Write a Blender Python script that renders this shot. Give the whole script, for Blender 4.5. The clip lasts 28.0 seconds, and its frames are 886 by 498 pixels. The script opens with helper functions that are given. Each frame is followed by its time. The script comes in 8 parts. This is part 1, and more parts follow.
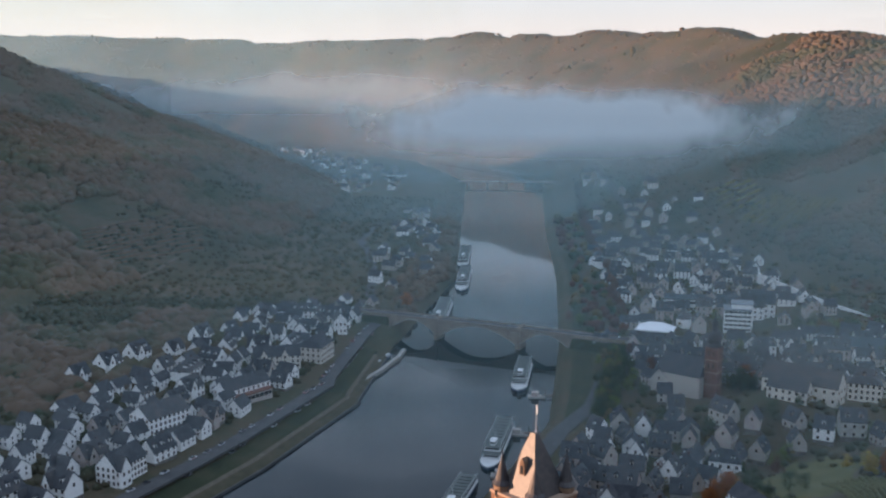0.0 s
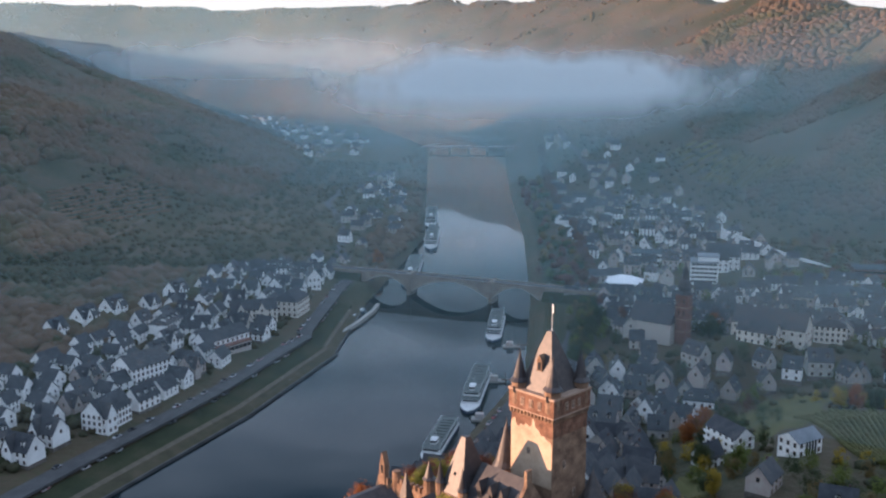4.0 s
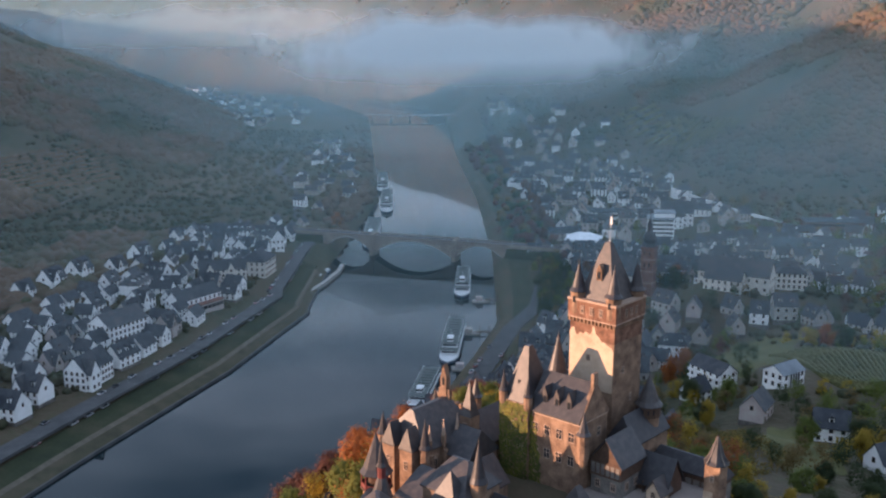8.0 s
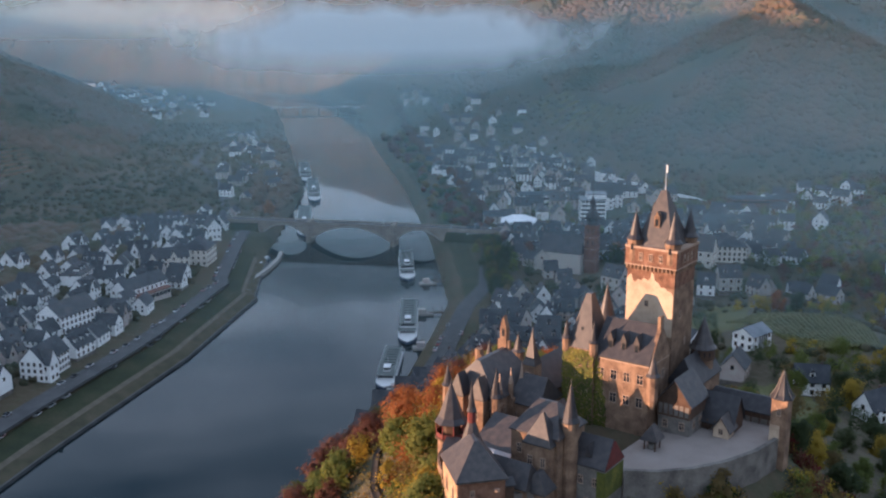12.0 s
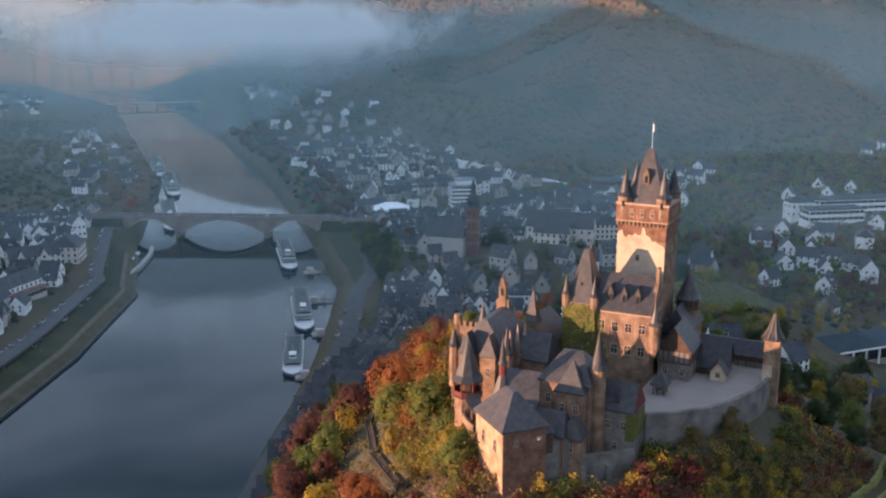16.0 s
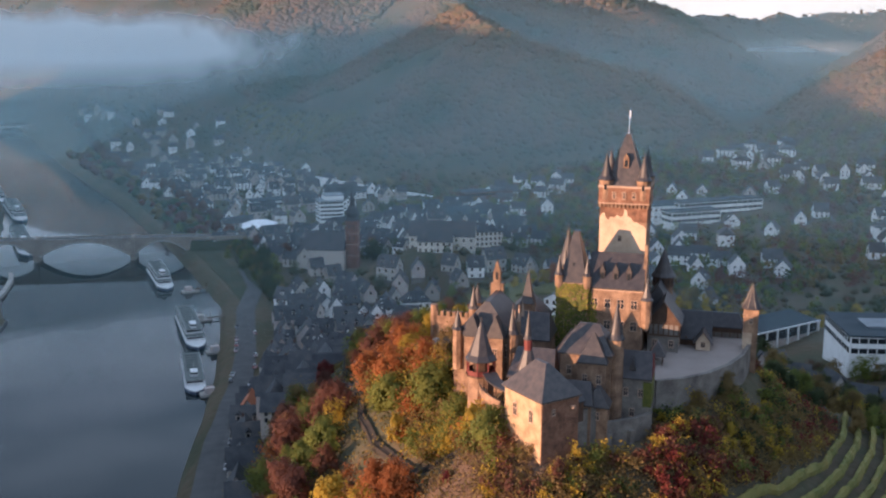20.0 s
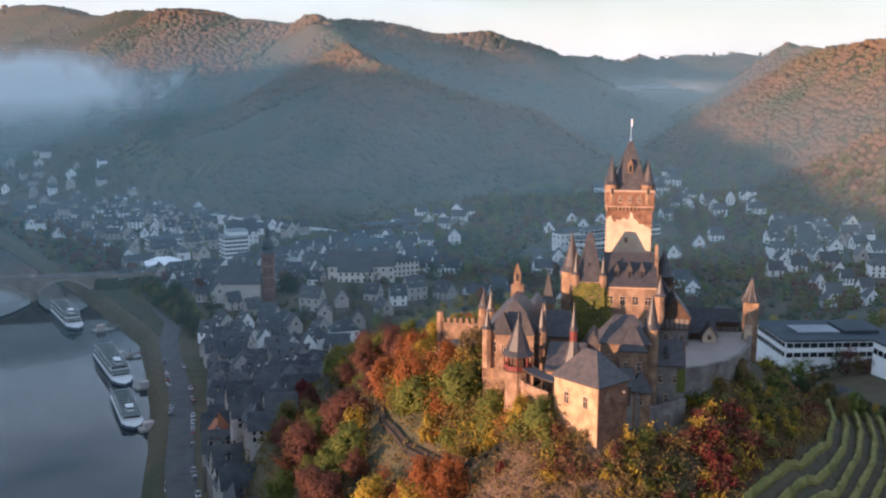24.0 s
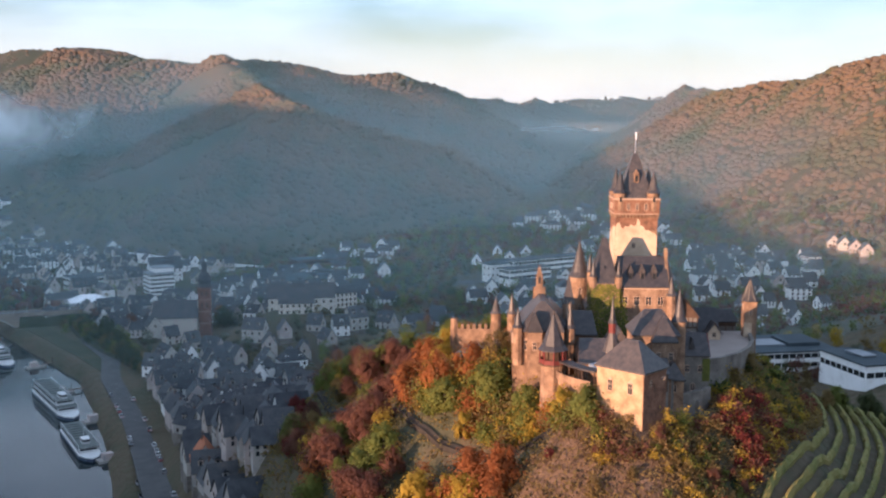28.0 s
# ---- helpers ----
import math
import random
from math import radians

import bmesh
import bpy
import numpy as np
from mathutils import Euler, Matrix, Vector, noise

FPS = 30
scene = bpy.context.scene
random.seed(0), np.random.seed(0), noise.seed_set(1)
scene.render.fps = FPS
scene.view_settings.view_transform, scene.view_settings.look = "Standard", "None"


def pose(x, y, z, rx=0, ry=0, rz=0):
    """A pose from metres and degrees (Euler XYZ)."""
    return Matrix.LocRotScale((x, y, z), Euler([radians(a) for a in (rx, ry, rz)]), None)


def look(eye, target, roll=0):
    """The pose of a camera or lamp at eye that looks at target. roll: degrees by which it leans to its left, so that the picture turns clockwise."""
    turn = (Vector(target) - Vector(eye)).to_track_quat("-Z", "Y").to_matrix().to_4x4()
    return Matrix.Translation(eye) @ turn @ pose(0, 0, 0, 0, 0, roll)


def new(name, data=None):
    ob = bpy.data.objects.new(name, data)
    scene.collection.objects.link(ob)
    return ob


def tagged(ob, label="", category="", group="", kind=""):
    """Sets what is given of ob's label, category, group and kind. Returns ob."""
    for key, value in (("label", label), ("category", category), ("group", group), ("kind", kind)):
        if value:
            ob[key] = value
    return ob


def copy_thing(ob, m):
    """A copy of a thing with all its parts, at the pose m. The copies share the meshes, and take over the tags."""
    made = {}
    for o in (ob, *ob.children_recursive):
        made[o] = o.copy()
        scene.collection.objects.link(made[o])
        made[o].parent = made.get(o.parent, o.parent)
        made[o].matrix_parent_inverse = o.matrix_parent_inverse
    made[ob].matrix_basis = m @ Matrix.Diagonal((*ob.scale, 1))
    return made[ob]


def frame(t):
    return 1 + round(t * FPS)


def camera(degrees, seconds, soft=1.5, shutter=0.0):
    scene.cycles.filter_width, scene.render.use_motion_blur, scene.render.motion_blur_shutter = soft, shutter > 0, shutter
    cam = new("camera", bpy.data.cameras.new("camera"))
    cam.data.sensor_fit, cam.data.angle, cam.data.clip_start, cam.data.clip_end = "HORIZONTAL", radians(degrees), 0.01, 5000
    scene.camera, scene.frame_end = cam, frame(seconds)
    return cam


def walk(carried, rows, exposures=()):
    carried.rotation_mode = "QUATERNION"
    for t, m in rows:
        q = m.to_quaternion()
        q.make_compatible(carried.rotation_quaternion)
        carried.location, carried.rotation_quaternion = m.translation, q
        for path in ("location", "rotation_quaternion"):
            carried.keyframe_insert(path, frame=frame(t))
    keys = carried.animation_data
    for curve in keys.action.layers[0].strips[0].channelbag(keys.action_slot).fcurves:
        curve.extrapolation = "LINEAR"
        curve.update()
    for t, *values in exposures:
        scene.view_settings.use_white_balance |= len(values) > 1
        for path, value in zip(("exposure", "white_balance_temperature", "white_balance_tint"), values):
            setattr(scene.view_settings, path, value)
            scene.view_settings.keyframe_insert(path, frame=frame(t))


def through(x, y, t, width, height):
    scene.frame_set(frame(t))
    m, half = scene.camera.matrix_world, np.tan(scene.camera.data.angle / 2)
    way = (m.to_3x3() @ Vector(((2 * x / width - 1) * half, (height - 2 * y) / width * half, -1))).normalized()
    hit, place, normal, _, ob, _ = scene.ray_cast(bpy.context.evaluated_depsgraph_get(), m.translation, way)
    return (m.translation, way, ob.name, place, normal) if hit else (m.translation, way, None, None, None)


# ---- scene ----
cam = camera(46.5, 28.0, soft=2.2)
METRES, EYE, TILT, LEAN, TURN = 210.0, 187.6, -10.0, 0.0, 0.0
ROWS = [
    (0.0, 0.0, 0.0, 0.0, 0.0, 0.0, -0.0),
    (0.5, -0.0037, -0.0041, -0.0046, -0.08, -0.21, 0.03),
    (1.0, -0.0086, -0.0086, -0.0115, -0.31, -0.4, 0.08),
    (1.5, -0.0137, -0.0131, -0.0183, -0.61, -0.58, 0.12),
    (2.0, -0.0199, -0.018, -0.0266, -0.96, -0.79, 0.17),
    (2.5, -0.0269, -0.0221, -0.0328, -1.28, -0.98, 0.23),
    (3.0, -0.0344, -0.0261, -0.0404, -1.65, -1.17, 0.29),
    (3.5, -0.0429, -0.0297, -0.0472, -2.03, -1.36, 0.37),
    (5.5, -0.0917, -0.0441, -0.074, -3.84, -2.22, 0.76),
    (6.0, -0.1067, -0.0465, -0.0803, -4.37, -2.45, 0.86),
    (6.5, -0.1215, -0.048, -0.0861, -4.85, -2.65, 0.94),
    (7.0, -0.1379, -0.0494, -0.0923, -5.39, -2.82, 1.03),
    (7.5, -0.1534, -0.0501, -0.0974, -5.89, -2.93, 1.11),
    (8.0, -0.1704, -0.0507, -0.1031, -6.46, -2.99, 1.21),
    (8.5, -0.1868, -0.0503, -0.1078, -7.03, -3.04, 1.32),
    (9.0, -0.2049, -0.0499, -0.1133, -7.66, -3.08, 1.44),
    (9.5, -0.2236, -0.0483, -0.1179, -8.31, -3.12, 1.57),
    (10.0, -0.2423, -0.0458, -0.1222, -8.97, -3.17, 1.69),
    (10.5, -0.2595, -0.0441, -0.1261, -9.55, -3.2, 1.79),
    (11.0, -0.2802, -0.0412, -0.1303, -10.26, -3.25, 1.94),
    (11.5, -0.3003, -0.0383, -0.134, -11.32, -3.31, 2.1),
    (12.0, -0.3191, -0.0352, -0.1372, -12.43, -3.38, 2.29),
    (12.5, -0.338, -0.0323, -0.1401, -13.54, -3.45, 2.48),
    (14.5, -0.4123, -0.0124, -0.1524, -18.12, -3.76, 3.19),
    (15.0, -0.4318, -0.0084, -0.1545, -19.38, -3.87, 3.38),
    (15.5, -0.4508, -0.0036, -0.1569, -20.67, -3.96, 3.56),
    (16.0, -0.4708, 0.0022, -0.1596, -22.04, -4.06, 3.77),
    (16.5, -0.4893, 0.0079, -0.162, -23.31, -4.15, 3.98),
    (17.0, -0.5088, 0.0146, -0.1649, -24.65, -4.17, 4.18),
    (17.5, -0.5274, 0.0211, -0.1673, -25.92, -4.15, 4.37),
    (18.0, -0.5472, 0.0279, -0.1699, -27.27, -4.12, 4.58),
    (18.5, -0.5655, 0.0351, -0.1723, -28.52, -4.08, 4.78),
    (19.0, -0.5837, 0.0425, -0.175, -29.65, -3.93, 4.93),
    (19.5, -0.603, 0.0506, -0.1775, -30.77, -3.75, 5.12),
    (20.0, -0.6222, 0.0589, -0.1801, -31.89, -3.54, 5.29),
    (20.5, -0.6398, 0.067, -0.1824, -32.95, -3.37, 5.47),
    (21.0, -0.6587, 0.0759, -0.185, -34.08, -3.17, 5.65),
    (21.5, -0.6763, 0.0841, -0.1873, -35.12, -2.98, 5.81),
    (23.5, -0.7476, 0.1182, -0.1973, -38.75, -2.18, 6.32),
    (24.0, -0.7671, 0.1255, -0.1999, -39.6, -1.96, 6.39),
    (24.5, -0.7845, 0.1325, -0.2026, -40.4, -1.78, 6.47),
    (25.0, -0.8027, 0.14, -0.2058, -41.21, -1.57, 6.54),
    (25.5, -0.8198, 0.1469, -0.2086, -41.94, -1.37, 6.61),
    (26.0, -0.8378, 0.1542, -0.2118, -42.73, -1.12, 6.68),
    (26.5, -0.8541, 0.1613, -0.2146, -43.47, -0.89, 6.76),
    (27.0, -0.8713, 0.1694, -0.2175, -44.26, -0.65, 6.84),
    (27.5, -0.887, 0.1778, -0.2199, -45.01, -0.43, 6.94),
    (28.0, -0.9034, 0.1878, -0.2223, -45.83, -0.2, 7.04),
]
walk(cam, [(t, pose(0, 0, EYE, TILT, LEAN, TURN) @ pose(METRES * x, METRES * y, METRES * z, 90 + pitch, roll, yaw)) for t, x, y, z, yaw, pitch, roll in ROWS], exposures=[(0.0, 0.71, 5680, 11), (2.0, 0.92, 5480, 11), (10.0, 0.9, 5480, 11), (20.0, 0.9, 5480, 11), (28.0, 0.95, 5480, 11)])

# ---- light: low morning sun from behind the western ridge, pale sky ----
SUN_EL, SUN_AZ = 4.3, 275.0
to_sun = Vector((math.sin(radians(SUN_AZ)) * math.cos(radians(SUN_EL)), math.cos(radians(SUN_AZ)) * math.cos(radians(SUN_EL)), math.sin(radians(SUN_EL))))
sun_data = bpy.data.lights.new("sun", "SUN")
sun_data.energy, sun_data.angle, sun_data.color = 7.2, radians(0.6), (1.0, 0.545, 0.3)
sun = new("sun", sun_data)
sun.matrix_world = look(to_sun * 300, (0, 0, 0))

world = bpy.data.worlds.new("world")
scene.world = world
world.use_nodes = True
wn, wl = world.node_tree.nodes, world.node_tree.links
wn.clear()
sky = wn.new("ShaderNodeTexSky")
sky.sky_type, sky.sun_disc = "NISHITA", False
sky.sun_elevation, sky.sun_rotation, sky.dust_density, sky.air_density, sky.ozone_density = radians(SUN_EL), radians(SUN_AZ), 1.0, 1.1, 2.5
coord = wn.new("ShaderNodeTexCoord")
stretch = wn.new("ShaderNodeMapping")
stretch.inputs["Scale"].default_value = (1.0, 1.0, 4.5)
stretch.inputs["Location"].default_value = (0.35, 0.2, 0.0)
clouds = wn.new("ShaderNodeTexNoise")
clouds.inputs["Scale"].default_value, clouds.inputs["Detail"].default_value, clouds.inputs["Roughness"].default_value = 2.6, 6.0, 0.55
ramp = wn.new("ShaderNodeValToRGB")
ramp.color_ramp.elements[0].position, ramp.color_ramp.elements[1].position = 0.3, 0.58
mixer = wn.new("ShaderNodeMix")
mixer.data_type = "RGBA"
mixer.inputs["B"].default_value = (4.55, 4.95, 5.5, 1)
scale = wn.new("ShaderNodeMath")
scale.operation = "MULTIPLY"
scale.inputs[1].default_value = 0.85
back = wn.new("ShaderNodeBackground")
back.inputs["Strength"].default_value = 0.15
wout = wn.new("ShaderNodeOutputWorld")
wl.new(coord.outputs["Generated"], stretch.inputs["Vector"])
wl.new(stretch.outputs["Vector"], clouds.inputs["Vector"])
wl.new(clouds.outputs["Fac"], ramp.inputs["Fac"])
up = wn.new("ShaderNodeSeparateXYZ")
rise = wn.new("ShaderNodeMapRange")
rise.inputs["From Min"].default_value, rise.inputs["From Max"].default_value = 0.02, 0.14
veiled = wn.new("ShaderNodeMath")
veiled.operation = "MULTIPLY"
wl.new(coord.outputs["Generated"], up.inputs[0])
wl.new(up.outputs["Z"], rise.inputs["Value"])
wl.new(ramp.outputs["Color"], veiled.inputs[0])
wl.new(rise.outputs[0], veiled.inputs[1])
thin = wn.new("ShaderNodeMapRange")
thin.inputs["From Min"].default_value, thin.inputs["From Max"].default_value = 0.27, 0.6
thin.inputs["To Min"].default_value, thin.inputs["To Max"].default_value = 1.0, 0.8
thinned = wn.new("ShaderNodeMath")
thinned.operation = "MULTIPLY"
wl.new(up.outputs["Z"], thin.inputs["Value"])
wl.new(veiled.outputs[0], thinned.inputs[0])
wl.new(thin.outputs[0], thinned.inputs[1])
wl.new(thinned.outputs[0], scale.inputs[0])
wl.new(scale.outputs[0], mixer.inputs["Factor"])
wl.new(sky.outputs["Color"], mixer.inputs["A"])
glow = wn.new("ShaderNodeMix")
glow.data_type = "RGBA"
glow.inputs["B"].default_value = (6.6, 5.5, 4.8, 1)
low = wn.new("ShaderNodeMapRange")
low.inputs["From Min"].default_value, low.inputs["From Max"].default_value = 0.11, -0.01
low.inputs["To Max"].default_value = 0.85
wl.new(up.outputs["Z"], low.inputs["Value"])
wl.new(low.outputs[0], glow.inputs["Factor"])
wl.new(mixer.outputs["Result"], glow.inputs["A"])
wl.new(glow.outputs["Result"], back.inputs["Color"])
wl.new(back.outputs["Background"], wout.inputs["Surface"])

# ---- materials ----
def mat(name, cols, rough=0.8, size=1.0, fine=8.0, bump=0.3, metal=0.0, vary=0.0, island=False, depth=0.05, spec=0.3):
    """A weathered surface: a blend of colours by coarse and fine noise, some variation from object to object, and relief.
    size: the coarse noise's size in metres."""
    m = bpy.data.materials.new(name)
    m.use_nodes = True
    n, l = m.node_tree.nodes, m.node_tree.links
    p = n["Principled BSDF"]
    p.inputs["Roughness"].default_value, p.inputs["Metallic"].default_value = rough, metal
    p.inputs["Specular IOR Level"].default_value = spec
    geo = n.new("ShaderNodeNewGeometry")
    big, small = n.new("ShaderNodeTexNoise"), n.new("ShaderNodeTexNoise")
    big.inputs["Scale"].default_value, big.inputs["Detail"].default_value = 1.0 / size, 3.0
    small.inputs["Scale"].default_value, small.inputs["Detail"].default_value = fine / size, 4.0
    add = n.new("ShaderNodeMath")
    add.operation = "MULTIPLY_ADD"
    add.inputs[1].default_value = 0.45
    for t in (big, small):
        l.new(geo.outputs["Position"], t.inputs["Vector"])
    l.new(small.outputs["Fac"], add.inputs[0])
    shift = n.new("ShaderNodeMath")
    shift.operation = "MULTIPLY_ADD"
    shift.inputs[1].default_value, shift.inputs[2].default_value = 1.0, -0.22
    l.new(big.outputs["Fac"], shift.inputs[0])
    l.new(shift.outputs[0], add.inputs[2])
    last = add.outputs[0]
    if vary:
        info = n.new("ShaderNodeObjectInfo")
        v = n.new("ShaderNodeMath")
        v.operation = "MULTIPLY_ADD"
        v.inputs[1].default_value = vary
        l.new(info.outputs["Random"] if not island else geo.outputs["Random Per Island"], v.inputs[0])
        off = n.new("ShaderNodeMath")
        off.operation = "SUBTRACT"
        off.inputs[1].default_value = vary / 2
        l.new(last, off.inputs[0])
        l.new(off.outputs[0], v.inputs[2])
        last = v.outputs[0]
    r = n.new("ShaderNodeValToRGB")
    e = r.color_ramp.elements
    lo, hi = (0.25, 0.75) if not vary else (0.5 - 0.22 - vary / 2, 0.5 + 0.22 + vary / 2)
    for k, c in enumerate(cols):
        pos = lo + (hi - lo) * k / max(1, len(cols) - 1)
        el = e[k] if k < 2 and len(cols) > 1 else (e[0] if len(cols) == 1 else e.new(pos))
        el.position, el.color = pos, (*c, 1)
    if len(cols) == 1:
        e[1].color = (*cols[0], 1)
    l.new(last, r.inputs["Fac"])
    l.new(r.outputs["Color"], p.inputs["Base Color"])
    if bump:
        b = n.new("ShaderNodeBump")
        b.inputs["Strength"].default_value, b.inputs["Distance"].default_value = bump, depth
        l.new(small.outputs["Fac"], b.inputs["Height"])
        l.new(b.outputs["Normal"], p.inputs["Normal"])
    return m


STONE = mat("castle_stone", [(0.105, 0.066, 0.046), (0.2, 0.128, 0.084), (0.31, 0.205, 0.135)], 0.9, 2.0, 6, 0.9, depth=0.25)
PALE = mat("pale_render", [(0.33, 0.24, 0.17), (0.46, 0.35, 0.25), (0.54, 0.42, 0.31)], 0.9, 3.0, 9, 0.4)
OCHRE = mat("weathered_plaster", [(0.2, 0.125, 0.075), (0.33, 0.225, 0.135), (0.43, 0.31, 0.2)], 0.9, 1.8, 7, 0.7, depth=0.12)
REDSTONE = mat("red_stone", [(0.1, 0.055, 0.045), (0.17, 0.09, 0.07), (0.22, 0.125, 0.1)], 0.9, 2.5, 9, 0.6, depth=0.15)
GREYSTONE = mat("grey_wall_stone", [(0.08, 0.072, 0.066), (0.15, 0.135, 0.12), (0.22, 0.2, 0.175)], 0.9, 2.5, 9, 0.6, depth=0.15)
KEEPSTONE = mat("red_brown_stone", [(0.085, 0.045, 0.032), (0.18, 0.095, 0.06), (0.27, 0.15, 0.1)], 0.9, 1.6, 7, 0.9, depth=0.25)
SLATE = mat("slate", [(0.017, 0.017, 0.021), (0.038, 0.035, 0.038), (0.08, 0.068, 0.063)], 0.47, 1.1, 7, 0.4, vary=0.4, spec=0.42)
TOWNSLATE = mat("town_slate", [(0.019, 0.022, 0.029), (0.033, 0.038, 0.046), (0.06, 0.064, 0.07), (0.1, 0.09, 0.084)], 0.6, 3.0, 6, 0.3, vary=0.4, spec=0.3)
TILE_RED = mat("red_tile", [(0.3, 0.1, 0.05), (0.4, 0.16, 0.08)], 0.8, 2.0, 8, 0.4)
PLASTER = mat("white_plaster", [(0.7, 0.69, 0.66), (0.82, 0.81, 0.79), (0.86, 0.855, 0.84)], 0.85, 3.0, 5, 0.1, vary=0.2)
CREAM = mat("cream_plaster", [(0.34, 0.33, 0.3), (0.46, 0.435, 0.39), (0.42, 0.35, 0.32), (0.3, 0.3, 0.3)], 0.85, 3.0, 5, 0.1, vary=0.5)
BRICK = mat("chimney_brick", [(0.07, 0.05, 0.045), (0.13, 0.085, 0.07)], 0.9, 1.0, 8, 0.3)
TIMBER = mat("dark_timber", [(0.05, 0.03, 0.02), (0.1, 0.06, 0.04)], 0.8, 1.0, 8, 0.3)
REDWOOD = mat("red_painted_wood", [(0.09, 0.022, 0.02), (0.15, 0.035, 0.03)], 0.7, 1.0, 8, 0.2)
GLASS = mat("dark_glass", [(0.015, 0.018, 0.022), (0.03, 0.035, 0.042)], 0.12, 1.0, 4, 0.0, spec=0.6)
FRAME = mat("window_stone", [(0.3, 0.21, 0.15), (0.4, 0.29, 0.22)], 0.85, 1.0, 8, 0.2)
ROAD = mat("asphalt", [(0.06, 0.06, 0.062), (0.1, 0.1, 0.1)], 0.9, 6.0, 20, 0.2)
DARKPATH = mat("dark_path", [(0.018, 0.016, 0.014), (0.035, 0.03, 0.026)], 0.9, 2.0, 10, 0.3)
QUAYROAD = mat("worn_asphalt", [(0.055, 0.056, 0.058), (0.09, 0.09, 0.088)], 0.9, 5.0, 14, 0.2)
DIRT = mat("dirt_path", [(0.085, 0.075, 0.055), (0.14, 0.12, 0.09)], 0.95, 3.0, 12, 0.4)
PAVE = mat("paving", [(0.13, 0.125, 0.11), (0.2, 0.185, 0.165)], 0.9, 4.0, 12, 0.3)
GRAVEL = mat("court_gravel", [(0.2236, 0.1892, 0.1677), (0.2924, 0.2494, 0.2236)], 0.95, 5.0, 25, 0.4)
CONCRETE = mat("concrete", [(0.25, 0.24, 0.22), (0.36, 0.34, 0.31)], 0.9, 4.0, 10, 0.3)
BRIDGE = mat("bridge_sandstone", [(0.18, 0.15, 0.12), (0.28, 0.23, 0.19)], 0.9, 5.0, 9, 0.4)
GRASS = mat("grass", [(0.022, 0.03, 0.016), (0.034, 0.042, 0.02), (0.056, 0.052, 0.03)], 0.95, 12.0, 12, 0.5, depth=0.2)
MEADOWDRY = mat("dry_grass", [(0.045, 0.042, 0.026), (0.065, 0.06, 0.036), (0.09, 0.075, 0.05)], 0.95, 6.0, 12, 0.5, depth=0.2)
GROUND = mat("hill_ground", [(0.034, 0.042, 0.024), (0.056, 0.057, 0.032), (0.084, 0.066, 0.042), (0.066, 0.07, 0.035)], 0.95, 60.0, 14, 0.7, depth=1.5)
BARE = mat("scrub_slope", [(0.074, 0.0488, 0.0311), (0.1184, 0.0777, 0.0503), (0.1776, 0.1184, 0.0814)], 0.95, 5.0, 8, 0.8, depth=0.4)
ORANGE = mat("leaves_orange", [(0.2, 0.07, 0.026), (0.31, 0.116, 0.037), (0.38, 0.168, 0.05)], 0.8, 2.2, 5, 0.2, vary=0.35)
RUST = mat("leaves_rust", [(0.09, 0.042, 0.036), (0.145, 0.066, 0.047), (0.2, 0.098, 0.062)], 0.8, 2.2, 5, 0.2, vary=0.35)
YELLOW = mat("leaves_yellow", [(0.23, 0.165, 0.028), (0.36, 0.26, 0.036), (0.46, 0.34, 0.05)], 0.8, 2.2, 5, 0.2, vary=0.35)
LEAFGREEN = mat("leaves_leafgreen", [(0.09, 0.118, 0.03), (0.15, 0.178, 0.042), (0.235, 0.235, 0.055)], 0.8, 2.2, 5, 0.2, vary=0.35)
OLIVE = mat("leaves_olive", [(0.115, 0.09, 0.04), (0.19, 0.14, 0.055), (0.26, 0.18, 0.07)], 0.8, 2.2, 5, 0.2, vary=0.35)
DARKGREEN = mat("leaves_darkgreen", [(0.0338, 0.054, 0.0243), (0.0607, 0.081, 0.0338), (0.0945, 0.1013, 0.0405)], 0.8, 2.2, 5, 0.2, vary=0.35)
CRIMSON = mat("leaves_crimson", [(0.085, 0.022, 0.022), (0.155, 0.035, 0.032), (0.215, 0.06, 0.038)], 0.8, 2.2, 5, 0.2, vary=0.35)
GREENS = mat("green_leaves", [(0.035, 0.06, 0.02), (0.07, 0.09, 0.03), (0.11, 0.11, 0.035)], 0.8, 2.5, 4, 0.2, vary=0.6)
WOODS = mat("far_woods", [(0.038, 0.052, 0.03), (0.058, 0.065, 0.036), (0.085, 0.073, 0.046), (0.12, 0.08, 0.054), (0.09, 0.07, 0.046), (0.068, 0.075, 0.038)], 0.9, 70.0, 80, 0.5, vary=0.09, island=True, depth=0.5)
GARDEN = mat("garden_green", [(0.0225, 0.0325, 0.0163), (0.0375, 0.045, 0.0225), (0.0625, 0.0537, 0.0312), (0.045, 0.0575, 0.025)], 0.9, 25.0, 34, 0.6, vary=0.3, island=True, depth=0.4)
ZINC = mat("zinc_roof", [(0.28, 0.31, 0.34), (0.4, 0.43, 0.46)], 0.45, 3.0, 6, 0.1)
SHRUB = mat("shrub_leaves", [(0.08, 0.085, 0.032), (0.13, 0.12, 0.042), (0.22, 0.16, 0.05), (0.17, 0.085, 0.042)], 0.9, 4.5, 5, 0.3, vary=0.12, island=True)
IVY = mat("ivy", [(0.026, 0.042, 0.011), (0.085, 0.092, 0.018), (0.22, 0.18, 0.028)], 0.8, 4.0, 6, 0.5, depth=0.2, island=True, vary=0.3)
BARK = mat("bark", [(0.06, 0.045, 0.035), (0.1, 0.08, 0.06)], 0.9, 0.6, 6, 0.5)
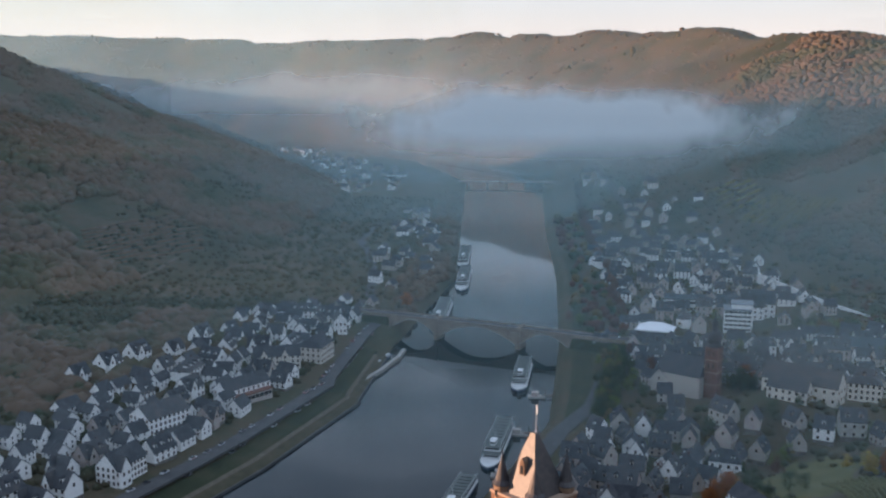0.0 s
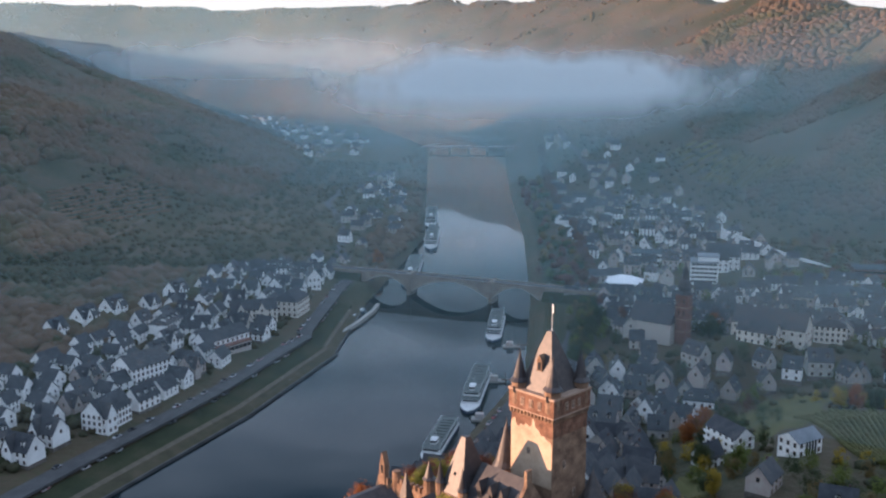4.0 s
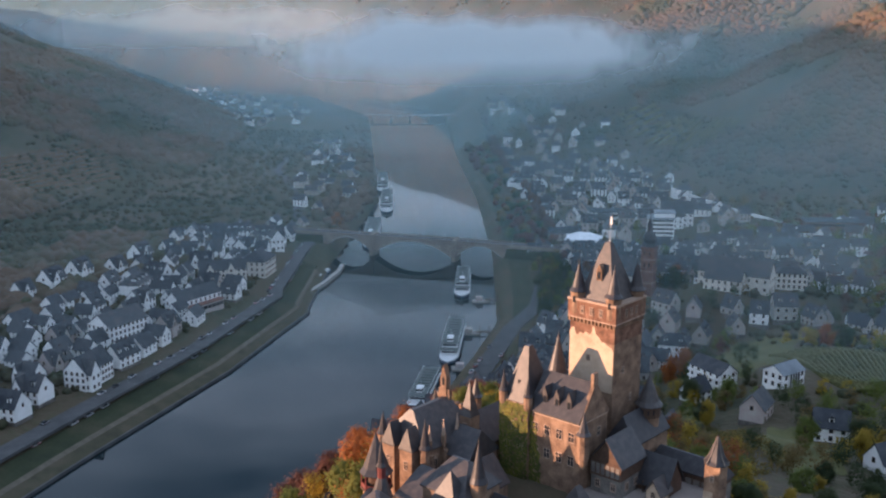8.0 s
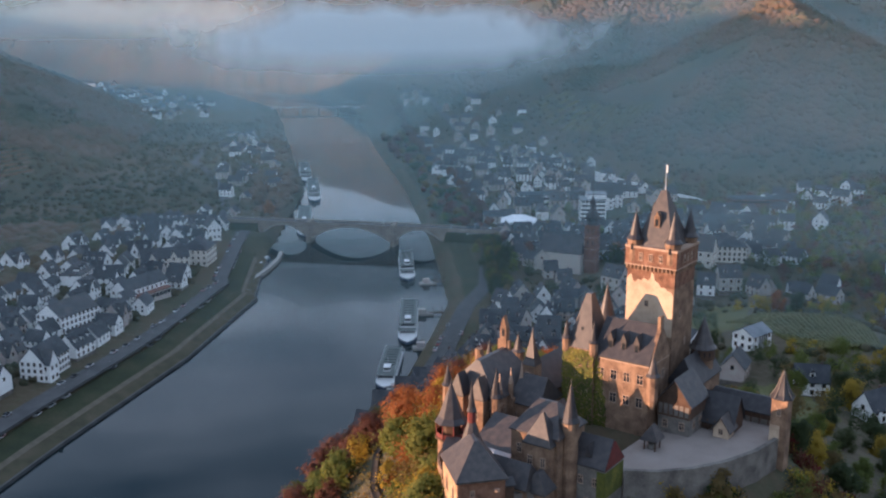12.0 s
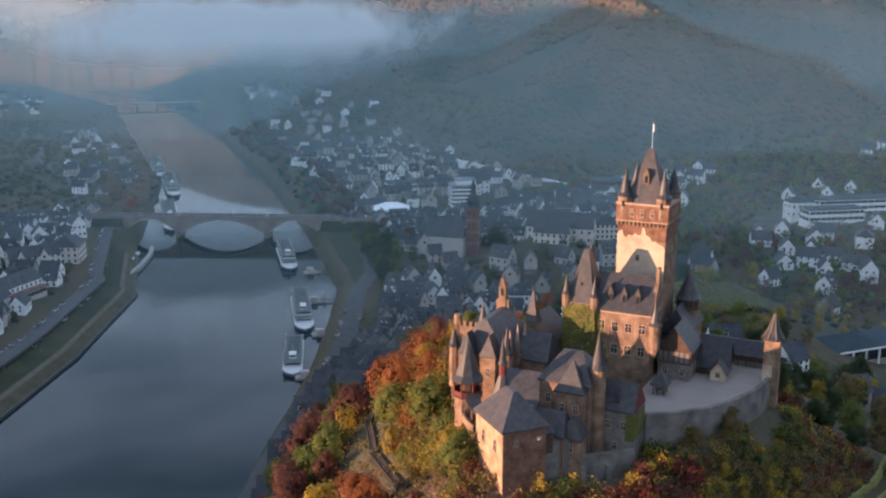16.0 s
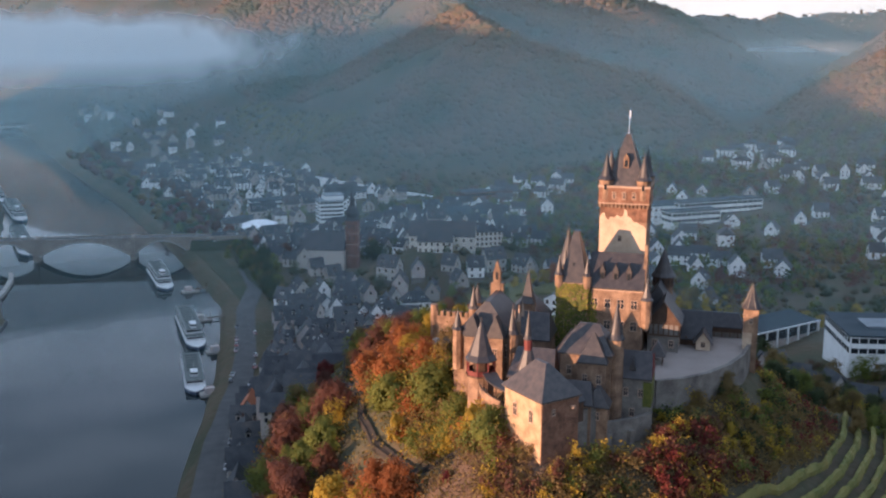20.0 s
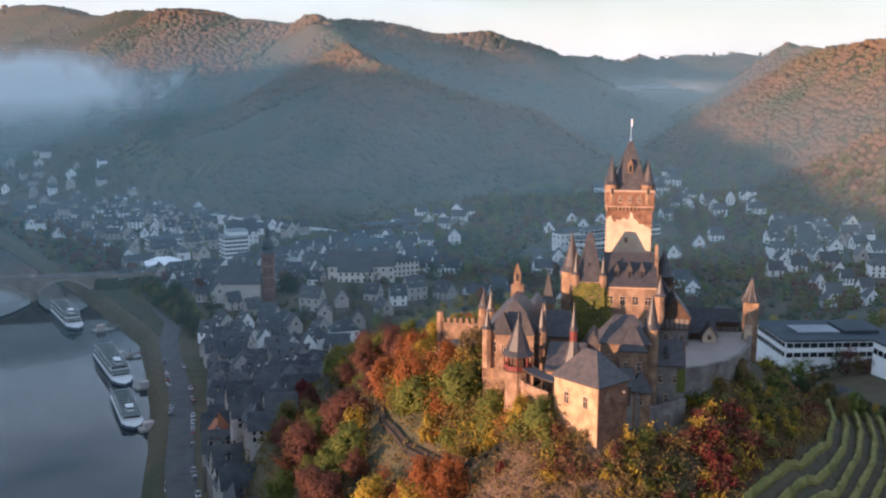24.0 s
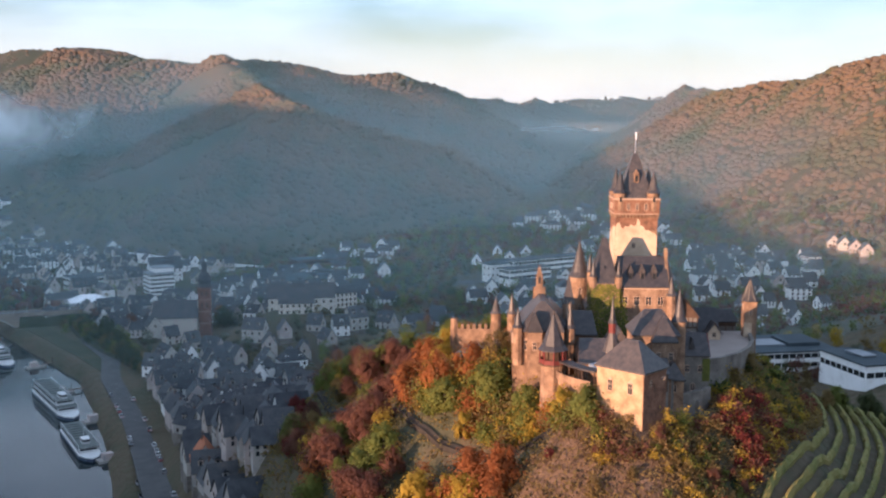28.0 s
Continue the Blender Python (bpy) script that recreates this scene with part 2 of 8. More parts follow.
VINE = mat("vine_rows", [(0.1, 0.11, 0.03), (0.16, 0.15, 0.045), (0.2, 0.16, 0.05)], 0.9, 5.0, 8, 0.6, depth=0.2)
BOATWHITE = mat("boat_paint", [(0.55, 0.56, 0.56), (0.72, 0.72, 0.71)], 0.4, 3.0, 6, 0.05)
BOATDECK = mat("boat_deck", [(0.088, 0.11, 0.1045), (0.143, 0.154, 0.1485)], 0.7, 3.0, 6, 0.1)
BOATHULL = mat("boat_hull", [(0.03, 0.045, 0.08), (0.06, 0.08, 0.12)], 0.4, 3.0, 6, 0.05)
CANVAS = mat("white_canvas", [(0.75, 0.77, 0.8), (0.85, 0.86, 0.88)], 0.7, 4.0, 6, 0.05)
DARKROOF = mat("dark_flat_roof", [(0.03, 0.045, 0.055), (0.05, 0.065, 0.075)], 0.75, 6.0, 6, 0.1, spec=0.2)
PALEWALL = mat("ivory_plaster", [(0.52, 0.48, 0.42), (0.62, 0.58, 0.51), (0.68, 0.64, 0.57)], 0.85, 3.0, 5, 0.1, vary=0.2)
GREYWALL = mat("grey_plaster", [(0.2, 0.2, 0.2), (0.32, 0.31, 0.29), (0.4, 0.35, 0.31), (0.28, 0.2, 0.17)], 0.85, 3.0, 5, 0.1, vary=0.6)
MEADOW = mat("meadow", [(0.06, 0.062, 0.022), (0.1, 0.1, 0.035), (0.12, 0.105, 0.045)], 0.95, 9.0, 12, 0.5, depth=0.2)
ROOFMETAL = mat("grey_flat_roof", [(0.12, 0.14, 0.16), (0.2, 0.22, 0.24)], 0.5, 6.0, 6, 0.1)
CARPAINT = mat("car_paint", [(0.02, 0.02, 0.025), (0.3, 0.3, 0.32), (0.6, 0.6, 0.6), (0.25, 0.03, 0.03)], 0.3, 2.0, 2, 0.0, vary=1.0, spec=0.5)
METAL = mat("pale_metal", [(0.5, 0.52, 0.55), (0.7, 0.7, 0.7)], 0.35, 1.0, 4, 0.0, metal=0.7)


def water_material():
    m = bpy.data.materials.new("river_water")
    m.use_nodes = True
    n, l = m.node_tree.nodes, m.node_tree.links
    p = n["Principled BSDF"]
    p.inputs["Base Color"].default_value = (0.008, 0.016, 0.019, 1)
    p.inputs["Roughness"].default_value, p.inputs["IOR"].default_value = 0.03, 1.25
    p.inputs["Specular IOR Level"].default_value = 0.5
    geo, w, b = n.new("ShaderNodeNewGeometry"), n.new("ShaderNodeTexNoise"), n.new("ShaderNodeBump")
    w.inputs["Scale"].default_value, w.inputs["Detail"].default_value = 0.25, 4.0
    b.inputs["Strength"].default_value, b.inputs["Distance"].default_value = 0.06, 0.1
    l.new(geo.outputs["Position"], w.inputs["Vector"])
    l.new(w.outputs["Fac"], b.inputs["Height"])
    l.new(b.outputs["Normal"], p.inputs["Normal"])
    return m


WATER = water_material()


def leafy(m, amount=0.45):
    """Lets light shine through leaves."""
    n, l = m.node_tree.nodes, m.node_tree.links
    p, out = n["Principled BSDF"], n["Material Output"]
    tr, mx = n.new("ShaderNodeBsdfTranslucent"), n.new("ShaderNodeMixShader")
    l.new(p.inputs["Base Color"].links[0].from_socket, tr.inputs["Color"])
    mx.inputs["Fac"].default_value = amount
    l.new(p.outputs[0], mx.inputs[1])
    l.new(tr.outputs[0], mx.inputs[2])
    l.new(mx.outputs[0], out.inputs["Surface"])


for m in (ORANGE, RUST, YELLOW, LEAFGREEN, OLIVE, DARKGREEN, CRIMSON, SHRUB):
    leafy(m, 0.55)


def mist_material(name, density, top, fade, col, size=260.0, bottom=-30.0, ramp=(0.3, 0.75), through=0.92, west=0.3, far_east=1.0):
    """Thin mist: mostly clear, a little white scatter, thinner towards its top and in patches."""
    m = bpy.data.materials.new(name)
    m.use_nodes = True
    n, l = m.node_tree.nodes, m.node_tree.links
    n.clear()
    out, mixs = n.new("ShaderNodeOutputMaterial"), n.new("ShaderNodeMixShader")
    clear, white, lit = n.new("ShaderNodeBsdfTransparent"), n.new("ShaderNodeBsdfDiffuse"), n.new("ShaderNodeBsdfTranslucent")
    half = n.new("ShaderNodeMixShader")
    half.inputs["Fac"].default_value = through
    white.inputs["Color"].default_value = lit.inputs["Color"].default_value = (*col, 1)
    geo, sep = n.new("ShaderNodeNewGeometry"), n.new("ShaderNodeSeparateXYZ")
    puff = n.new("ShaderNodeTexNoise")
    puff.inputs["Scale"].default_value, puff.inputs["Detail"].default_value = 1.0 / size, 4.0
    wob = n.new("ShaderNodeMath")
    wob.operation = "MULTIPLY_ADD"
    wob.inputs[1].default_value = -fade * 1.6
    fall = n.new("ShaderNodeMapRange")
    fall.interpolation_type = "SMOOTHSTEP"
    fall.inputs["From Min"].default_value, fall.inputs["From Max"].default_value = top - 0.8 * fade, top - fade * 1.8
    fall.inputs["To Min"].default_value, fall.inputs["To Max"].default_value = 0.0, 1.0
    patch = n.new("ShaderNodeMapRange")
    patch.inputs["From Min"].default_value, patch.inputs["From Max"].default_value = ramp
    patch.inputs["To Min"].default_value, patch.inputs["To Max"].default_value = 0.55, 1.0
    low = n.new("ShaderNodeMapRange")
    low.interpolation_type = "SMOOTHSTEP"
    low.inputs["From Min"].default_value, low.inputs["From Max"].default_value = bottom, bottom + 45
    east = n.new("ShaderNodeMapRange")
    east.interpolation_type = "SMOOTHSTEP"
    east.inputs["From Min"].default_value, east.inputs["From Max"].default_value = -330.0, 80.0
    if far_east < 1.0:
        east.inputs["From Min"].default_value, east.inputs["From Max"].default_value = -100.0, 420.0
    east.inputs["To Min"].default_value, east.inputs["To Max"].default_value = west, far_east
    mul4 = n.new("ShaderNodeMath")
    mul4.operation = "MULTIPLY"
    mul, mul2, mul3 = n.new("ShaderNodeMath"), n.new("ShaderNodeMath"), n.new("ShaderNodeMath")
    for k in (mul, mul2, mul3):
        k.operation = "MULTIPLY"
    mul2.inputs[1].default_value = density
    l.new(geo.outputs["Position"], sep.inputs[0])
    l.new(geo.outputs["Position"], puff.inputs["Vector"])
    l.new(puff.outputs["Fac"], wob.inputs[0])
    l.new(sep.outputs["Z"], wob.inputs[2])
    l.new(wob.outputs[0], fall.inputs["Value"])
    l.new(puff.outputs["Fac"], patch.inputs["Value"])
    l.new(fall.outputs[0], mul.inputs[0])
    l.new(patch.outputs[0], mul.inputs[1])
    l.new(sep.outputs["Z"], low.inputs["Value"])
    l.new(mul.outputs[0], mul3.inputs[0])
    l.new(low.outputs[0], mul3.inputs[1])
    l.new(sep.outputs["X"], east.inputs["Value"])
    l.new(mul3.outputs[0], mul4.inputs[0])
    l.new(east.outputs[0], mul4.inputs[1])
    l.new(mul4.outputs[0], mul2.inputs[0])
    l.new(white.outputs[0], half.inputs[1])
    l.new(lit.outputs[0], half.inputs[2])
    l.new(mul2.outputs[0], mixs.inputs["Fac"])
    l.new(clear.outputs[0], mixs.inputs[1])
    l.new(half.outputs[0], mixs.inputs[2])
    l.new(mixs.outputs[0], out.inputs["Surface"])
    return m


def fog_material(name, density, col):
    """A fog puff: densest at its middle, with a soft uneven edge."""
    m = bpy.data.materials.new(name)
    m.use_nodes = True
    n, l = m.node_tree.nodes, m.node_tree.links
    n.clear()
    out, mixs, half = n.new("ShaderNodeOutputMaterial"), n.new("ShaderNodeMixShader"), n.new("ShaderNodeMixShader")
    clear, white, lit = n.new("ShaderNodeBsdfTransparent"), n.new("ShaderNodeBsdfDiffuse"), n.new("ShaderNodeBsdfTranslucent")
    half.inputs["Fac"].default_value = 0.5
    white.inputs["Color"].default_value = lit.inputs["Color"].default_value = (*col, 1)
    tc, sep, geo, puff = n.new("ShaderNodeTexCoord"), n.new("ShaderNodeSeparateXYZ"), n.new("ShaderNodeNewGeometry"), n.new("ShaderNodeTexNoise")
    puff.inputs["Scale"].default_value, puff.inputs["Detail"].default_value, puff.inputs["Roughness"].default_value = 0.011, 5.0, 0.55
    l.new(geo.outputs["Position"], puff.inputs["Vector"])
    l.new(tc.outputs["Object"], sep.inputs[0])
    flat = n.new("ShaderNodeCombineXYZ")
    l.new(sep.outputs["X"], flat.inputs["X"])
    below, above, squash = n.new("ShaderNodeMath"), n.new("ShaderNodeMath"), n.new("ShaderNodeMath")
    below.operation, above.operation, squash.operation = "MINIMUM", "MAXIMUM", "MULTIPLY_ADD"
    below.inputs[1].default_value = above.inputs[1].default_value = 0.0
    squash.inputs[1].default_value = 0.62
    l.new(sep.outputs["Z"], below.inputs[0])
    l.new(sep.outputs["Z"], above.inputs[0])
    l.new(below.outputs[0], squash.inputs[0])
    l.new(above.outputs[0], squash.inputs[2])
    l.new(squash.outputs[0], flat.inputs["Z"])
    sink = n.new("ShaderNodeMapRange")
    sink.interpolation_type = "SMOOTHSTEP"
    sink.inputs["From Min"].default_value, sink.inputs["From Max"].default_value = -1.0, 0.25
    dens = n.new("ShaderNodeMath")
    dens.operation = "MULTIPLY"
    l.new(sep.outputs["Z"], sink.inputs["Value"])
    l.new(sink.outputs[0], dens.inputs[1])
    ln = n.new("ShaderNodeVectorMath")
    ln.operation = "LENGTH"
    l.new(flat.outputs[0], ln.inputs[0])
    wob = n.new("ShaderNodeMath")
    wob.operation = "MULTIPLY_ADD"
    wob.inputs[1].default_value, = (-0.9,)
    l.new(puff.outputs["Fac"], wob.inputs[0])
    l.new(ln.outputs["Value"], wob.inputs[2])
    fall = n.new("ShaderNodeMapRange")
    fall.interpolation_type = "SMOOTHSTEP"
    fall.inputs["From Min"].default_value, fall.inputs["From Max"].default_value = 0.42, -0.2
    fall.inputs["To Min"].default_value, fall.inputs["To Max"].default_value = 0.0, density
    l.new(wob.outputs[0], fall.inputs["Value"])
    l.new(white.outputs[0], half.inputs[1])
    l.new(lit.outputs[0], half.inputs[2])
    l.new(fall.outputs[0], dens.inputs[0])
    l.new(dens.outputs[0], mixs.inputs["Fac"])
    l.new(clear.outputs[0], mixs.inputs[1])
    l.new(half.outputs[0], mixs.inputs[2])
    l.new(mixs.outputs[0], out.inputs["Surface"])
    return m

# ---- mesh helpers ----
def bisect_right(a, v):
    lo, hi = 0, len(a)
    while lo < hi:
        mid = (lo + hi) // 2
        if v < a[mid]:
            hi = mid
        else:
            lo = mid + 1
    return lo


def part(name, bm, material, parent=None, label=""):
    """Links a bmesh as one mesh object, under a thing or a part."""
    me = bpy.data.meshes.new(name)
    bm.normal_update()
    bm.to_mesh(me)
    bm.free()
    if material:
        me.materials.append(material)
    ob = new(name, me)
    ob.parent = parent
    if label:
        ob["label"] = label
    return ob


def share(name, mesh_ob, m, parent, label=""):
    """A further object on the mesh of another, at the pose m under its parent."""
    ob = new(name, mesh_ob.data)
    ob.parent = parent
    ob.matrix_basis = m
    if label:
        ob["label"] = label
    return ob


def thing(name, m, label, category, group=""):
    ob = new(name)
    ob.empty_display_size = 0.5
    ob.matrix_basis = m
    return tagged(ob, label, category, group)


def mesh_np(name, verts, faces, material, smooth=False):
    """A mesh object from arrays, all faces alike."""
    me = bpy.data.meshes.new(name)
    verts, faces = np.asarray(verts, dtype=np.float32), np.asarray(faces, dtype=np.int32)
    k = faces.shape[1]
    me.vertices.add(len(verts))
    me.vertices.foreach_set("co", verts.ravel())
    me.loops.add(faces.size)
    me.loops.foreach_set("vertex_index", faces.ravel())
    me.polygons.add(len(faces))
    me.polygons.foreach_set("loop_start", np.arange(0, faces.size, k, dtype=np.int32))
    me.polygons.foreach_set("use_smooth", np.full(len(faces), smooth))
    me.update(calc_edges=True)
    me.materials.append(material)
    return new(name, me)


def B():
    return bmesh.new()


def prism(bm, pts, z0, z1):
    """An upright prism on a plan polygon (counter-clockwise)."""
    lo, hi = [bm.verts.new((x, y, z0)) for x, y in pts], [bm.verts.new((x, y, z1)) for x, y in pts]
    k = len(pts)
    for i in range(k):
        bm.faces.new((lo[i], lo[(i + 1) % k], hi[(i + 1) % k], hi[i]))
    bm.faces.new(hi)
    bm.faces.new(lo[::-1])
    return bm


def box(bm, x0, x1, y0, y1, z0, z1):
    return prism(bm, [(x0, y0), (x1, y0), (x1, y1), (x0, y1)], z0, z1)


def ring(bm, cx, cy, r0, z0, r1, z1, n=12, turn=0.0, caps=True):
    """A drum or cone on a regular polygon."""
    ang = [turn + 2 * math.pi * i / n for i in range(n)]
    lo = [bm.verts.new((cx + r0 * math.cos(a), cy + r0 * math.sin(a), z0)) for a in ang]
    if r1 < 1e-4:
        tip = bm.verts.new((cx, cy, z1))
        for i in range(n):
            bm.faces.new((lo[i], lo[(i + 1) % n], tip))
    else:
        hi = [bm.verts.new((cx + r1 * math.cos(a), cy + r1 * math.sin(a), z1)) for a in ang]
        for i in range(n):
            bm.faces.new((lo[i], lo[(i + 1) % n], hi[(i + 1) % n], hi[i]))
        if caps:
            bm.faces.new(hi)
    if caps:
        bm.faces.new(lo[::-1])
    return bm


def spire(bm, cx, cy, r, z0, z1, n=12, turn=0.0, flare=0.25):
    """A steep pointed roof with a flared foot and a finial."""
    h = z1 - z0
    return lathe(bm, cx, cy, [(r * (1 + flare), z0 - 0.12), (r * (1 + flare), z0), (r * 0.86, z0 + h * 0.13), (0.07, z1), (0.12, z1 + h * 0.02), (0.03, z1 + h * 0.13)], n, turn)


def lathe(bm, cx, cy, profile, n=12, turn=0.0):
    """A closed turned shape from (radius, height) pairs, bottom to top."""
    rings = []
    for r, z in profile:
        rings.append([bm.verts.new((cx + r * math.cos(turn + 2 * math.pi * i / n), cy + r * math.sin(turn + 2 * math.pi * i / n), z)) for i in range(n)])
    for a, b in zip(rings, rings[1:]):
        for i in range(n):
            bm.faces.new((a[i], a[(i + 1) % n], b[(i + 1) % n], b[i]))
    bm.faces.new(rings[-1])
    bm.faces.new(rings[0][::-1])
    return bm


def strip_wall(bm, pts, half, z0, z1):
    """A continuous wall of even thickness along a line in plan."""
    left, right = [], []
    for i, p in enumerate(pts):
        a, b = Vector(pts[max(0, i - 1)]), Vector(pts[min(len(pts) - 1, i + 1)])
        t = (b - a).normalized() * half
        left.append((p[0] - t.y, p[1] + t.x))
        right.append((p[0] + t.y, p[1] - t.x))
    k = len(pts)
    lo_l, hi_l = [bm.verts.new((x, y, z0)) for x, y in left], [bm.verts.new((x, y, z1)) for x, y in left]
    lo_r, hi_r = [bm.verts.new((x, y, z0)) for x, y in right], [bm.verts.new((x, y, z1)) for x, y in right]
    for i in range(k - 1):
        bm.faces.new((lo_r[i], lo_r[i + 1], hi_r[i + 1], hi_r[i]))
        bm.faces.new((lo_l[i + 1], lo_l[i], hi_l[i], hi_l[i + 1]))
        bm.faces.new((hi_r[i], hi_r[i + 1], hi_l[i + 1], hi_l[i]))
    bm.faces.new((lo_l[0], lo_r[0], hi_r[0], hi_l[0]))
    bm.faces.new((lo_r[-1], lo_l[-1], hi_l[-1], hi_r[-1]))
    return bm


def hip(bm, x0, x1, y0, y1, z0, z1, ix, iy, over=0.4, thick=0.25):
    """A hipped or gabled roof over a rectangle; the ridge stops ix and iy short of the ends (half the depth: a ridge line)."""
    x0, x1, y0, y1 = x0 - over, x1 + over, y0 - over, y1 + over
    e = 0.02
    a = [bm.verts.new(p) for p in ((x0, y0, z0 - thick), (x1, y0, z0 - thick), (x1, y1, z0 - thick), (x0, y1, z0 - thick))]
    b = [bm.verts.new(p) for p in ((x0, y0, z0), (x1, y0, z0), (x1, y1, z0), (x0, y1, z0))]
    ix, iy = min(ix, (x1 - x0) / 2 - e), min(iy, (y1 - y0) / 2 - e)
    c = [bm.verts.new(p) for p in ((x0 + ix, y0 + iy, z1), (x1 - ix, y0 + iy, z1), (x1 - ix, y1 - iy, z1), (x0 + ix, y1 - iy, z1))]
    for i in range(4):
        j = (i + 1) % 4
        bm.faces.new((a[i], a[j], b[j], b[i]))
        bm.faces.new((b[i], b[j], c[j], c[i]))
    bm.faces.new(c)
    bm.faces.new(a[::-1])
    return bm


def gable_roof(bm, x0, x1, y0, y1, z0, z1, along="x", over=0.4, thick=0.22):
    """A pitched roof of two slabs that leaves the gables open; the ridge runs along x or y."""
    if along == "x":
        a0, a1, b0, b1 = x0, x1, y0, y1
    else:
        a0, a1, b0, b1 = y0, y1, x0, x1
    mid = (b0 + b1) / 2
    drop = over * (z1 - z0) / (mid - b0)
    prof = [(b0 - over, z0 - drop), (mid, z1), (b1 + over, z0 - drop), (b1 + over, z0 - drop + thick), (mid, z1 + thick * 1.2), (b0 - over, z0 - drop + thick)]
    ends = []
    for a in (a0 - over * 0.8, a1 + over * 0.8):
        ends.append([bm.verts.new((a, b, z) if along == "x" else (b, a, z)) for b, z in prof])
    n = len(prof)
    for i in range(n):
        j = (i + 1) % n
        bm.faces.new((ends[0][i], ends[0][j], ends[1][j], ends[1][i]))
    for e in ends:
        bm.faces.new((e[0], e[1], e[4], e[5]))
        bm.faces.new((e[1], e[2], e[3], e[4]))
    bmesh.ops.recalc_face_normals(bm, faces=bm.faces)
    return bm


def gable_wall(bm, x0, x1, y0, y1, z0, z1, axis="x"):
    """A triangular wall that fills a gable, as thick as its box."""
    if axis == "x":
        f = [bm.verts.new(p) for p in ((x0, y0, z0), (x1, y0, z0), ((x0 + x1) / 2, y0, z1))]
        g = [bm.verts.new(p) for p in ((x0, y1, z0), (x1, y1, z0), ((x0 + x1) / 2, y1, z1))]
    else:
        f = [bm.verts.new(p) for p in ((x1, y0, z0), (x1, y1, z0), (x1, (y0 + y1) / 2, z1))]
        g = [bm.verts.new(p) for p in ((x0, y0, z0), (x0, y1, z0), (x0, (y0 + y1) / 2, z1))]
    bm.faces.new(f)
    bm.faces.new(g[::-1])
    for i in range(3):
        j = (i + 1) % 3
        bm.faces.new((f[j], f[i], g[i], g[j]))
    return bm


# ---- the lie of the land ----
RIVER = [(-545, -700, 55), (-365, -300, 55), (-237, 0, 53), (-146, 200, 54), (-82, 345, 53), (-35, 440, 53), (4, 540, 54), (25, 690, 55),
         (57, 910, 45), (70, 1188, 49), (100, 1680, 63), (40, 1950, 60), (-150, 2300, 60), (-420, 2600, 60), (-900, 2740, 60), (-1700, 2650, 60)]


def seg_distance(x, y, pts, col=2):
    """Distance to a polyline, and its third value at the nearest place."""
    best, val = np.full(np.shape(x), 1e9), np.zeros(np.shape(x))
    for p, q in zip(pts, pts[1:]):
        dx, dy = q[0] - p[0], q[1] - p[1]
        s = np.clip(((x - p[0]) * dx + (y - p[1]) * dy) / (dx * dx + dy * dy), 0, 1)
        d = np.hypot(x - p[0] - s * dx, y - p[1] - s * dy)
        v = p[col] + s * (q[col] - p[col])
        val = np.where(d < best, v, val)
        best = np.minimum(best, d)
    return best, val


def ridge(x, y, pts, slope, flat=0.0):
    """Height of a ridge: falls off evenly from its crest line."""
    top = np.full(np.shape(x), -1e9)
    for p, q in zip(pts, pts[1:]):
        dx, dy = q[0] - p[0], q[1] - p[1]
        s = np.clip(((x - p[0]) * dx + (y - p[1]) * dy) / (dx * dx + dy * dy), 0, 1)
        d = np.hypot(x - p[0] - s * dx, y - p[1] - s * dy)
        top = np.maximum(top, p[2] + s * (q[2] - p[2]) - slope * np.maximum(0, d - flat))
    return top


def wave(x, y, size, seed=0.0):
    """A cheap smooth noise from crossed waves."""
    a, b = x / size, y / size
    return (np.sin(a * 1.7 + 1.3 * np.sin(b * 1.1 + seed) + seed) + np.sin(b * 1.9 + 1.5 * np.sin(a * 0.9 + 2 * seed)) + np.sin((a + b) * 2.7 + seed * 3) * 0.5) / 2.5


HILLS = [
    # Crest short of y=1300 is out of view, its heights set to shade the valley.
    ([(-850, -1200, 160), (-820, -500, 95), (-850, 0, 95), (-850, 180, 104), (-850, 250, 115), (-850, 340, 131), (-850, 433, 146), (-850, 535, 164), (-850, 665, 190), (-830, 770, 204), (-790, 900, 223), (-750, 1000, 234), (-690, 1150, 238), (-650, 1300, 228), (-618, 1400, 215.2), (-575, 1480, 187), (-517, 1620, 155.5), (-450, 1900, 70), (-420, 2200, 8)], 0.42, 0),
    ([(-1500, 3500, 298.2), (-400, 3150, 258.9), (100, 2780, 271), (450, 1900, 250.8), (570, 1400, 227.7), (640, 1270, 209.7), (833, 1128, 199.9), (1000, 1120, 158), (1180, 1235, 170.9), (1350, 1350, 166)], 0.5, 20),
    ([(640, 1270, 222), (560, 1060, 180), (502, 908, 146), (620, 790, 100), (640, 700, 55)], 0.6, 0),
    ([(-850, -1200, 160), (0, -1300, 260), (500, -700, 230), (560, -100, 195), (700, 200, 201), (765, 400, 188.4), (850, 560, 174.6), (930, 700, 168.7), (1400, 900, 184)], 0.66, 0),
    ([(1350, 1350, 162), (1800, 1600, 185.4), (2400, 500, 240), (1400, 900, 176)], 0.4, 0),
]
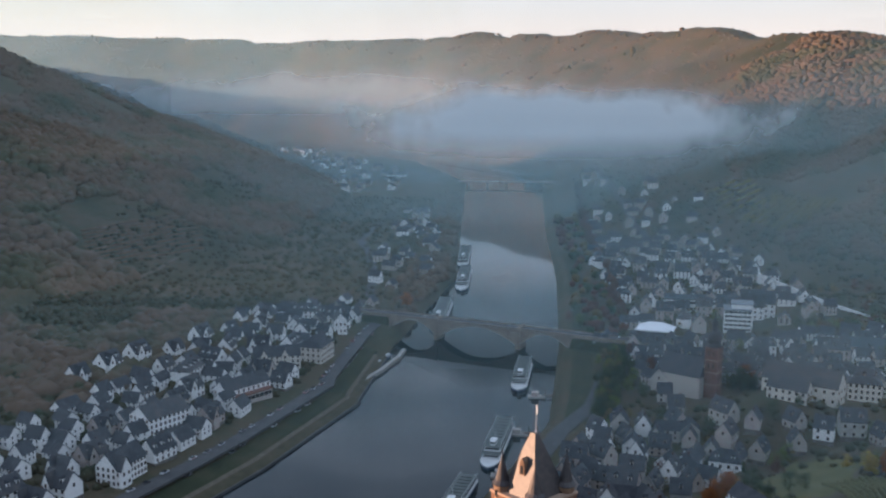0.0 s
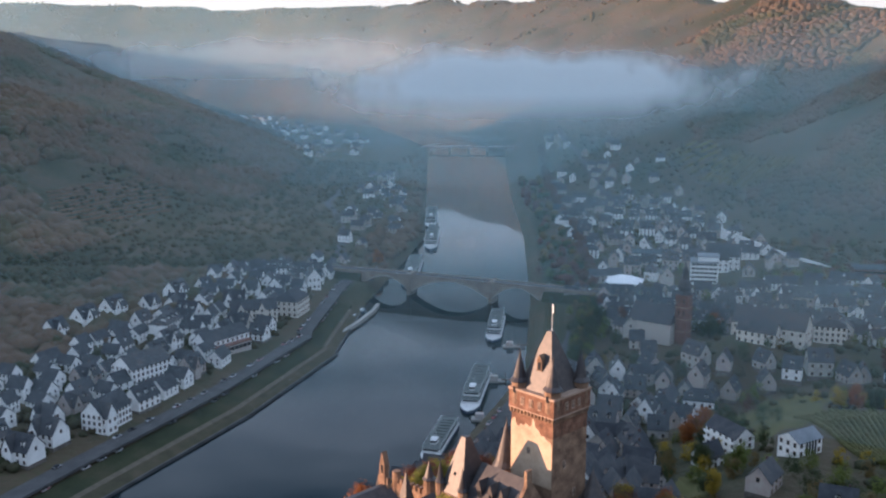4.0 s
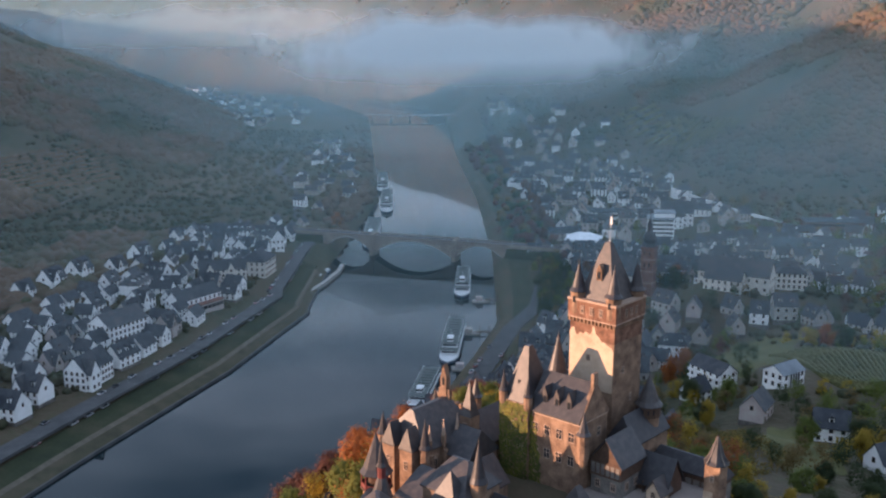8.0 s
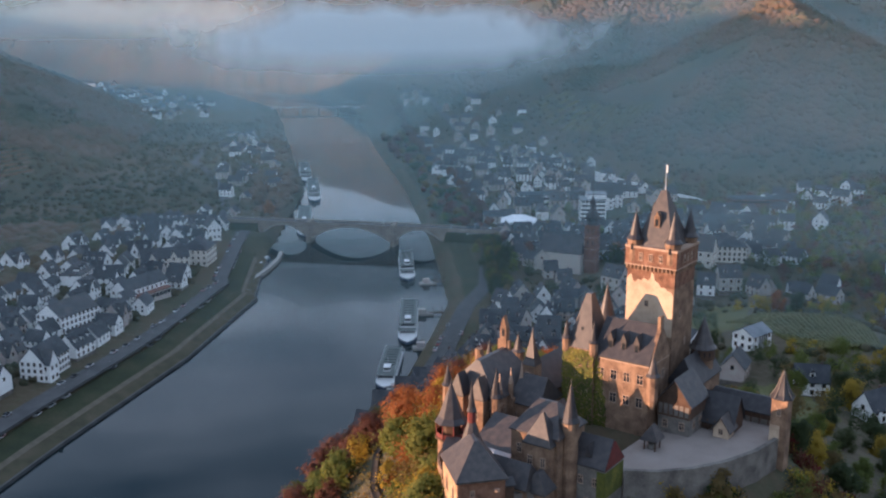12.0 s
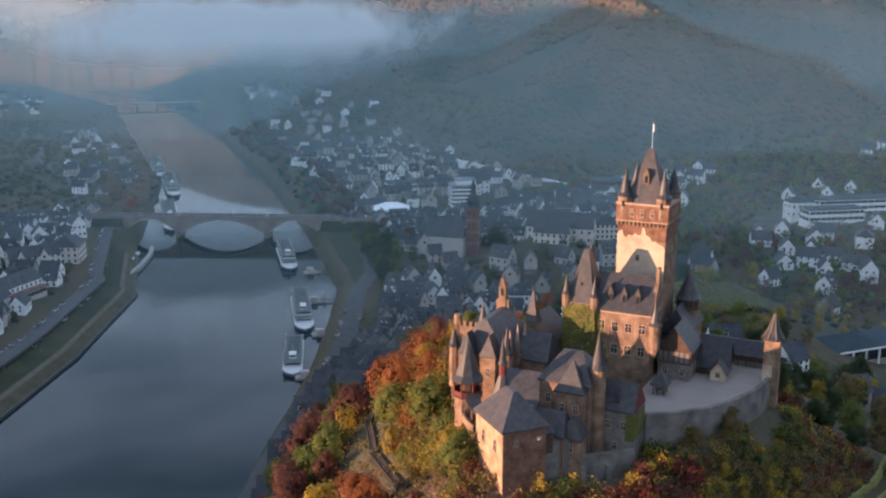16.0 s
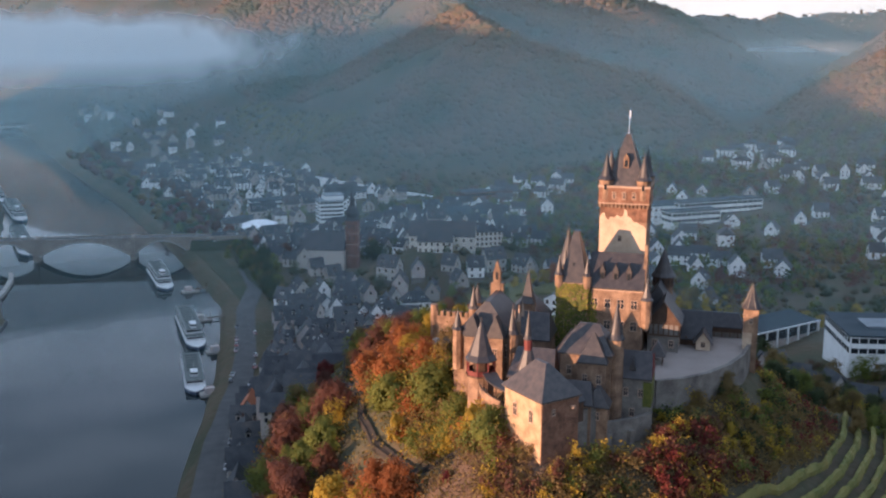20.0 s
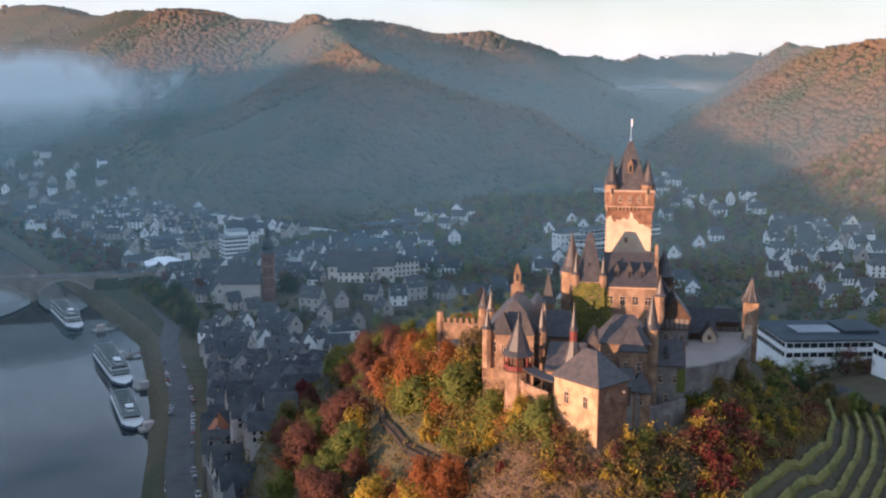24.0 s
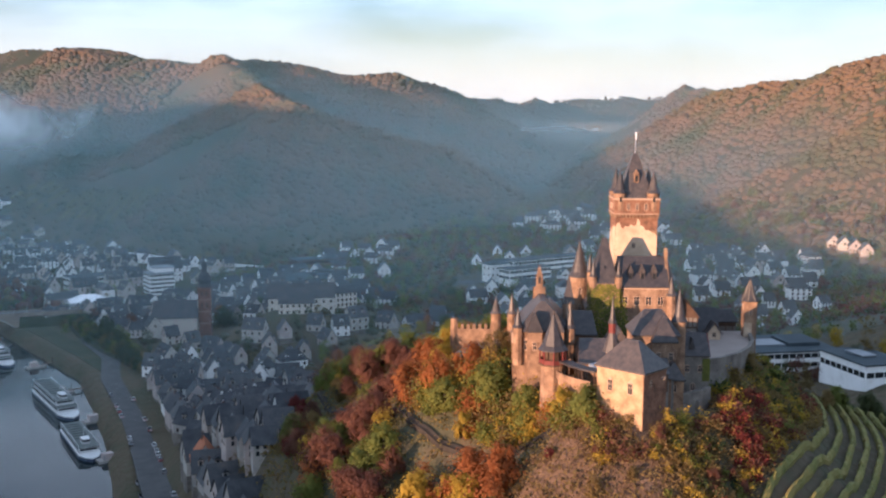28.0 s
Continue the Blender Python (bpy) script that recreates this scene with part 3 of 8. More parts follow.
CASTLE_HILL = [([(-27, 138, 79), (-12, 148, 82), (2, 165, 84)], 0.78, 9), ([(2, 162, 84.5), (16, 152, 84.5), (24, 158, 84)], 0.95, 9), ([(-2, 141, 80.8), (10, 139, 80.8), (24, 146, 80.8)], 0.95, 7.5), ([(-24, 128, 76.5), (-13, 127, 78.5), (-2, 129, 79.5)], 0.85, 3), ([(-12, 152, 82), (-14, 180, 82), (0, 200, 78), (2, 222, 69), (6, 250, 59), (22, 296, 26)], 0.84, 8),
               ([(18, 162, 72), (48, 150, 57), (110, 130, 48), (180, 70, 52), (300, 0, 100), (500, -200, 190)], 0.28, 12), ([(170, 494, 24.5), (212, 503, 23)], 0.55, 15), ([(24, 166, 74), (110, 260, 40), (165, 340, 34), (200, 420, 20)], 0.32, 18)]


def land(x, y):
    """Height of the ground."""
    x, y = np.asarray(x, dtype=float), np.asarray(y, dtype=float)
    d, half = seg_distance(x, y, RIVER)
    d = d - half
    side = np.clip((x - 170) * 0.085, 0, 60) * np.clip((950 - y) / 250, 0, 1) * np.clip((d - 60) / 100, 0, 1)
    left = x < np.interp(y, [p[1] for p in RIVER[:11]], [p[0] for p in RIVER[:11]])
    rise = left * np.clip((745 - y) / 60, 0, 1) * np.clip((y - 100) / 100, 0, 1)
    h = 5.5 + np.clip(d - 30, 0, 300) * 0.02 + side + rise * (3.8 * np.clip(d / 26, 0, 1) + np.clip(d - 30, 0, 85) * 0.1)
    for pts, slope, flat in HILLS:
        r = ridge(x, y, pts, slope, flat)
        r = r + wave(x, y, 90, 1.0) * np.clip(r / 25, 0, 9) + wave(x, y, 33, 2.0) * np.clip(r / 40, 0, 3)
        h = np.maximum(h, r * np.clip((d - 10) / 60, 0, 1))
    for pts, slope, flat in CASTLE_HILL:
        r = ridge(x, y, pts, slope, flat)
        r = r + wave(x, y, 22, 0.5) * np.clip((78 - r) / 15, 0, 1) * 1.5
        h = np.maximum(h, r * np.clip((d - 4) / 30, 0, 1))
    west = left & (y < 690)
    bank = np.clip(d / np.where(west, 24.0, 4.5), 0, 1)
    return np.where(d < 0, np.maximum(-4, d * 0.8), 0 + (h + 0.5) * bank - 0.5)


def steps(*runs):
    out = []
    for a, b, s in runs:
        out += list(np.arange(a, b, s))
    return np.array(out)


XS = steps((-2600, -900, 60), (-900, -300, 25), (-300, -70, 8), (-70, 130, 4), (130, 600, 9), (600, 1000, 25), (1000, 2651, 60))
YS = steps((-1600, -200, 60), (-200, 60, 12), (60, 280, 4), (280, 1000, 9), (1000, 1800, 22), (1800, 4301, 60))
GX, GY = np.meshgrid(XS, YS)
GZ = land(GX, GY)
nx, ny = len(XS), len(YS)
XL, YL, ZL = XS.tolist(), YS.tolist(), GZ.tolist()


def land1(x, y):
    """Height of the ground sheet at one place."""
    i = min(max(bisect_right(XL, x) - 1, 0), nx - 2)
    j = min(max(bisect_right(YL, y) - 1, 0), ny - 2)
    s, t = (x - XL[i]) / (XL[i + 1] - XL[i]), (y - YL[j]) / (YL[j + 1] - YL[j])
    return (ZL[j][i] * (1 - s) + ZL[j][i + 1] * s) * (1 - t) + (ZL[j + 1][i] * (1 - s) + ZL[j + 1][i + 1] * s) * t


idx = np.arange(nx * ny).reshape(ny, nx)
quads = np.stack([idx[:-1, :-1], idx[:-1, 1:], idx[1:, 1:], idx[1:, :-1]], -1).reshape(-1, 4)
ground = mesh_np("ground", np.stack([GX, GY, GZ], -1).reshape(-1, 3), quads, GROUND, True)
tagged(ground, "dark green and brown autumn valley floor and steep hillsides", "ground", kind="structure")

water = mesh_np("water", [(-1400, -1200, 0), (900, -1200, 0), (900, 3600, 0), (-1400, 3600, 0)], [(0, 1, 2, 3)], WATER)
tagged(water, "calm dark blue-grey river reflecting the morning sky", "river", kind="structure")

# ---- morning mist in the valley ----
def veil(name, radius, a0, a1, top, fade, density, col, label, centre=(-90, 20), size=260.0, bottom=-30.0, west=0.3, east=1.0):
    """A bank of mist that stands across the valley on an arc."""
    n = 40
    ang = np.radians(np.linspace(a0, a1, n))
    cx, cy = centre
    r = radius * (1 + 0.04 * np.sin(ang * 5))
    lo = np.stack([cx + r * np.sin(ang), cy + r * np.cos(ang), np.full(n, -2.0)], -1)
    hi = lo + [0, 0, top + 2]
    faces = [(i, i + 1, n + i + 1, n + i) for i in range(n - 1)]
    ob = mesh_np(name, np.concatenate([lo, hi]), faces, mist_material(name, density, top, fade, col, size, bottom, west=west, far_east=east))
    return tagged(ob, label, "mist", kind="stuff")


# Haze put into tinted sheets; the outermost is coloured bluer, offsetting warm sunlight on it.
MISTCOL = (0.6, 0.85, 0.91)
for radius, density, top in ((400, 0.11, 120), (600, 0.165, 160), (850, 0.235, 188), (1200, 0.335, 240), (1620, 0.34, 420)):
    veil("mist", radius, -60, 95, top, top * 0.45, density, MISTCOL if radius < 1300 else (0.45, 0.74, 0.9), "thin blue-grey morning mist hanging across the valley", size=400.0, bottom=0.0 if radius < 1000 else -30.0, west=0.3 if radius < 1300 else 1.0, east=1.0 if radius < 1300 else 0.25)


def fog_puff(x, y, z, wide, high, density, face):
    """A soft bank of fog, wide and low, bowed towards the valley."""
    n, k = 24, 10
    v = [(-1 + 2 * i / n, -0.25 * (1 - (-1 + 2 * i / n) ** 2), -1 + 2 * j / k) for j in range(k + 1) for i in range(n + 1)]
    f = [(j * (n + 1) + i, j * (n + 1) + i + 1, (j + 1) * (n + 1) + i + 1, (j + 1) * (n + 1) + i) for j in range(k) for i in range(n)]
    ob = mesh_np("fog_bank", v, f, fog_material("fog_bank", density, (0.84, 0.88, 0.9)), True)
    ob.matrix_basis = pose(x, y, z, 0, 0, face) @ Matrix.Diagonal((wide, wide, high, 1))
    return tagged(ob, "pale white fog bank lying over the river bend", "fog", kind="stuff")


fog_puff(125, 1190, 126, 330, 58, 1.3, -5)
fog_puff(-230, 1690, 140, 560, 64, 0.5, 4)
fog_puff(1080, 1010, 118, 230, 26, 0.3, -50)

# ---- the castle; its own axes: u along the keep's front, v into the depth, z above the river ----
CM = pose(12.4, 162.4, 0, 0, 0, -48.2)


class Building:
    """A building of the castle: an empty at its base, with parts given in the castle's axes."""

    def __init__(self, name, at, label, category="castle building", frame_m=CM):
        self.at = Vector(at)
        self.root = thing(name, frame_m @ Matrix.Translation(self.at), label, category)

    def put(self, name, bm, material, label="", parent=None):
        bmesh.ops.translate(bm, verts=bm.verts, vec=-self.at)
        return part(name, bm, material, parent or self.root, label)

    def windows(self, spots, w, h, face, frame_mat=None, arched=False):
        """Windows with a stone frame, a cross bar and panes, in a wall that faces f (-v), b (+v), l (-u) or r (+u)."""
        turn = {"f": 0, "r": 90, "b": 180, "l": 270}[face]
        key = (round(w, 2), round(h, 2), arched, (frame_mat or FRAME).name)
        for p in spots:
            m = Matrix.Translation(Vector(p) - self.at) @ pose(0, 0, 0, 0, 0, turn)
            if key not in WIN:
                WIN[key] = window_meshes(w, h, frame_mat or FRAME, arched)
            fr, pa = WIN[key]
            f = new("window", fr)
            f.parent, f.matrix_basis = self.root, m
            g = new("pane", pa)
            g.parent = f


WIN = {}


def window_meshes(w, h, frame_mat, arched):
    bm = B()
    t, d = 0.11, 0.1
    xs = [-w / 2 - t, -w / 2, -0.05, 0.05, w / 2, w / 2 + t]
    zs = [-t - 0.04, 0, h * 0.6, h * 0.6 + 0.1, h, h + t]
    vs = [[bm.verts.new((x, -d, z)) for x in xs] for z in zs]
    front = [bm.faces.new((vs[k][i], vs[k][i + 1], vs[k + 1][i + 1], vs[k + 1][i])) for k in range(5) for i in range(5) if not (k in (1, 3) and i in (1, 3))]
    back = bmesh.ops.extrude_face_region(bm, geom=front)["geom"]
    bmesh.ops.translate(bm, verts=[v for v in back if isinstance(v, bmesh.types.BMVert)], vec=(0, d + 0.1, 0))
    bmesh.ops.recalc_face_normals(bm, faces=bm.faces)
    if arched:
        gable_wall(bm, -w / 2 - t, w / 2 + t, -d + 0.02, 0.1, h + t, h + t + w * 0.6)
    fr = bpy.data.meshes.new("window")
    bm.normal_update()
    bm.to_mesh(fr)
    bm.free()
    fr.materials.append(frame_mat)
    bm = B()
    box(bm, -w / 2 - 0.02, w / 2 + 0.02, -0.05, 0.08, -0.02, h + 0.02)
    pa = bpy.data.meshes.new("pane")
    bm.normal_update()
    bm.to_mesh(pa)
    bm.free()
    pa.materials.append(GLASS)
    return fr, pa


# keep
keep = Building("castle_keep", (0, 4, 84), "tall square stone keep with patched plaster and steep slate roof", "castle tower")
bm = box(B(), -4.8, 4.8, -0.7, 8.8, 80, 109.6)
keep.put("wall", bm, STONE)
keep.put("upper_wall", box(B(), -4.8, 4.8, -0.7, 8.8, 109.6, 113.3), KEEPSTONE, "red-brown stone below the corbels")
bm = box(B(), -5.15, 5.15, -1.05, 9.15, 113.3, 116.6)
keep.put("upper_storey", bm, KEEPSTONE)
bm = box(B(), -5.3, 5.3, -1.2, 9.3, 116.6, 117.0)
box(bm, -5.22, 5.22, -1.12, 9.22, 113.3, 113.5)
keep.put("cornice", bm, FRAME)
for k in range(13):
    x = -4.8 + k * 0.8
    keep.put("corbel", box(B(), x - 0.18, x + 0.18, -1.05, -0.7, 112.5, 113.3), STONE)
    keep.put("corbel", box(B(), 4.8, 5.15, -0.4 + k * 0.75 - 0.18, -0.4 + k * 0.75 + 0.18, 112.5, 113.3), STONE)
    keep.put("corbel", box(B(), -5.15, -4.8, -0.4 + k * 0.75 - 0.18, -0.4 + k * 0.75 + 0.18, 112.5, 113.3), STONE)
bm = B()
pts = [(-4.7, 100.2), (4.7, 100.2), (4.7, 108.2), (4.2, 108.9), (3.5, 109.1), (2.7, 109.7), (2.2, 109.5), (1.6, 110.4), (0.9, 110.8), (0.6, 112.0), (0.2, 112.3), (0.0, 111.0), (-0.5, 110.5), (-1.3, 111.0), (-1.9, 110.4), (-2.6, 110.6), (-3.0, 109.9), (-3.5, 110.2), (-3.9, 111.4), (-4.4, 111.2), (-4.75, 110.4)]
fr_v, bk_v = [bm.verts.new((u, -0.76, z)) for u, z in pts], [bm.verts.new((u, -0.6, z)) for u, z in pts]
bm.faces.new(fr_v)
for k in range(len(pts)):
    bm.faces.new((fr_v[k - 1], fr_v[k], bk_v[k], bk_v[k - 1]))
bmesh.ops.recalc_face_normals(bm, faces=bm.faces)
keep.put("plaster_patch", bm, PALE, "ragged patch of pale old plaster")
pts = [(-0.7, 100.2), (8.6, 100.2), (8.6, 108.0), (7.8, 108.6), (6.8, 108.2), (5.6, 109.3), (4.9, 109.0), (3.7, 110.4), (2.8, 109.8), (1.6, 110.7), (0.5, 110.2), (-0.7, 110.6)]
bm = B()
fr_v, bk_v = [bm.verts.new((-4.86, v, z)) for v, z in pts], [bm.verts.new((-4.7, v, z)) for v, z in pts]
bm.faces.new(fr_v)
for k in range(len(pts)):
    bm.faces.new((fr_v[k - 1], fr_v[k], bk_v[k], bk_v[k - 1]))
bmesh.ops.recalc_face_normals(bm, faces=bm.faces)
keep.put("plaster_patch", bm, PALE, "ragged patch of pale old plaster")
bm = hip(B(), -3.7, 3.7, 0.1, 7.9, 117.0, 127.2, 3.3, 3.6, 0.1)
keep.put("roof", bm, SLATE, "steep hipped slate roof")
for sx, sy in ((-3.8, 0.25), (3.8, 0.25), (-3.8, 7.9), (3.8, 7.9)):
    bm = ring(B(), sx, sy, 0.6, 112.6, 1.45, 114.2, 12)
    ring(bm, sx, sy, 1.45, 114.2, 1.45, 118.2, 12)
    ring(bm, sx, sy, 1.55, 117.7, 1.55, 118.2, 12)
    t = keep.put("turret", bm, STONE)
    keep.put("turret_roof", spire(B(), sx, sy, 1.4, 118.2, 123.4, 12), SLATE, "pointed slate cone", t)
    bm = box(B(), sx - 0.25, sx + 0.25, sy - 1.51, sy - 1.3, 116.2, 117.3)
    keep.put("slit", bm, GLASS, "", t)
bm = ring(B(), 0, 4.3, 0.07, 127.1, 0.05, 132.0, 6)
ring(bm, 0, 4.3, 0.16, 127.3, 0.16, 127.6, 6)
keep.put("flagpole", bm, METAL, "white flagpole")
bm = B()
v = [bm.verts.new(p) for p in ((0.05, 4.3, 132.0), (0.25, 4.25, 131.9), (0.3, 4.3, 130.5), (0.05, 4.3, 130.3), (0.05, 4.34, 132.0), (0.25, 4.29, 131.9), (0.3, 4.34, 130.5), (0.05, 4.34, 130.3))]
for q in ((0, 1, 2, 3), (7, 6, 5, 4), (0, 4, 5, 1), (1, 5, 6, 2), (2, 6, 7, 3)):
    bm.faces.new([v[i] for i in q])
keep.put("flag", bm, CANVAS, "limp pale flag")
bm = box(B(), -0.55, 0.55, 1.0, 3.0, 120.5, 122.3)
gable_wall(bm, -0.65, 0.65, 0.95, 3.1, 122.3, 123.5)
keep.put("dormer", bm, STONE)
keep.put("dormer_window", box(B(), -0.3, 0.3, 0.92, 1.1, 120.8, 122.1), GLASS)
keep.windows([(-2.0, -1.05, 114.4), (0.0, -1.05, 114.4), (2.0, -1.05, 114.4)], 0.55, 1.3, "f")
keep.windows([(-0.6, -0.76, 105.6)], 0.6, 1.0, "f")
keep.windows([(5.15, 2.5, 114.4), (5.15, 4.2, 114.4), (5.15, 5.9, 114.4)], 0.5, 1.2, "r")
keep.windows([(4.8, 2.5, 103.5), (4.8, 5.5, 97.5), (4.8, 3.0, 92)], 0.6, 1.2, "r")
keep.windows([(-5.15, 2.5, 114.4), (-5.15, 4.2, 114.4), (-5.15, 5.9, 114.4)], 0.5, 1.2, "l")

# great hall with dormers
hall = Building("castle_great_hall", (0.4, -8, 85), "lit stone great hall with tall windows, dormers and ivy", "castle hall")
hall.put("wall", box(B(), -5.2, 5.6, -12.2, -3.4, 79, 98.2), STONE)
bm = hip(B(), -5.2, 5.4, -12.2, -3.4, 98.3, 104.6, 0.3, 4.7, 0.35)
hall.put("roof", bm, SLATE, "slate roof with a row of dormers")
bm = gable_wall(B(), 0, 0.7, -12.4, -3.2, 98.2, 104.9, "y")
bmesh.ops.translate(bm, verts=bm.verts, vec=(5.2, 0, 0))
box(bm, 5.25, 5.85, -8.6, -7.2, 100, 106.4)
hall.put("gable_chimney", bm, STONE)
for u in (-2.6, 0.0, 2.6):
    bm = box(B(), u - 0.5, u + 0.5, -11.3, -9.2, 99.4, 101.3)
    d = hall.put("dormer", bm, SLATE)
    bm = gable_wall(B(), u - 0.62, u + 0.62, -11.45, -8.8, 101.3, 103.0)
    hall.put("dormer_roof", bm, SLATE, "", d)
    hall.put("dormer_window", box(B(), u - 0.3, u + 0.3, -11.36, -11.2, 99.7, 101.1), GLASS, "", d)
hall.windows([(u, -12.2, z) for z in (94.3, 89.9) for u in (-3.9, -1.3, 1.3, 3.9)], 1.15, 1.7, "f")
hall.windows([(5.6, v, z) for z in (94.3, 89.9) for v in (-10.2, -6.2)], 0.9, 1.6, "r")
hall.put("string_course", box(B(), -5.25, 5.65, -12.28, -3.3, 97.7, 98.0), FRAME)
bm = ring(B(), 6.3, -12.0, 0.4, 90, 1.1, 92, 8)
ring(bm, 6.3, -12.0, 1.1, 92, 1.1, 96.4, 8)
ot = hall.put("corner_turret", bm, STONE)
hall.put("turret_roof", spire(B(), 6.3, -12.0, 1.1, 96.4, 100.2, 8), SLATE, "pointed slate cone", ot)

# ivy tower
ivyt = Building("castle_ivy_tower", (-8.3, -8.5, 85), "square stone tower grown over with yellow-green ivy, steep slate roof", "castle tower")
ivyt.put("wall", box(B(), -11.3, -5.2, -12.9, -4.5, 79, 99.0), STONE)
ivyt.put("roof", hip(B(), -11.0, -5.5, -12.6, -5.0, 99.0, 108.8, 2.3, 3.2, 0.05), SLATE, "very steep hipped slate roof")
for sx, sy in ((-11.0, -12.5), (-5.4, -12.5), (-11.0, -5.2)):
    bm = ring(B(), sx, sy, 0.3, 97, 0.85, 98.4, 8)
    ring(bm, sx, sy, 0.85, 98.4, 0.85, 100.6, 8)
    t = ivyt.put("turret", bm, STONE)
    ivyt.put("turret_roof", spire(B(), sx, sy, 0.8, 100.6, 104.2, 8), SLATE, "pointed slate cone", t)
ivyt.windows([(-8.3, -12.9, 93.8), (-9.8, -12.9, 89.8), (-6.8, -12.9, 89.8)], 0.9, 1.4, "f")
ivyt.put("gable_slit", box(B(), -8.5, -8.1, -11.6, -11.0, 101.6, 102.8), GLASS)


def leaf_sheet(n, place, size, rng):
    """Loose leaves as small bent quads at places and normals that place() gives."""
    vs, fs = [], []
    for k in range(n):
        p, nrm = place(rng)
        s = size * rng.uniform(0.6, 1.3)
        a = Vector((rng.uniform(-1, 1), rng.uniform(-1, 1), rng.uniform(-1, 1)))
        t = (nrm.cross(a)).normalized()
        b = nrm.cross(t)
        nn = nrm * s * rng.uniform(-0.1, 0.3)
        i = len(vs)
        vs += [p - t * s, p - b * s * 0.6 + nn, p + t * s, p + b * s * 0.6 + nn]
        fs.append((i, i + 1, i + 2, i + 3))
    return [tuple(v) for v in vs], fs


def ivy_place(rng):
    while True:
        if rng.random() < 0.72:
            u, z = rng.uniform(-11.5, -2.6), rng.uniform(82.5, 98.8)
            if u < -5.2 or (z < 98.0 - (u + 5.2) * 3.5 + rng.uniform(-2, 2)):
                return Vector((u, (-12.95 if u < -5.2 else -12.25) - rng.uniform(0, 0.2), z)), Vector((0, -1, 0))
        else:
            return Vector((-11.35 - rng.uniform(0, 0.2), rng.uniform(-13, -5), rng.uniform(84, 98))), Vector((-1, 0, 0))


vs, fs = leaf_sheet(3200, ivy_place, 0.3, random.Random(5))
iv = mesh_np("ivy", [tuple(Vector(v) - ivyt.at) for v in vs], fs, IVY)
iv.parent = ivyt.root
iv["label"] = "dense yellow-green ivy"

# round tower behind the ivy tower
rt = Building("castle_round_tower", (-12.2, 6.2, 85), "round stone stair tower with tall slate cone", "castle tower")
bm = ring(B(), -12.2, 6.2, 2.3, 80, 2.3, 97.6, 16)
ring(bm, -12.2, 6.2, 2.5, 97.0, 2.5, 97.8, 16)
rt.put("wall", bm, STONE)
rt.put("roof", spire(B(), -12.2, 6.2, 2.3, 97.8, 106.4, 16, 0, 0.12), SLATE, "tall slate cone")
rt.windows([(-12.2, 3.9, 94), (-12.2, 3.9, 90)], 0.6, 1.3, "f")

# round turret east of the keep
et = Building("castle_east_turret", (8.2, 6.6, 85), "round stair turret with timber gallery and broad slate cone", "castle tower")
et.put("wall", ring(B(), 8.2, 6.6, 2.05, 80, 2.05, 97.2, 14), STONE)
et.put("gallery", ring(B(), 8.2, 6.6, 2.3, 95.0, 2.3, 97.1, 14), TIMBER, "dark timber gallery")
et.put("roof", spire(B(), 8.2, 6.6, 2.3, 97.2, 103.0, 14, 0, 0.15), SLATE, "broad slate cone")
for a in range(5):
    q = 0.45 * a - 2.4
    et.put("gallery_window", ring(B(), 8.2 + 2.26 * math.cos(q), 6.6 + 2.26 * math.sin(q), 0.14, 95.7, 0.14, 96.6, 6), GLASS)

# chapel wing
chap = Building("castle_chapel_wing", (-22.5, -20, 84), "stone chapel wing with big slate roof and slim bell gable", "castle hall")
chap.put("wall", box(B(), -28, -17.5, -27, -13, 78, 91.2), STONE)
chap.put("roof", hip(B(), -28, -17.5, -27, -13, 91.2, 97.2, 5.2, 2.5, 0.4), SLATE, "broad slate roof")
bm = box(B(), -23.7, -22.3, -15.8, -14.6, 92, 101.0)
gable_wall(bm, -23.7, -22.3, -15.8, -14.6, 101.0, 103.4)
box(bm, -24.3, -21.7, -15.6, -14.8, 92, 98.6)
bg = chap.put("bell_gable", bm, STONE)
chap.put("bell_opening", box(B(), -23.25, -22.75, -15.86, -15.6, 99.4, 100.9), GLASS, "", bg)
for u, v, zt in ((-28.8, -11.6, 96.2), (-28.0, -27.0, 95.8), (-17.2, -27.2, 97.0)):
    bm = ring(B(), u, v, 1.0, 84, 1.0, 92.0, 8)
    t = chap.put("turret", bm, STONE)
    chap.put("turret_roof", spire(B(), u, v, 1.0, 92.0, zt, 8), SLATE, "pointed slate cone", t)
for u in (-20.2, -24.6):
    bm = box(B(), u - 1.5, u + 1.5, -29.2, -26.5, 80, 91.5)
    g = chap.put("oriel", bm, STONE)
    chap.put("oriel_roof", hip(B(), u - 1.5, u + 1.5, -29.2, -26.0, 91.5, 95.4, 1.8, 0.6, 0.15), SLATE, "", g)
for v in (-26.2, -22.4, -18.6, -14.6):
    bm = box(B(), -17.6, -16.3, v - 0.45, v + 0.45, 78, 90.4)
    box(bm, -17.4, -16.7, v - 0.32, v + 0.32, 90.4, 93.2)
    q = chap.put("buttress", bm, STONE)
    chap.put("pinnacle", spire(B(), -17.05, v, 0.42, 93.2, 95.9, 4, math.pi / 4, 0.1), FRAME, "stone pinnacle", q)
for v in (-25.6, -22.2, -18.8, -15.4):
    bm = box(B(), -29.1, -27.9, v - 0.4, v + 0.4, 78, 88.6)
    q = chap.put("buttress", bm, STONE)
    chap.put("buttress_cap", hip(B(), -29.1, -27.9, v - 0.4, v + 0.4, 88.6, 89.8, 1.0, 0.1, 0.08), FRAME, "", q)
chap.windows([(-17.5, v, 85.4) for v in (-24.3, -20.5, -16.6)], 1.0, 3.4, "r", None, True)
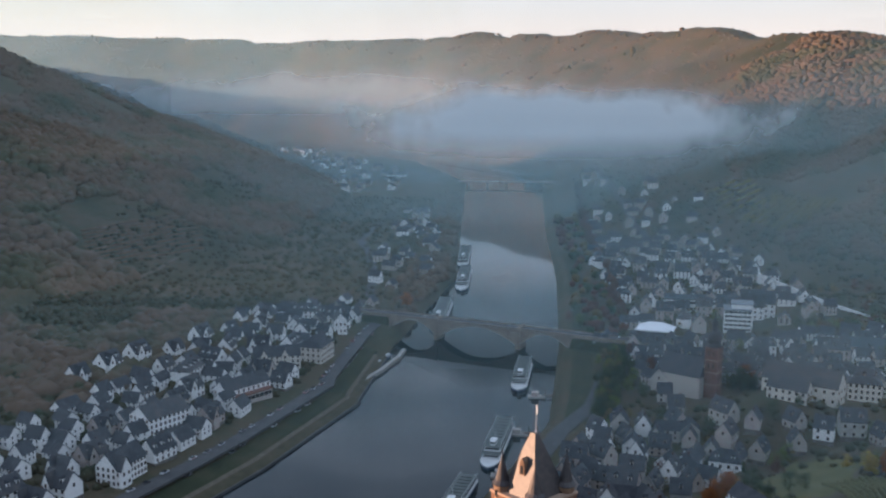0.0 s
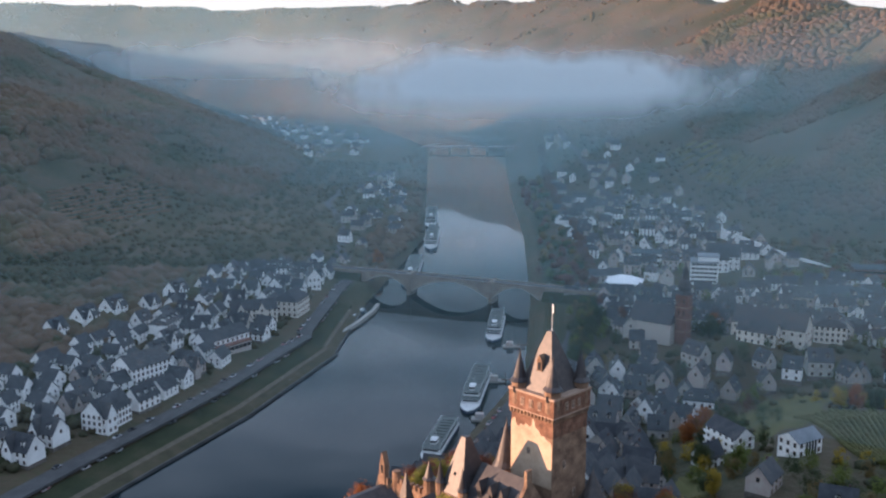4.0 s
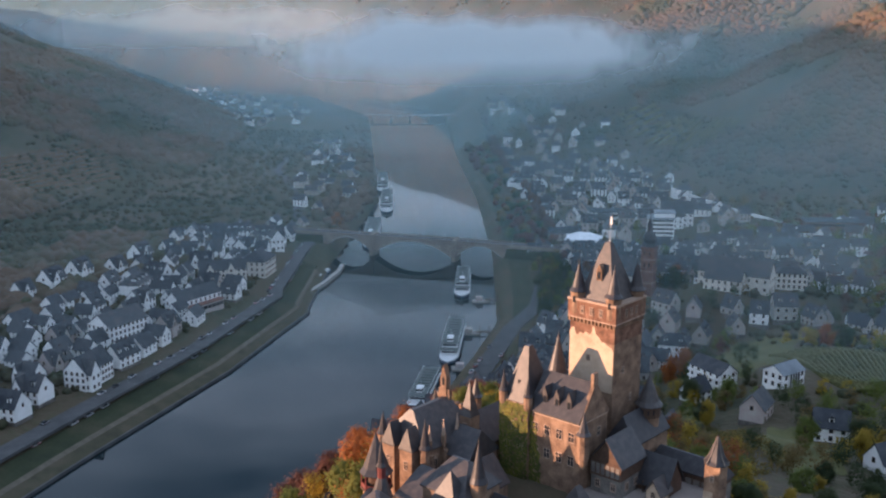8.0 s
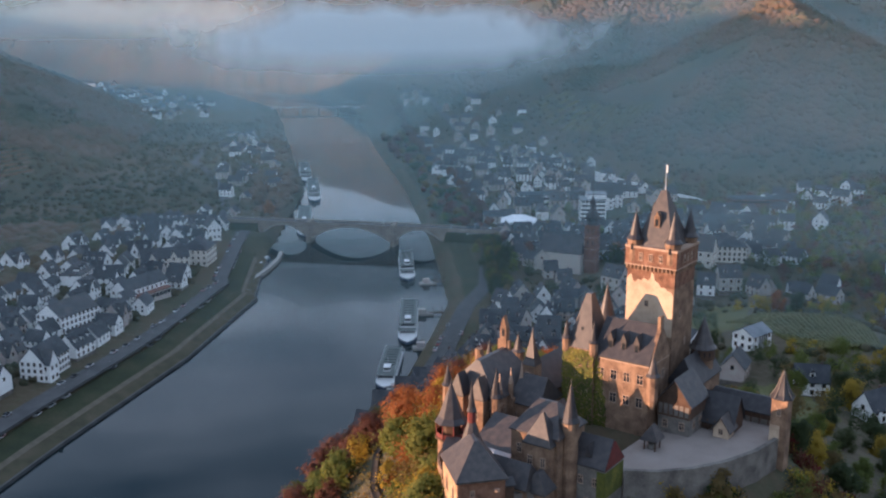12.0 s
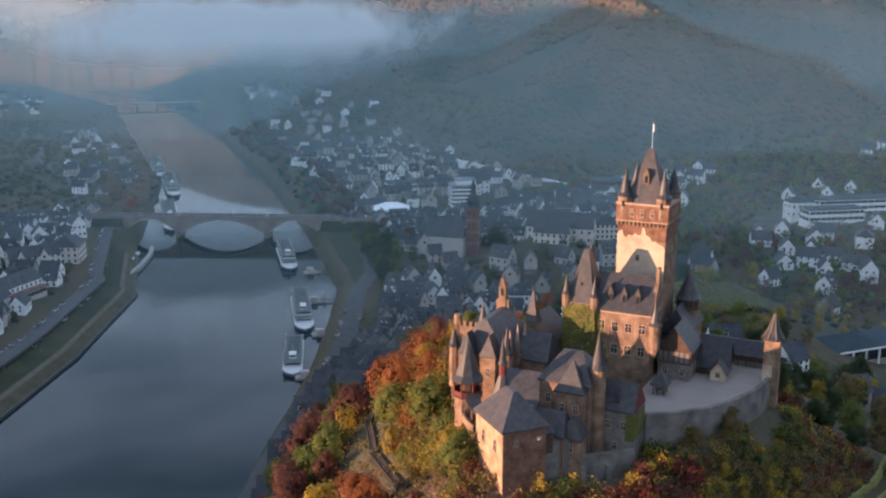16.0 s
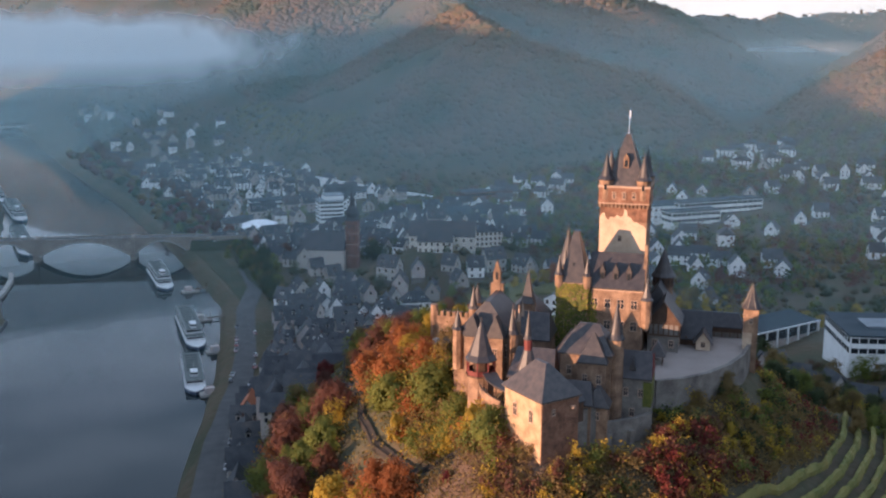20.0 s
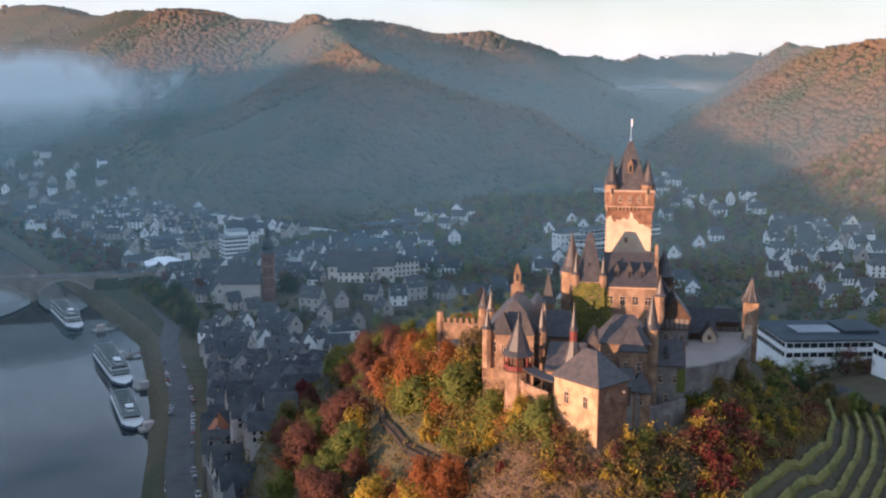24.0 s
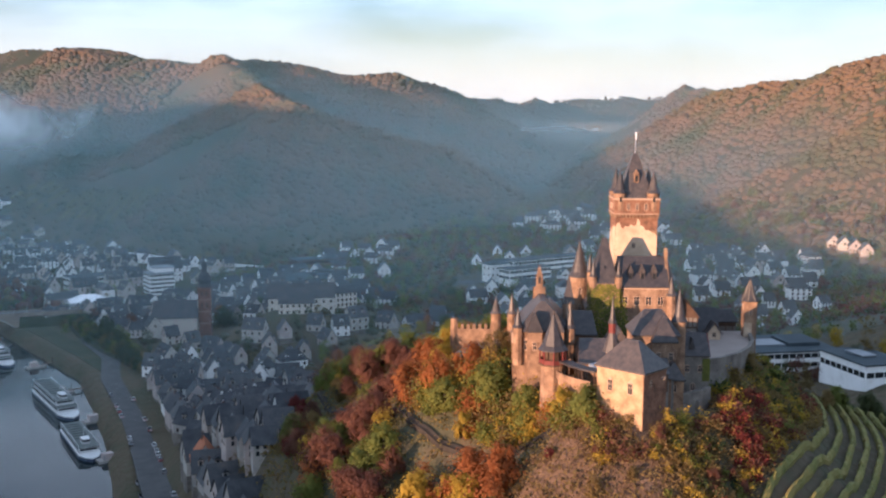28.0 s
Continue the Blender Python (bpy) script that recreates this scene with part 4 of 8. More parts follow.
chap.windows([(-26.3, -27, 87.2), (-22.4, -27, 87.2), (-18.4, -27, 87.2)], 0.8, 2.0, "f", None, True)
chap.windows([(-28, v, 87.2) for v in (-24, -20.5, -17)], 0.8, 2.0, "l", None, True)
chap.windows([(-20.2, -29.2, 87.6), (-24.6, -29.2, 87.6)], 0.7, 1.6, "f")

# octagonal pavilion
octp = Building("castle_octagon_pavilion", (-21.3, -35.5, 82), "octagonal look-out pavilion with red timber gallery and slate spire", "castle tower")
octp.put("base", ring(B(), -21.3, -35.5, 2.6, 74, 2.4, 86.2, 8), STONE)
octp.put("floor", ring(B(), -21.3, -35.5, 2.9, 86.2, 2.9, 86.5, 8), TIMBER)
for k in range(8):
    a = math.pi / 4 * k
    octp.put("post", ring(B(), -21.3 + 2.6 * math.cos(a), -35.5 + 2.6 * math.sin(a), 0.16, 86.5, 0.16, 89.2, 6), REDWOOD, "red post")
octp.put("railing", ring(B(), -21.3, -35.5, 2.7, 86.5, 2.7, 87.4, 8, 0, False), REDWOOD, "red gallery rail")
octp.put("core", ring(B(), -21.3, -35.5, 1.5, 86.5, 1.5, 89.3, 8), TIMBER)
octp.put("roof", spire(B(), -21.3, -35.5, 2.7, 89.3, 96.4, 8, 0, 0.12), SLATE, "eight-sided slate spire")

# corner bastion, square with the compass
bast = Building("castle_bastion", (-29, 135.5, 79), "square corner bastion of rough stone with hipped slate roof", "castle tower", Matrix.Identity(4))
bast.put("wall", box(B(), -32.8, -25.2, 130.4, 140.7, 66, 89.2), KEEPSTONE, "dark red-brown rubble wall")
bast.put("rendered_face", box(B(), -32.9, -32.75, 130.5, 140.6, 70, 89.1), OCHRE, "weathered ochre plaster on the river face")
bast.put("plinth", box(B(), -33.3, -24.8, 130.0, 141.1, 66, 76.5), KEEPSTONE)
bast.put("eaves_course", box(B(), -33.0, -25.0, 130.2, 140.9, 88.9, 89.28), FRAME, "pale eaves course")
bast.put("roof", hip(B(), -32.8, -25.2, 130.4, 140.7, 89.3, 94.2, 3.9, 4.1, 0.45), SLATE, "hipped slate roof")
bast.windows([(-32.9, 133.2, 84.9), (-32.9, 137.6, 84.9)], 0.9, 2.0, "l", None, True)
bast.windows([(-30.5, 130.4, 86.6)], 0.5, 0.9, "f")
bm = ring(B(), -26.6, 130.2, 0.5, 87.2, 0.5, 87.6, 10)
bast.put("oculus", bm, FRAME)
bast.put("garderobe", box(B(), -24.9, -23.6, 131, 132.6, 84, 87.6), TIMBER)
bast.put("garderobe_roof", hip(B(), -25.1, -23.5, 130.9, 132.7, 87.6, 88.6, 0.2, 0.9, 0.15), SLATE)
bm = box(B(), -25.2, -20, 131.8, 139, 74, 85.6)
bast.put("annex_wall", bm, GREYSTONE)

# slender lantern turret
lant = Building("castle_lantern_turret", (-10.8, -44.6, 84), "slender turret with red timber lantern and sharp slate spire", "castle tower")
lant.put("wall", ring(B(), -10.8, -44.6, 1.1, 76, 1.1, 93.2, 8), STONE)
lant.put("skirt_roof", ring(B(), -10.8, -44.6, 1.9, 91.0, 0.7, 94.6, 8), SLATE)
lant.put("lantern", ring(B(), -10.8, -44.6, 0.7, 94.6, 0.7, 96.6, 8), REDWOOD, "red timber lantern")
lant.put("roof", spire(B(), -10.8, -44.6, 0.7, 96.6, 101.2, 8), SLATE, "sharp slate spire")

# gate block with the round turret
gate = Building("castle_gate_block", (-1, -35, 83), "stone gate block with hipped slate roofs and a round turret", "castle building")
gate.put("wall", box(B(), -6.0, 2.8, -40, -31, 74, 93.2), STONE)
gate.put("roof", hip(B(), -6.0, 2.8, -40, -31, 93.3, 97.6, 3.0, 4.6, 0.35), SLATE)
bm = box(B(), -2.6, 2.2, -41.6, -39.5, 74, 92.2)
g = gate.put("front_bay", bm, STONE)
gate.put("bay_roof", hip(B(), -2.6, 2.2, -41.6, -37.6, 92.3, 97.2, 2.6, 2.1, 0.25), SLATE, "", g)
bm = ring(B(), 3.3, -37.0, 1.35, 76, 1.35, 95.4, 14)
ring(bm, 3.3, -37.0, 1.5, 95.0, 1.5, 95.6, 14)
t = gate.put("round_turret", bm, STONE)
gate.put("turret_roof", spire(B(), 3.3, -37.0, 1.35, 95.6, 102.0, 14, 0, 0.15), SLATE, "sharp slate cone", t)
gate.windows([(-1.4, -41.6, 88.6), (1.0, -41.6, 88.6), (-4.4, -40, 89.4), (-0.2, -41.6, 84.2)], 0.7, 1.5, "f")
gate.windows([(-6.0, -37.6, 89.0), (-6.0, -34.0, 89.0)], 0.7, 1.4, "l")

low = Building("castle_stable_wing", (6.5, -32, 83), "low stone wing with blue slate roof and red gable end", "castle building")
low.put("wall", box(B(), 3.6, 9.6, -36.6, -30.2, 76, 88.4), GREYSTONE)
low.put("roof", hip(B(), 3.6, 9.4, -36.6, -30.2, 88.5, 92.6, 0.3, 3.5, 0.3), SLATE)
low.put("red_gable", gable_wall(B(), 9.5, 9.75, -36.8, -30.0, 88.4, 92.4, "y"), REDWOOD, "red boarded gable")
low.put("dormer", gable_wall(B(), 5.6, 6.8, -36.2, -33.8, 89.8, 91.9), SLATE)
low.windows([(5.2, -36.6, 85.2), (7.8, -36.6, 85.2), (6.4, -36.6, 81.5)], 0.7, 1.3, "f")
low.put("ivy_cover", box(B(), 8.2, 9.68, -36.8, -30.1, 83.4, 87.9), IVY)
outw = Building("castle_wall_pavilion", (1.4, -43, 80), "small wall pavilion with pyramid slate roof", "castle building")
outw.put("wall", box(B(), -0.6, 3.0, -44.6, -41.4, 74, 85.6), STONE)
outw.put("roof", hip(B(), -0.6, 3.0, -44.6, -41.4, 85.6, 88.6, 1.9, 1.2, 0.4), SLATE)
outw.windows([(1.2, -44.6, 83.2)], 0.8, 1.3, "f")

# link wings and small roofs in the inner court
for name, (u0, u1, v0, v1, z0, z1, z2), ax, lab in (
        ("castle_link_wing", (-17.5, -11.3, -22, -14, 78, 89.5, 94), "x", "stone link wing with steep dark slate roof"),
        ("castle_north_wing", (-11.3, -5, -4.4, 4, 78, 92, 97.5), "y", "stone wing behind the ivy tower, slate roof"),
        ("castle_low_hall", (-16, -8, -36, -24, 76, 86.5, 90.5), "x", "low stone hall with dark slate roof"),
        ("castle_kitchen_wing", (-10, -4, -30, -20, 76, 87.0, 92), "y", "stone kitchen wing with slate roof"),
        ("castle_bastion_link", (-8, 0.4, -46, -41.0, 74, 86.2, 89.6), "x", "low link building with slate roof beside the bastion"),
        ("castle_east_wing", (5.0, 10.5, -2, 10, 78, 92, 97.0), "y", "stone east wing against the keep, slate roof"),
        ("castle_west_range", (-24, -15, -12, 2, 78, 88.5, 93.5), "y", "stone range with slate roof and spires")):
    bd = Building(name, ((u0 + u1) / 2, (v0 + v1) / 2, z0 + 6), lab)
    bd.put("wall", box(B(), u0, u1, v0, v1, z0, z1), STONE)
    bd.put("roof", hip(B(), u0, u1, v0, v1, z1 + 0.05, z2, *((0.8, (v1 - v0) / 2 + 0.4) if ax == "x" else ((u1 - u0) / 2 + 0.4, 0.8)), 0.35), SLATE)
    bd.windows([(u, v0, z1 - 3.2) for u in np.arange(u0 + 1.2, u1 - 0.8, 2.4)], 0.7, 1.4, "f")
    bd.windows([(u0, v, z1 - 3.2) for v in np.arange(v0 + 1.2, v1 - 0.8, 2.6)], 0.7, 1.4, "l")
spb = Building("castle_stair_turret", (-16.6, -15.6, 85), "square stair turret with sharp slate roof", "castle tower")
spb.put("wall", box(B(), -17.9, -15.3, -16.9, -14.3, 80, 95.2), STONE)
spb.put("roof", spire(B(), -16.6, -15.6, 1.75, 95.2, 101.5, 4, math.pi / 4, 0.12), SLATE, "sharp four-sided slate roof")
spb.windows([(-16.6, -16.9, 92.4)], 0.9, 1.3, "f")

# court with its curved retaining wall, well house and the timber range
court = Building("castle_court", (16, -12, 84), "pale gravel castle court inside a curved retaining wall", "courtyard")
arc = [(9.9, -30.2), (14.5, -27.6), (18.8, -23.2), (22.4, -17.2), (25.0, -10.2), (26.2, -3.0)]
court.put("gravel", prism(B(), arc + [(26, 4), (9, 4), (5.7, -3), (5.7, -16), (5.0, -30)], 78, 85.3), GRAVEL)
bm = strip_wall(B(), arc, 0.4, 70, 86.3)
court.put("retaining_wall", bm, GREYSTONE, "grey curved stone retaining wall")
well = Building("castle_well_house", (9.2, -17.7, 85.3), "dark timber well house with steep slate roof", "well house")
for sx in (-1.0, 1.0):
    for sy in (-1.0, 1.0):
        well.put("post", box(B(), 9.2 + sx - 0.1, 9.2 + sx + 0.1, -17.7 + sy - 0.1, -17.7 + sy + 0.1, 85.3, 87.4), TIMBER)
well.put("well_ring", ring(B(), 9.2, -17.7, 0.8, 85.3, 0.8, 86.2, 10), GREYSTONE)
well.put("roof", hip(B(), 8.1, 10.3, -18.8, -16.6, 87.4, 89.8, 1.5, 0.9, 0.5), SLATE)
ctw = Building("castle_watch_tower", (26.3, -1.5, 80), "slim square watch tower with flared slate cap", "castle tower")
ctw.put("wall", box(B(), 24.9, 27.7, -2.9, -0.1, 70, 93.6), STONE)
ctw.put("lower_patch", box(B(), 24.85, 26.6, -2.98, -2.5, 84.6, 88.6), PALE, "pale plaster remains")
ctw.put("roof", spire(B(), 26.3, -1.5, 1.9, 93.6, 98.2, 8, math.pi / 8, 0.1), SLATE)
for k in range(8):
    a = math.pi / 4 * k + math.pi / 8
    bm = B()
    w = Vector((-math.sin(a), math.cos(a), 0)) * 0.09
    o = Vector((math.cos(a), math.sin(a), 0))
    pts = [Vector((26.3, -1.5, 93.75)) + o * 2.05, Vector((26.3, -1.5, 95.0)) + o * 1.2, Vector((26.3, -1.5, 98.3)) + o * 0.05]
    lo = [bm.verts.new(q + d) for q in pts for d in (w, -w)]
    hi = [bm.verts.new(q + d + o * 0.14 + Vector((0, 0, 0.08))) for q in pts for d in (w, -w)]
    for i in (0, 2):
        for q in ((hi[i], hi[i + 1], hi[i + 3], hi[i + 2]), (lo[i], hi[i], hi[i + 2], lo[i + 2]), (lo[i + 1], lo[i + 3], hi[i + 3], hi[i + 1])):
            bm.faces.new(q)
    bmesh.ops.recalc_face_normals(bm, faces=bm.faces)
    ctw.put("rib", bm, GREYSTONE, "pale rib")
ctw.windows([(26.3, -2.9, 90.6)], 0.5, 1.1, "f")
ctw.windows([(24.9, -1.5, 91.6)], 0.5, 1.1, "l")
rng_b = Building("castle_timber_range", (18, 5, 85), "low half-timbered range with dark slate roof behind the court", "castle building")
rng_b.put("wall", box(B(), 10.6, 24.8, 4.2, 8, 78, 86.4), GREYSTONE)
rng_b.put("upper_floor", box(B(), 10.6, 24.8, 4.0, 8, 86.4, 87.6), TIMBER, "dark half-timber upper floor")
rng_b.put("roof", hip(B(), 10.6, 24.8, 4.0, 8, 87.6, 90.2, 1.2, 2.2, 0.4), SLATE)
for k in range(9):
    u = 11.2 + k * 1.6
    rng_b.put("gallery_post", box(B(), u - 0.1, u + 0.1, 3.9, 4.1, 85.3, 87.5), TIMBER)
th = Building("castle_court_house", (15.4, -1.5, 85.3), "dark timber court house with big slate roof and gabled porch", "castle building")
th.put("wall", box(B(), 12.3, 18.6, -3.6, 1.2, 80, 87.3), TIMBER)
th.put("gable", gable_wall(B(), 12.3, 18.6, -3.6, 1.2, 87.3, 91.4, "y"), TIMBER)
th.put("roof", gable_roof(B(), 12.3, 18.6, -3.9, 1.5, 87.2, 91.6, "x"), SLATE, "big dark slate roof")
pr = th.put("porch", gable_wall(box(B(), 15.9, 18.7, -6.4, -3.6, 80, 87.0), 15.9, 18.7, -6.4, -3.6, 87.0, 88.9), PALE, "pale plastered porch")
th.put("porch_roof", gable_roof(B(), 15.8, 18.8, -6.6, -3.0, 87.0, 89.1, "y"), SLATE, "", pr)
for u in (12.5, 13.9, 15.3):
    th.put("post", box(B(), u - 0.12, u + 0.12, -4.2, -3.9, 85.3, 87.3), TIMBER)
th.windows([(17.3, -6.4, 86.0)], 0.7, 0.9, "f")
gh = Building("castle_timber_gatehouse", (9.8, -6, 85), "dark half-timbered gatehouse with steep gables", "castle building")
gh.put("wall", box(B(), 6.6, 12.6, -9.6, -2.2, 80, 88.6), GREYSTONE)
gh.put("upper_floor", box(B(), 6.4, 12.8, -9.9, -2.0, 88.6, 91.4), TIMBER, "dark timber upper floor")
for k in range(6):
    gh.put("infill", box(B(), 6.8 + k * 1.0, 7.5 + k * 1.0, -9.96, -9.8, 89.0, 91.0), GREYSTONE)
gh.put("gable", gable_wall(B(), 6.4, 12.8, -9.8, -9.4, 91.4, 95.4), TIMBER)
gh.put("roof", gable_roof(B(), 6.4, 12.8, -9.9, -2.0, 91.4, 95.6, "y"), SLATE)
gh.windows([(8.0, -9.6, 86.4), (11.2, -9.6, 86.4)], 0.8, 1.3, "f")
gh.windows([(12.6, -7.5, 86.4), (12.6, -4.5, 86.4)], 0.8, 1.3, "r")
zr = Building("castle_zinc_house", (-11, -37.5, 80), "low court building with pale zinc roof", "castle building")
zr.put("wall", box(B(), -14, -8, -41, -36.5, 76, 86.4), STONE)
zr.put("roof", hip(B(), -14, -8, -41, -36.5, 86.5, 87.6, 2.2, 2.0, 0.25), ZINC, "pale zinc roof")

# outer wall to the west
ow = Building("castle_outer_wall", (-33, 3, 80), "crenellated outer wall with a round gate turret", "castle wall")
ow.put("turret", ring(B(), -32, 4.7, 1.2, 74, 1.2, 89.0, 10), STONE)
ow.put("turret_roof", spire(B(), -32, 4.7, 1.2, 89.0, 92.8, 10), SLATE)
ow.put("wall", box(B(), -42, -32, 4.0, 5.2, 70, 85.2), STONE)
ow.put("return_wall", box(B(), -32.6, -31.4, -12, 4.0, 70, 84.6), STONE)
for k in range(7):
    ow.put("merlon", box(B(), -41.8 + k * 1.4, -41.1 + k * 1.4, 4.0, 5.2, 85.2, 86.3), STONE)
ow.put("end_turret", ring(B(), -42, 4.6, 0.9, 70, 0.9, 87.6, 8), STONE)
terr = Building("castle_terrace_house", (-37, -8, 78), "low lean-to house on the terrace with grey roof", "castle building")
terr.put("wall", box(B(), -41, -33.5, -13, -5, 70, 81.5), STONE)
terr.put("roof", hip(B(), -41, -33.5, -13, -5, 81.5, 83.8, 3.9, 0.4, 0.3), SLATE)

# wall walk between the octagon and the bastion
ww = Building("castle_wall_walk", (-17.5, -42, 80), "curved stone wall with a roofed timber wall walk", "castle wall")
walk_line = [(-20.0, -38.4), (-18.6, -41.6), (-16.4, -44.4), (-14.2, -46.4)]
ww.put("wall", strip_wall(B(), walk_line, 0.5, 72, 84.6), STONE)
ww.put("parapet", strip_wall(B(), [(u - 0.7, v - 0.5) for u, v in walk_line], 0.18, 84.2, 85.6), STONE)
ww.put("walk_roof", strip_wall(B(), [(u + 0.9, v + 0.6) for u, v in walk_line], 1.3, 87.2, 87.5), SLATE)
for u, v in walk_line:
    ww.put("post", box(B(), u - 0.1, u + 0.1, v - 0.1, v + 0.1, 84.4, 87.2), TIMBER)
# curtain wall from the bastion to the court
cw = Building("castle_curtain_wall", (-12, 130, 78), "grey stone curtain wall between the bastion and the court", "castle wall", Matrix.Identity(4))
curtain = [(-20.2, 132.4), (-16.0, 131.2), (-12.0, 130.6), (-8.6, 130.7)]
cw.put("wall", strip_wall(B(), curtain, 0.45, 70, 82.4), GREYSTONE)
for x, y in ((-18.0, 131.4), (-13.6, 130.5)):
    cw.put("buttress", box(B(), x - 0.5, x + 0.5, y - 0.9, y, 70, 80.6), GREYSTONE)
# rock under the octagon and the bastion
rock = thing("rock_outcrop", pose(0, 0, 0), "pale brown rock face below the castle walls", "rock")
rr = random.Random(3)
for cx, cy, cz, s in ((-36.5, 139, 68, 4.0), (-35.5, 131, 68.5, 4.2), (-30, 126.5, 68.0, 4.4)):
    bm = B()
    bmesh.ops.create_icosphere(bm, subdivisions=3, radius=s)
    for v in bm.verts:
        k = 1 + 0.4 * noise.noise(v.co * 0.35 + Vector((cx, cy, 0))) + 0.15 * noise.noise(v.co * 1.3)
        v.co = Vector((v.co.x * k * 0.9, v.co.y * k * 0.9, v.co.z * k * 1.1)) + Vector((cx, cy, cz))
    part("boulder", bm, BARE, rock)

# ---- bridge ----
def span_bridge():
    """Road bridge with low segmental arches; x along the deck from the west abutment."""
    a, b = Vector((-58, 730, 0)), Vector((117, 648, 0))
    d = (b - a).normalized()
    root = thing("road_bridge", pose(a.x, a.y, 0, 0, 0, math.degrees(math.atan2(d.y, d.x))), "sandstone road bridge with shallow arches over the river", "bridge")
    length = (b - a).length
    spans = [(25, 59.3), (63, 120.5), (124.2, 158)]
    zdeck, half = 13.6, 5.0
    for x0, x1 in spans:
        bm = B()
        n, rise = 20, (9.6 if x1 - x0 > 45 else 8.2)
        xs = [x0 + (x1 - x0) * k / n for k in range(n + 1)]
        zs = [zdeck - 1.5 - rise * (2 * k / n - 1) ** 2 for k in range(n + 1)]
        for y0, y1 in ((-half, -half + 0.7), (half - 0.7, half)):
            for k in range(n):
                vs = [bm.verts.new(p) for p in ((xs[k], y0, zs[k]), (xs[k + 1], y0, zs[k + 1]), (xs[k + 1], y0, zdeck), (xs[k], y0, zdeck),
                                                (xs[k], y1, zs[k]), (xs[k + 1], y1, zs[k + 1]), (xs[k + 1], y1, zdeck), (xs[k], y1, zdeck))]
                for q in ((0, 1, 2, 3), (7, 6, 5, 4), (0, 4, 5, 1)):
                    bm.faces.new([vs[i] for i in q])
        for k in range(n):
            vs = [bm.verts.new(p) for p in ((xs[k], -half + 0.2, zs[k] + 0.02), (xs[k], half - 0.2, zs[k] + 0.02), (xs[k + 1], half - 0.2, zs[k + 1] + 0.02), (xs[k + 1], -half + 0.2, zs[k + 1] + 0.02))]
            bm.faces.new(vs)
        arch = part("arch", bm, BRIDGE, root)
        bm = B()
        for k in range(n):
            for y in (-half - 0.12, half - 0.05):
                prism_pts = ((xs[k], zs[k] - 0.05), (xs[k + 1], zs[k + 1] - 0.05), (xs[k + 1], zs[k + 1] + 0.75), (xs[k], zs[k] + 0.75))
                f = [bm.verts.new((x, y, z)) for x, z in prism_pts]
                g = [bm.verts.new((x, y + 0.17, z)) for x, z in prism_pts]
                bm.faces.new(f)
                bm.faces.new(g[::-1])
                for i in range(4):
                    bm.faces.new((f[i], g[i], g[(i + 1) % 4], f[(i + 1) % 4]))
        part("arch_ring", bm, CONCRETE, arch, "paler ring of arch stones")
    for x0, x1 in ((59.3, 63), (120.5, 124.2)):
        bm = box(B(), x0, x1, -half, half, -4, zdeck)
        ring(bm, (x0 + x1) / 2, -half, (x1 - x0) * 0.5, -4, (x1 - x0) * 0.5, 4.5, 10)
        ring(bm, (x0 + x1) / 2, half, (x1 - x0) * 0.5, -4, (x1 - x0) * 0.5, 4.5, 10)
        box(bm, x0 + 0.6, x1 - 0.6, -half - 0.9, half + 0.9, 4.5, zdeck + 1.6)
        part("pier", bm, BRIDGE, root)
    for x0, x1 in ((-10, 25), (158, length + 26)):
        part("approach", box(B(), x0, x1, -half, half, zdeck - 1.5, zdeck), BRIDGE, root)
        face = x1 if x0 < 0 else x0
        part("abutment", box(B(), face - 1.5, face + 1.5, -half + 0.05, half - 0.05, -4, zdeck - 1.5), BRIDGE, root)
        bm = B()
        lo = [bm.verts.new((x, y, -2)) for x, y in ((x0, -13), (x1, -13), (x1, 13), (x0, 13))]
        hi = [bm.verts.new((x, y, zdeck - 2.2)) for x, y in ((x0 + 2, -4.6), (x1 - 2, -4.6), (x1 - 2, 4.6), (x0 + 2, 4.6))]
        bm.faces.new(hi)
        for i in range(4):
            bm.faces.new((lo[i], lo[(i + 1) % 4], hi[(i + 1) % 4], hi[i]))
        bmesh.ops.recalc_face_normals(bm, faces=bm.faces)
        part("embankment", bm, GRASS, root, "dark green grass embankment")
    part("deck", box(B(), -10, length + 26, -half + 0.3, half - 0.3, zdeck, zdeck + 0.25), ROAD, root, "asphalt carriageway")
    for y in (-half - 0.15, half - 0.25):
        part("parapet", box(B(), -10, length + 26, y, y + 0.4, zdeck - 0.4, zdeck + 1.15), BRIDGE, root)
    for k in range(12):
        x = 4 + k * 16
        part("lamp_post", ring(B(), x, -half + 0.35, 0.08, zdeck, 0.06, zdeck + 5.5, 6), METAL, root)
    return root


span_bridge()
wb = thing("far_bridge", pose(26, 1648, 0, 0, 0, -6), "long low bridge across the far river bend", "bridge")
part("deck", box(B(), 0, 150, -4, 4, 6.5, 8.2), CONCRETE, wb)
for k in range(5):
    part("pier", box(B(), 14 + k * 30, 17 + k * 30, -3, 3, -4, 6.5), CONCRETE, wb)


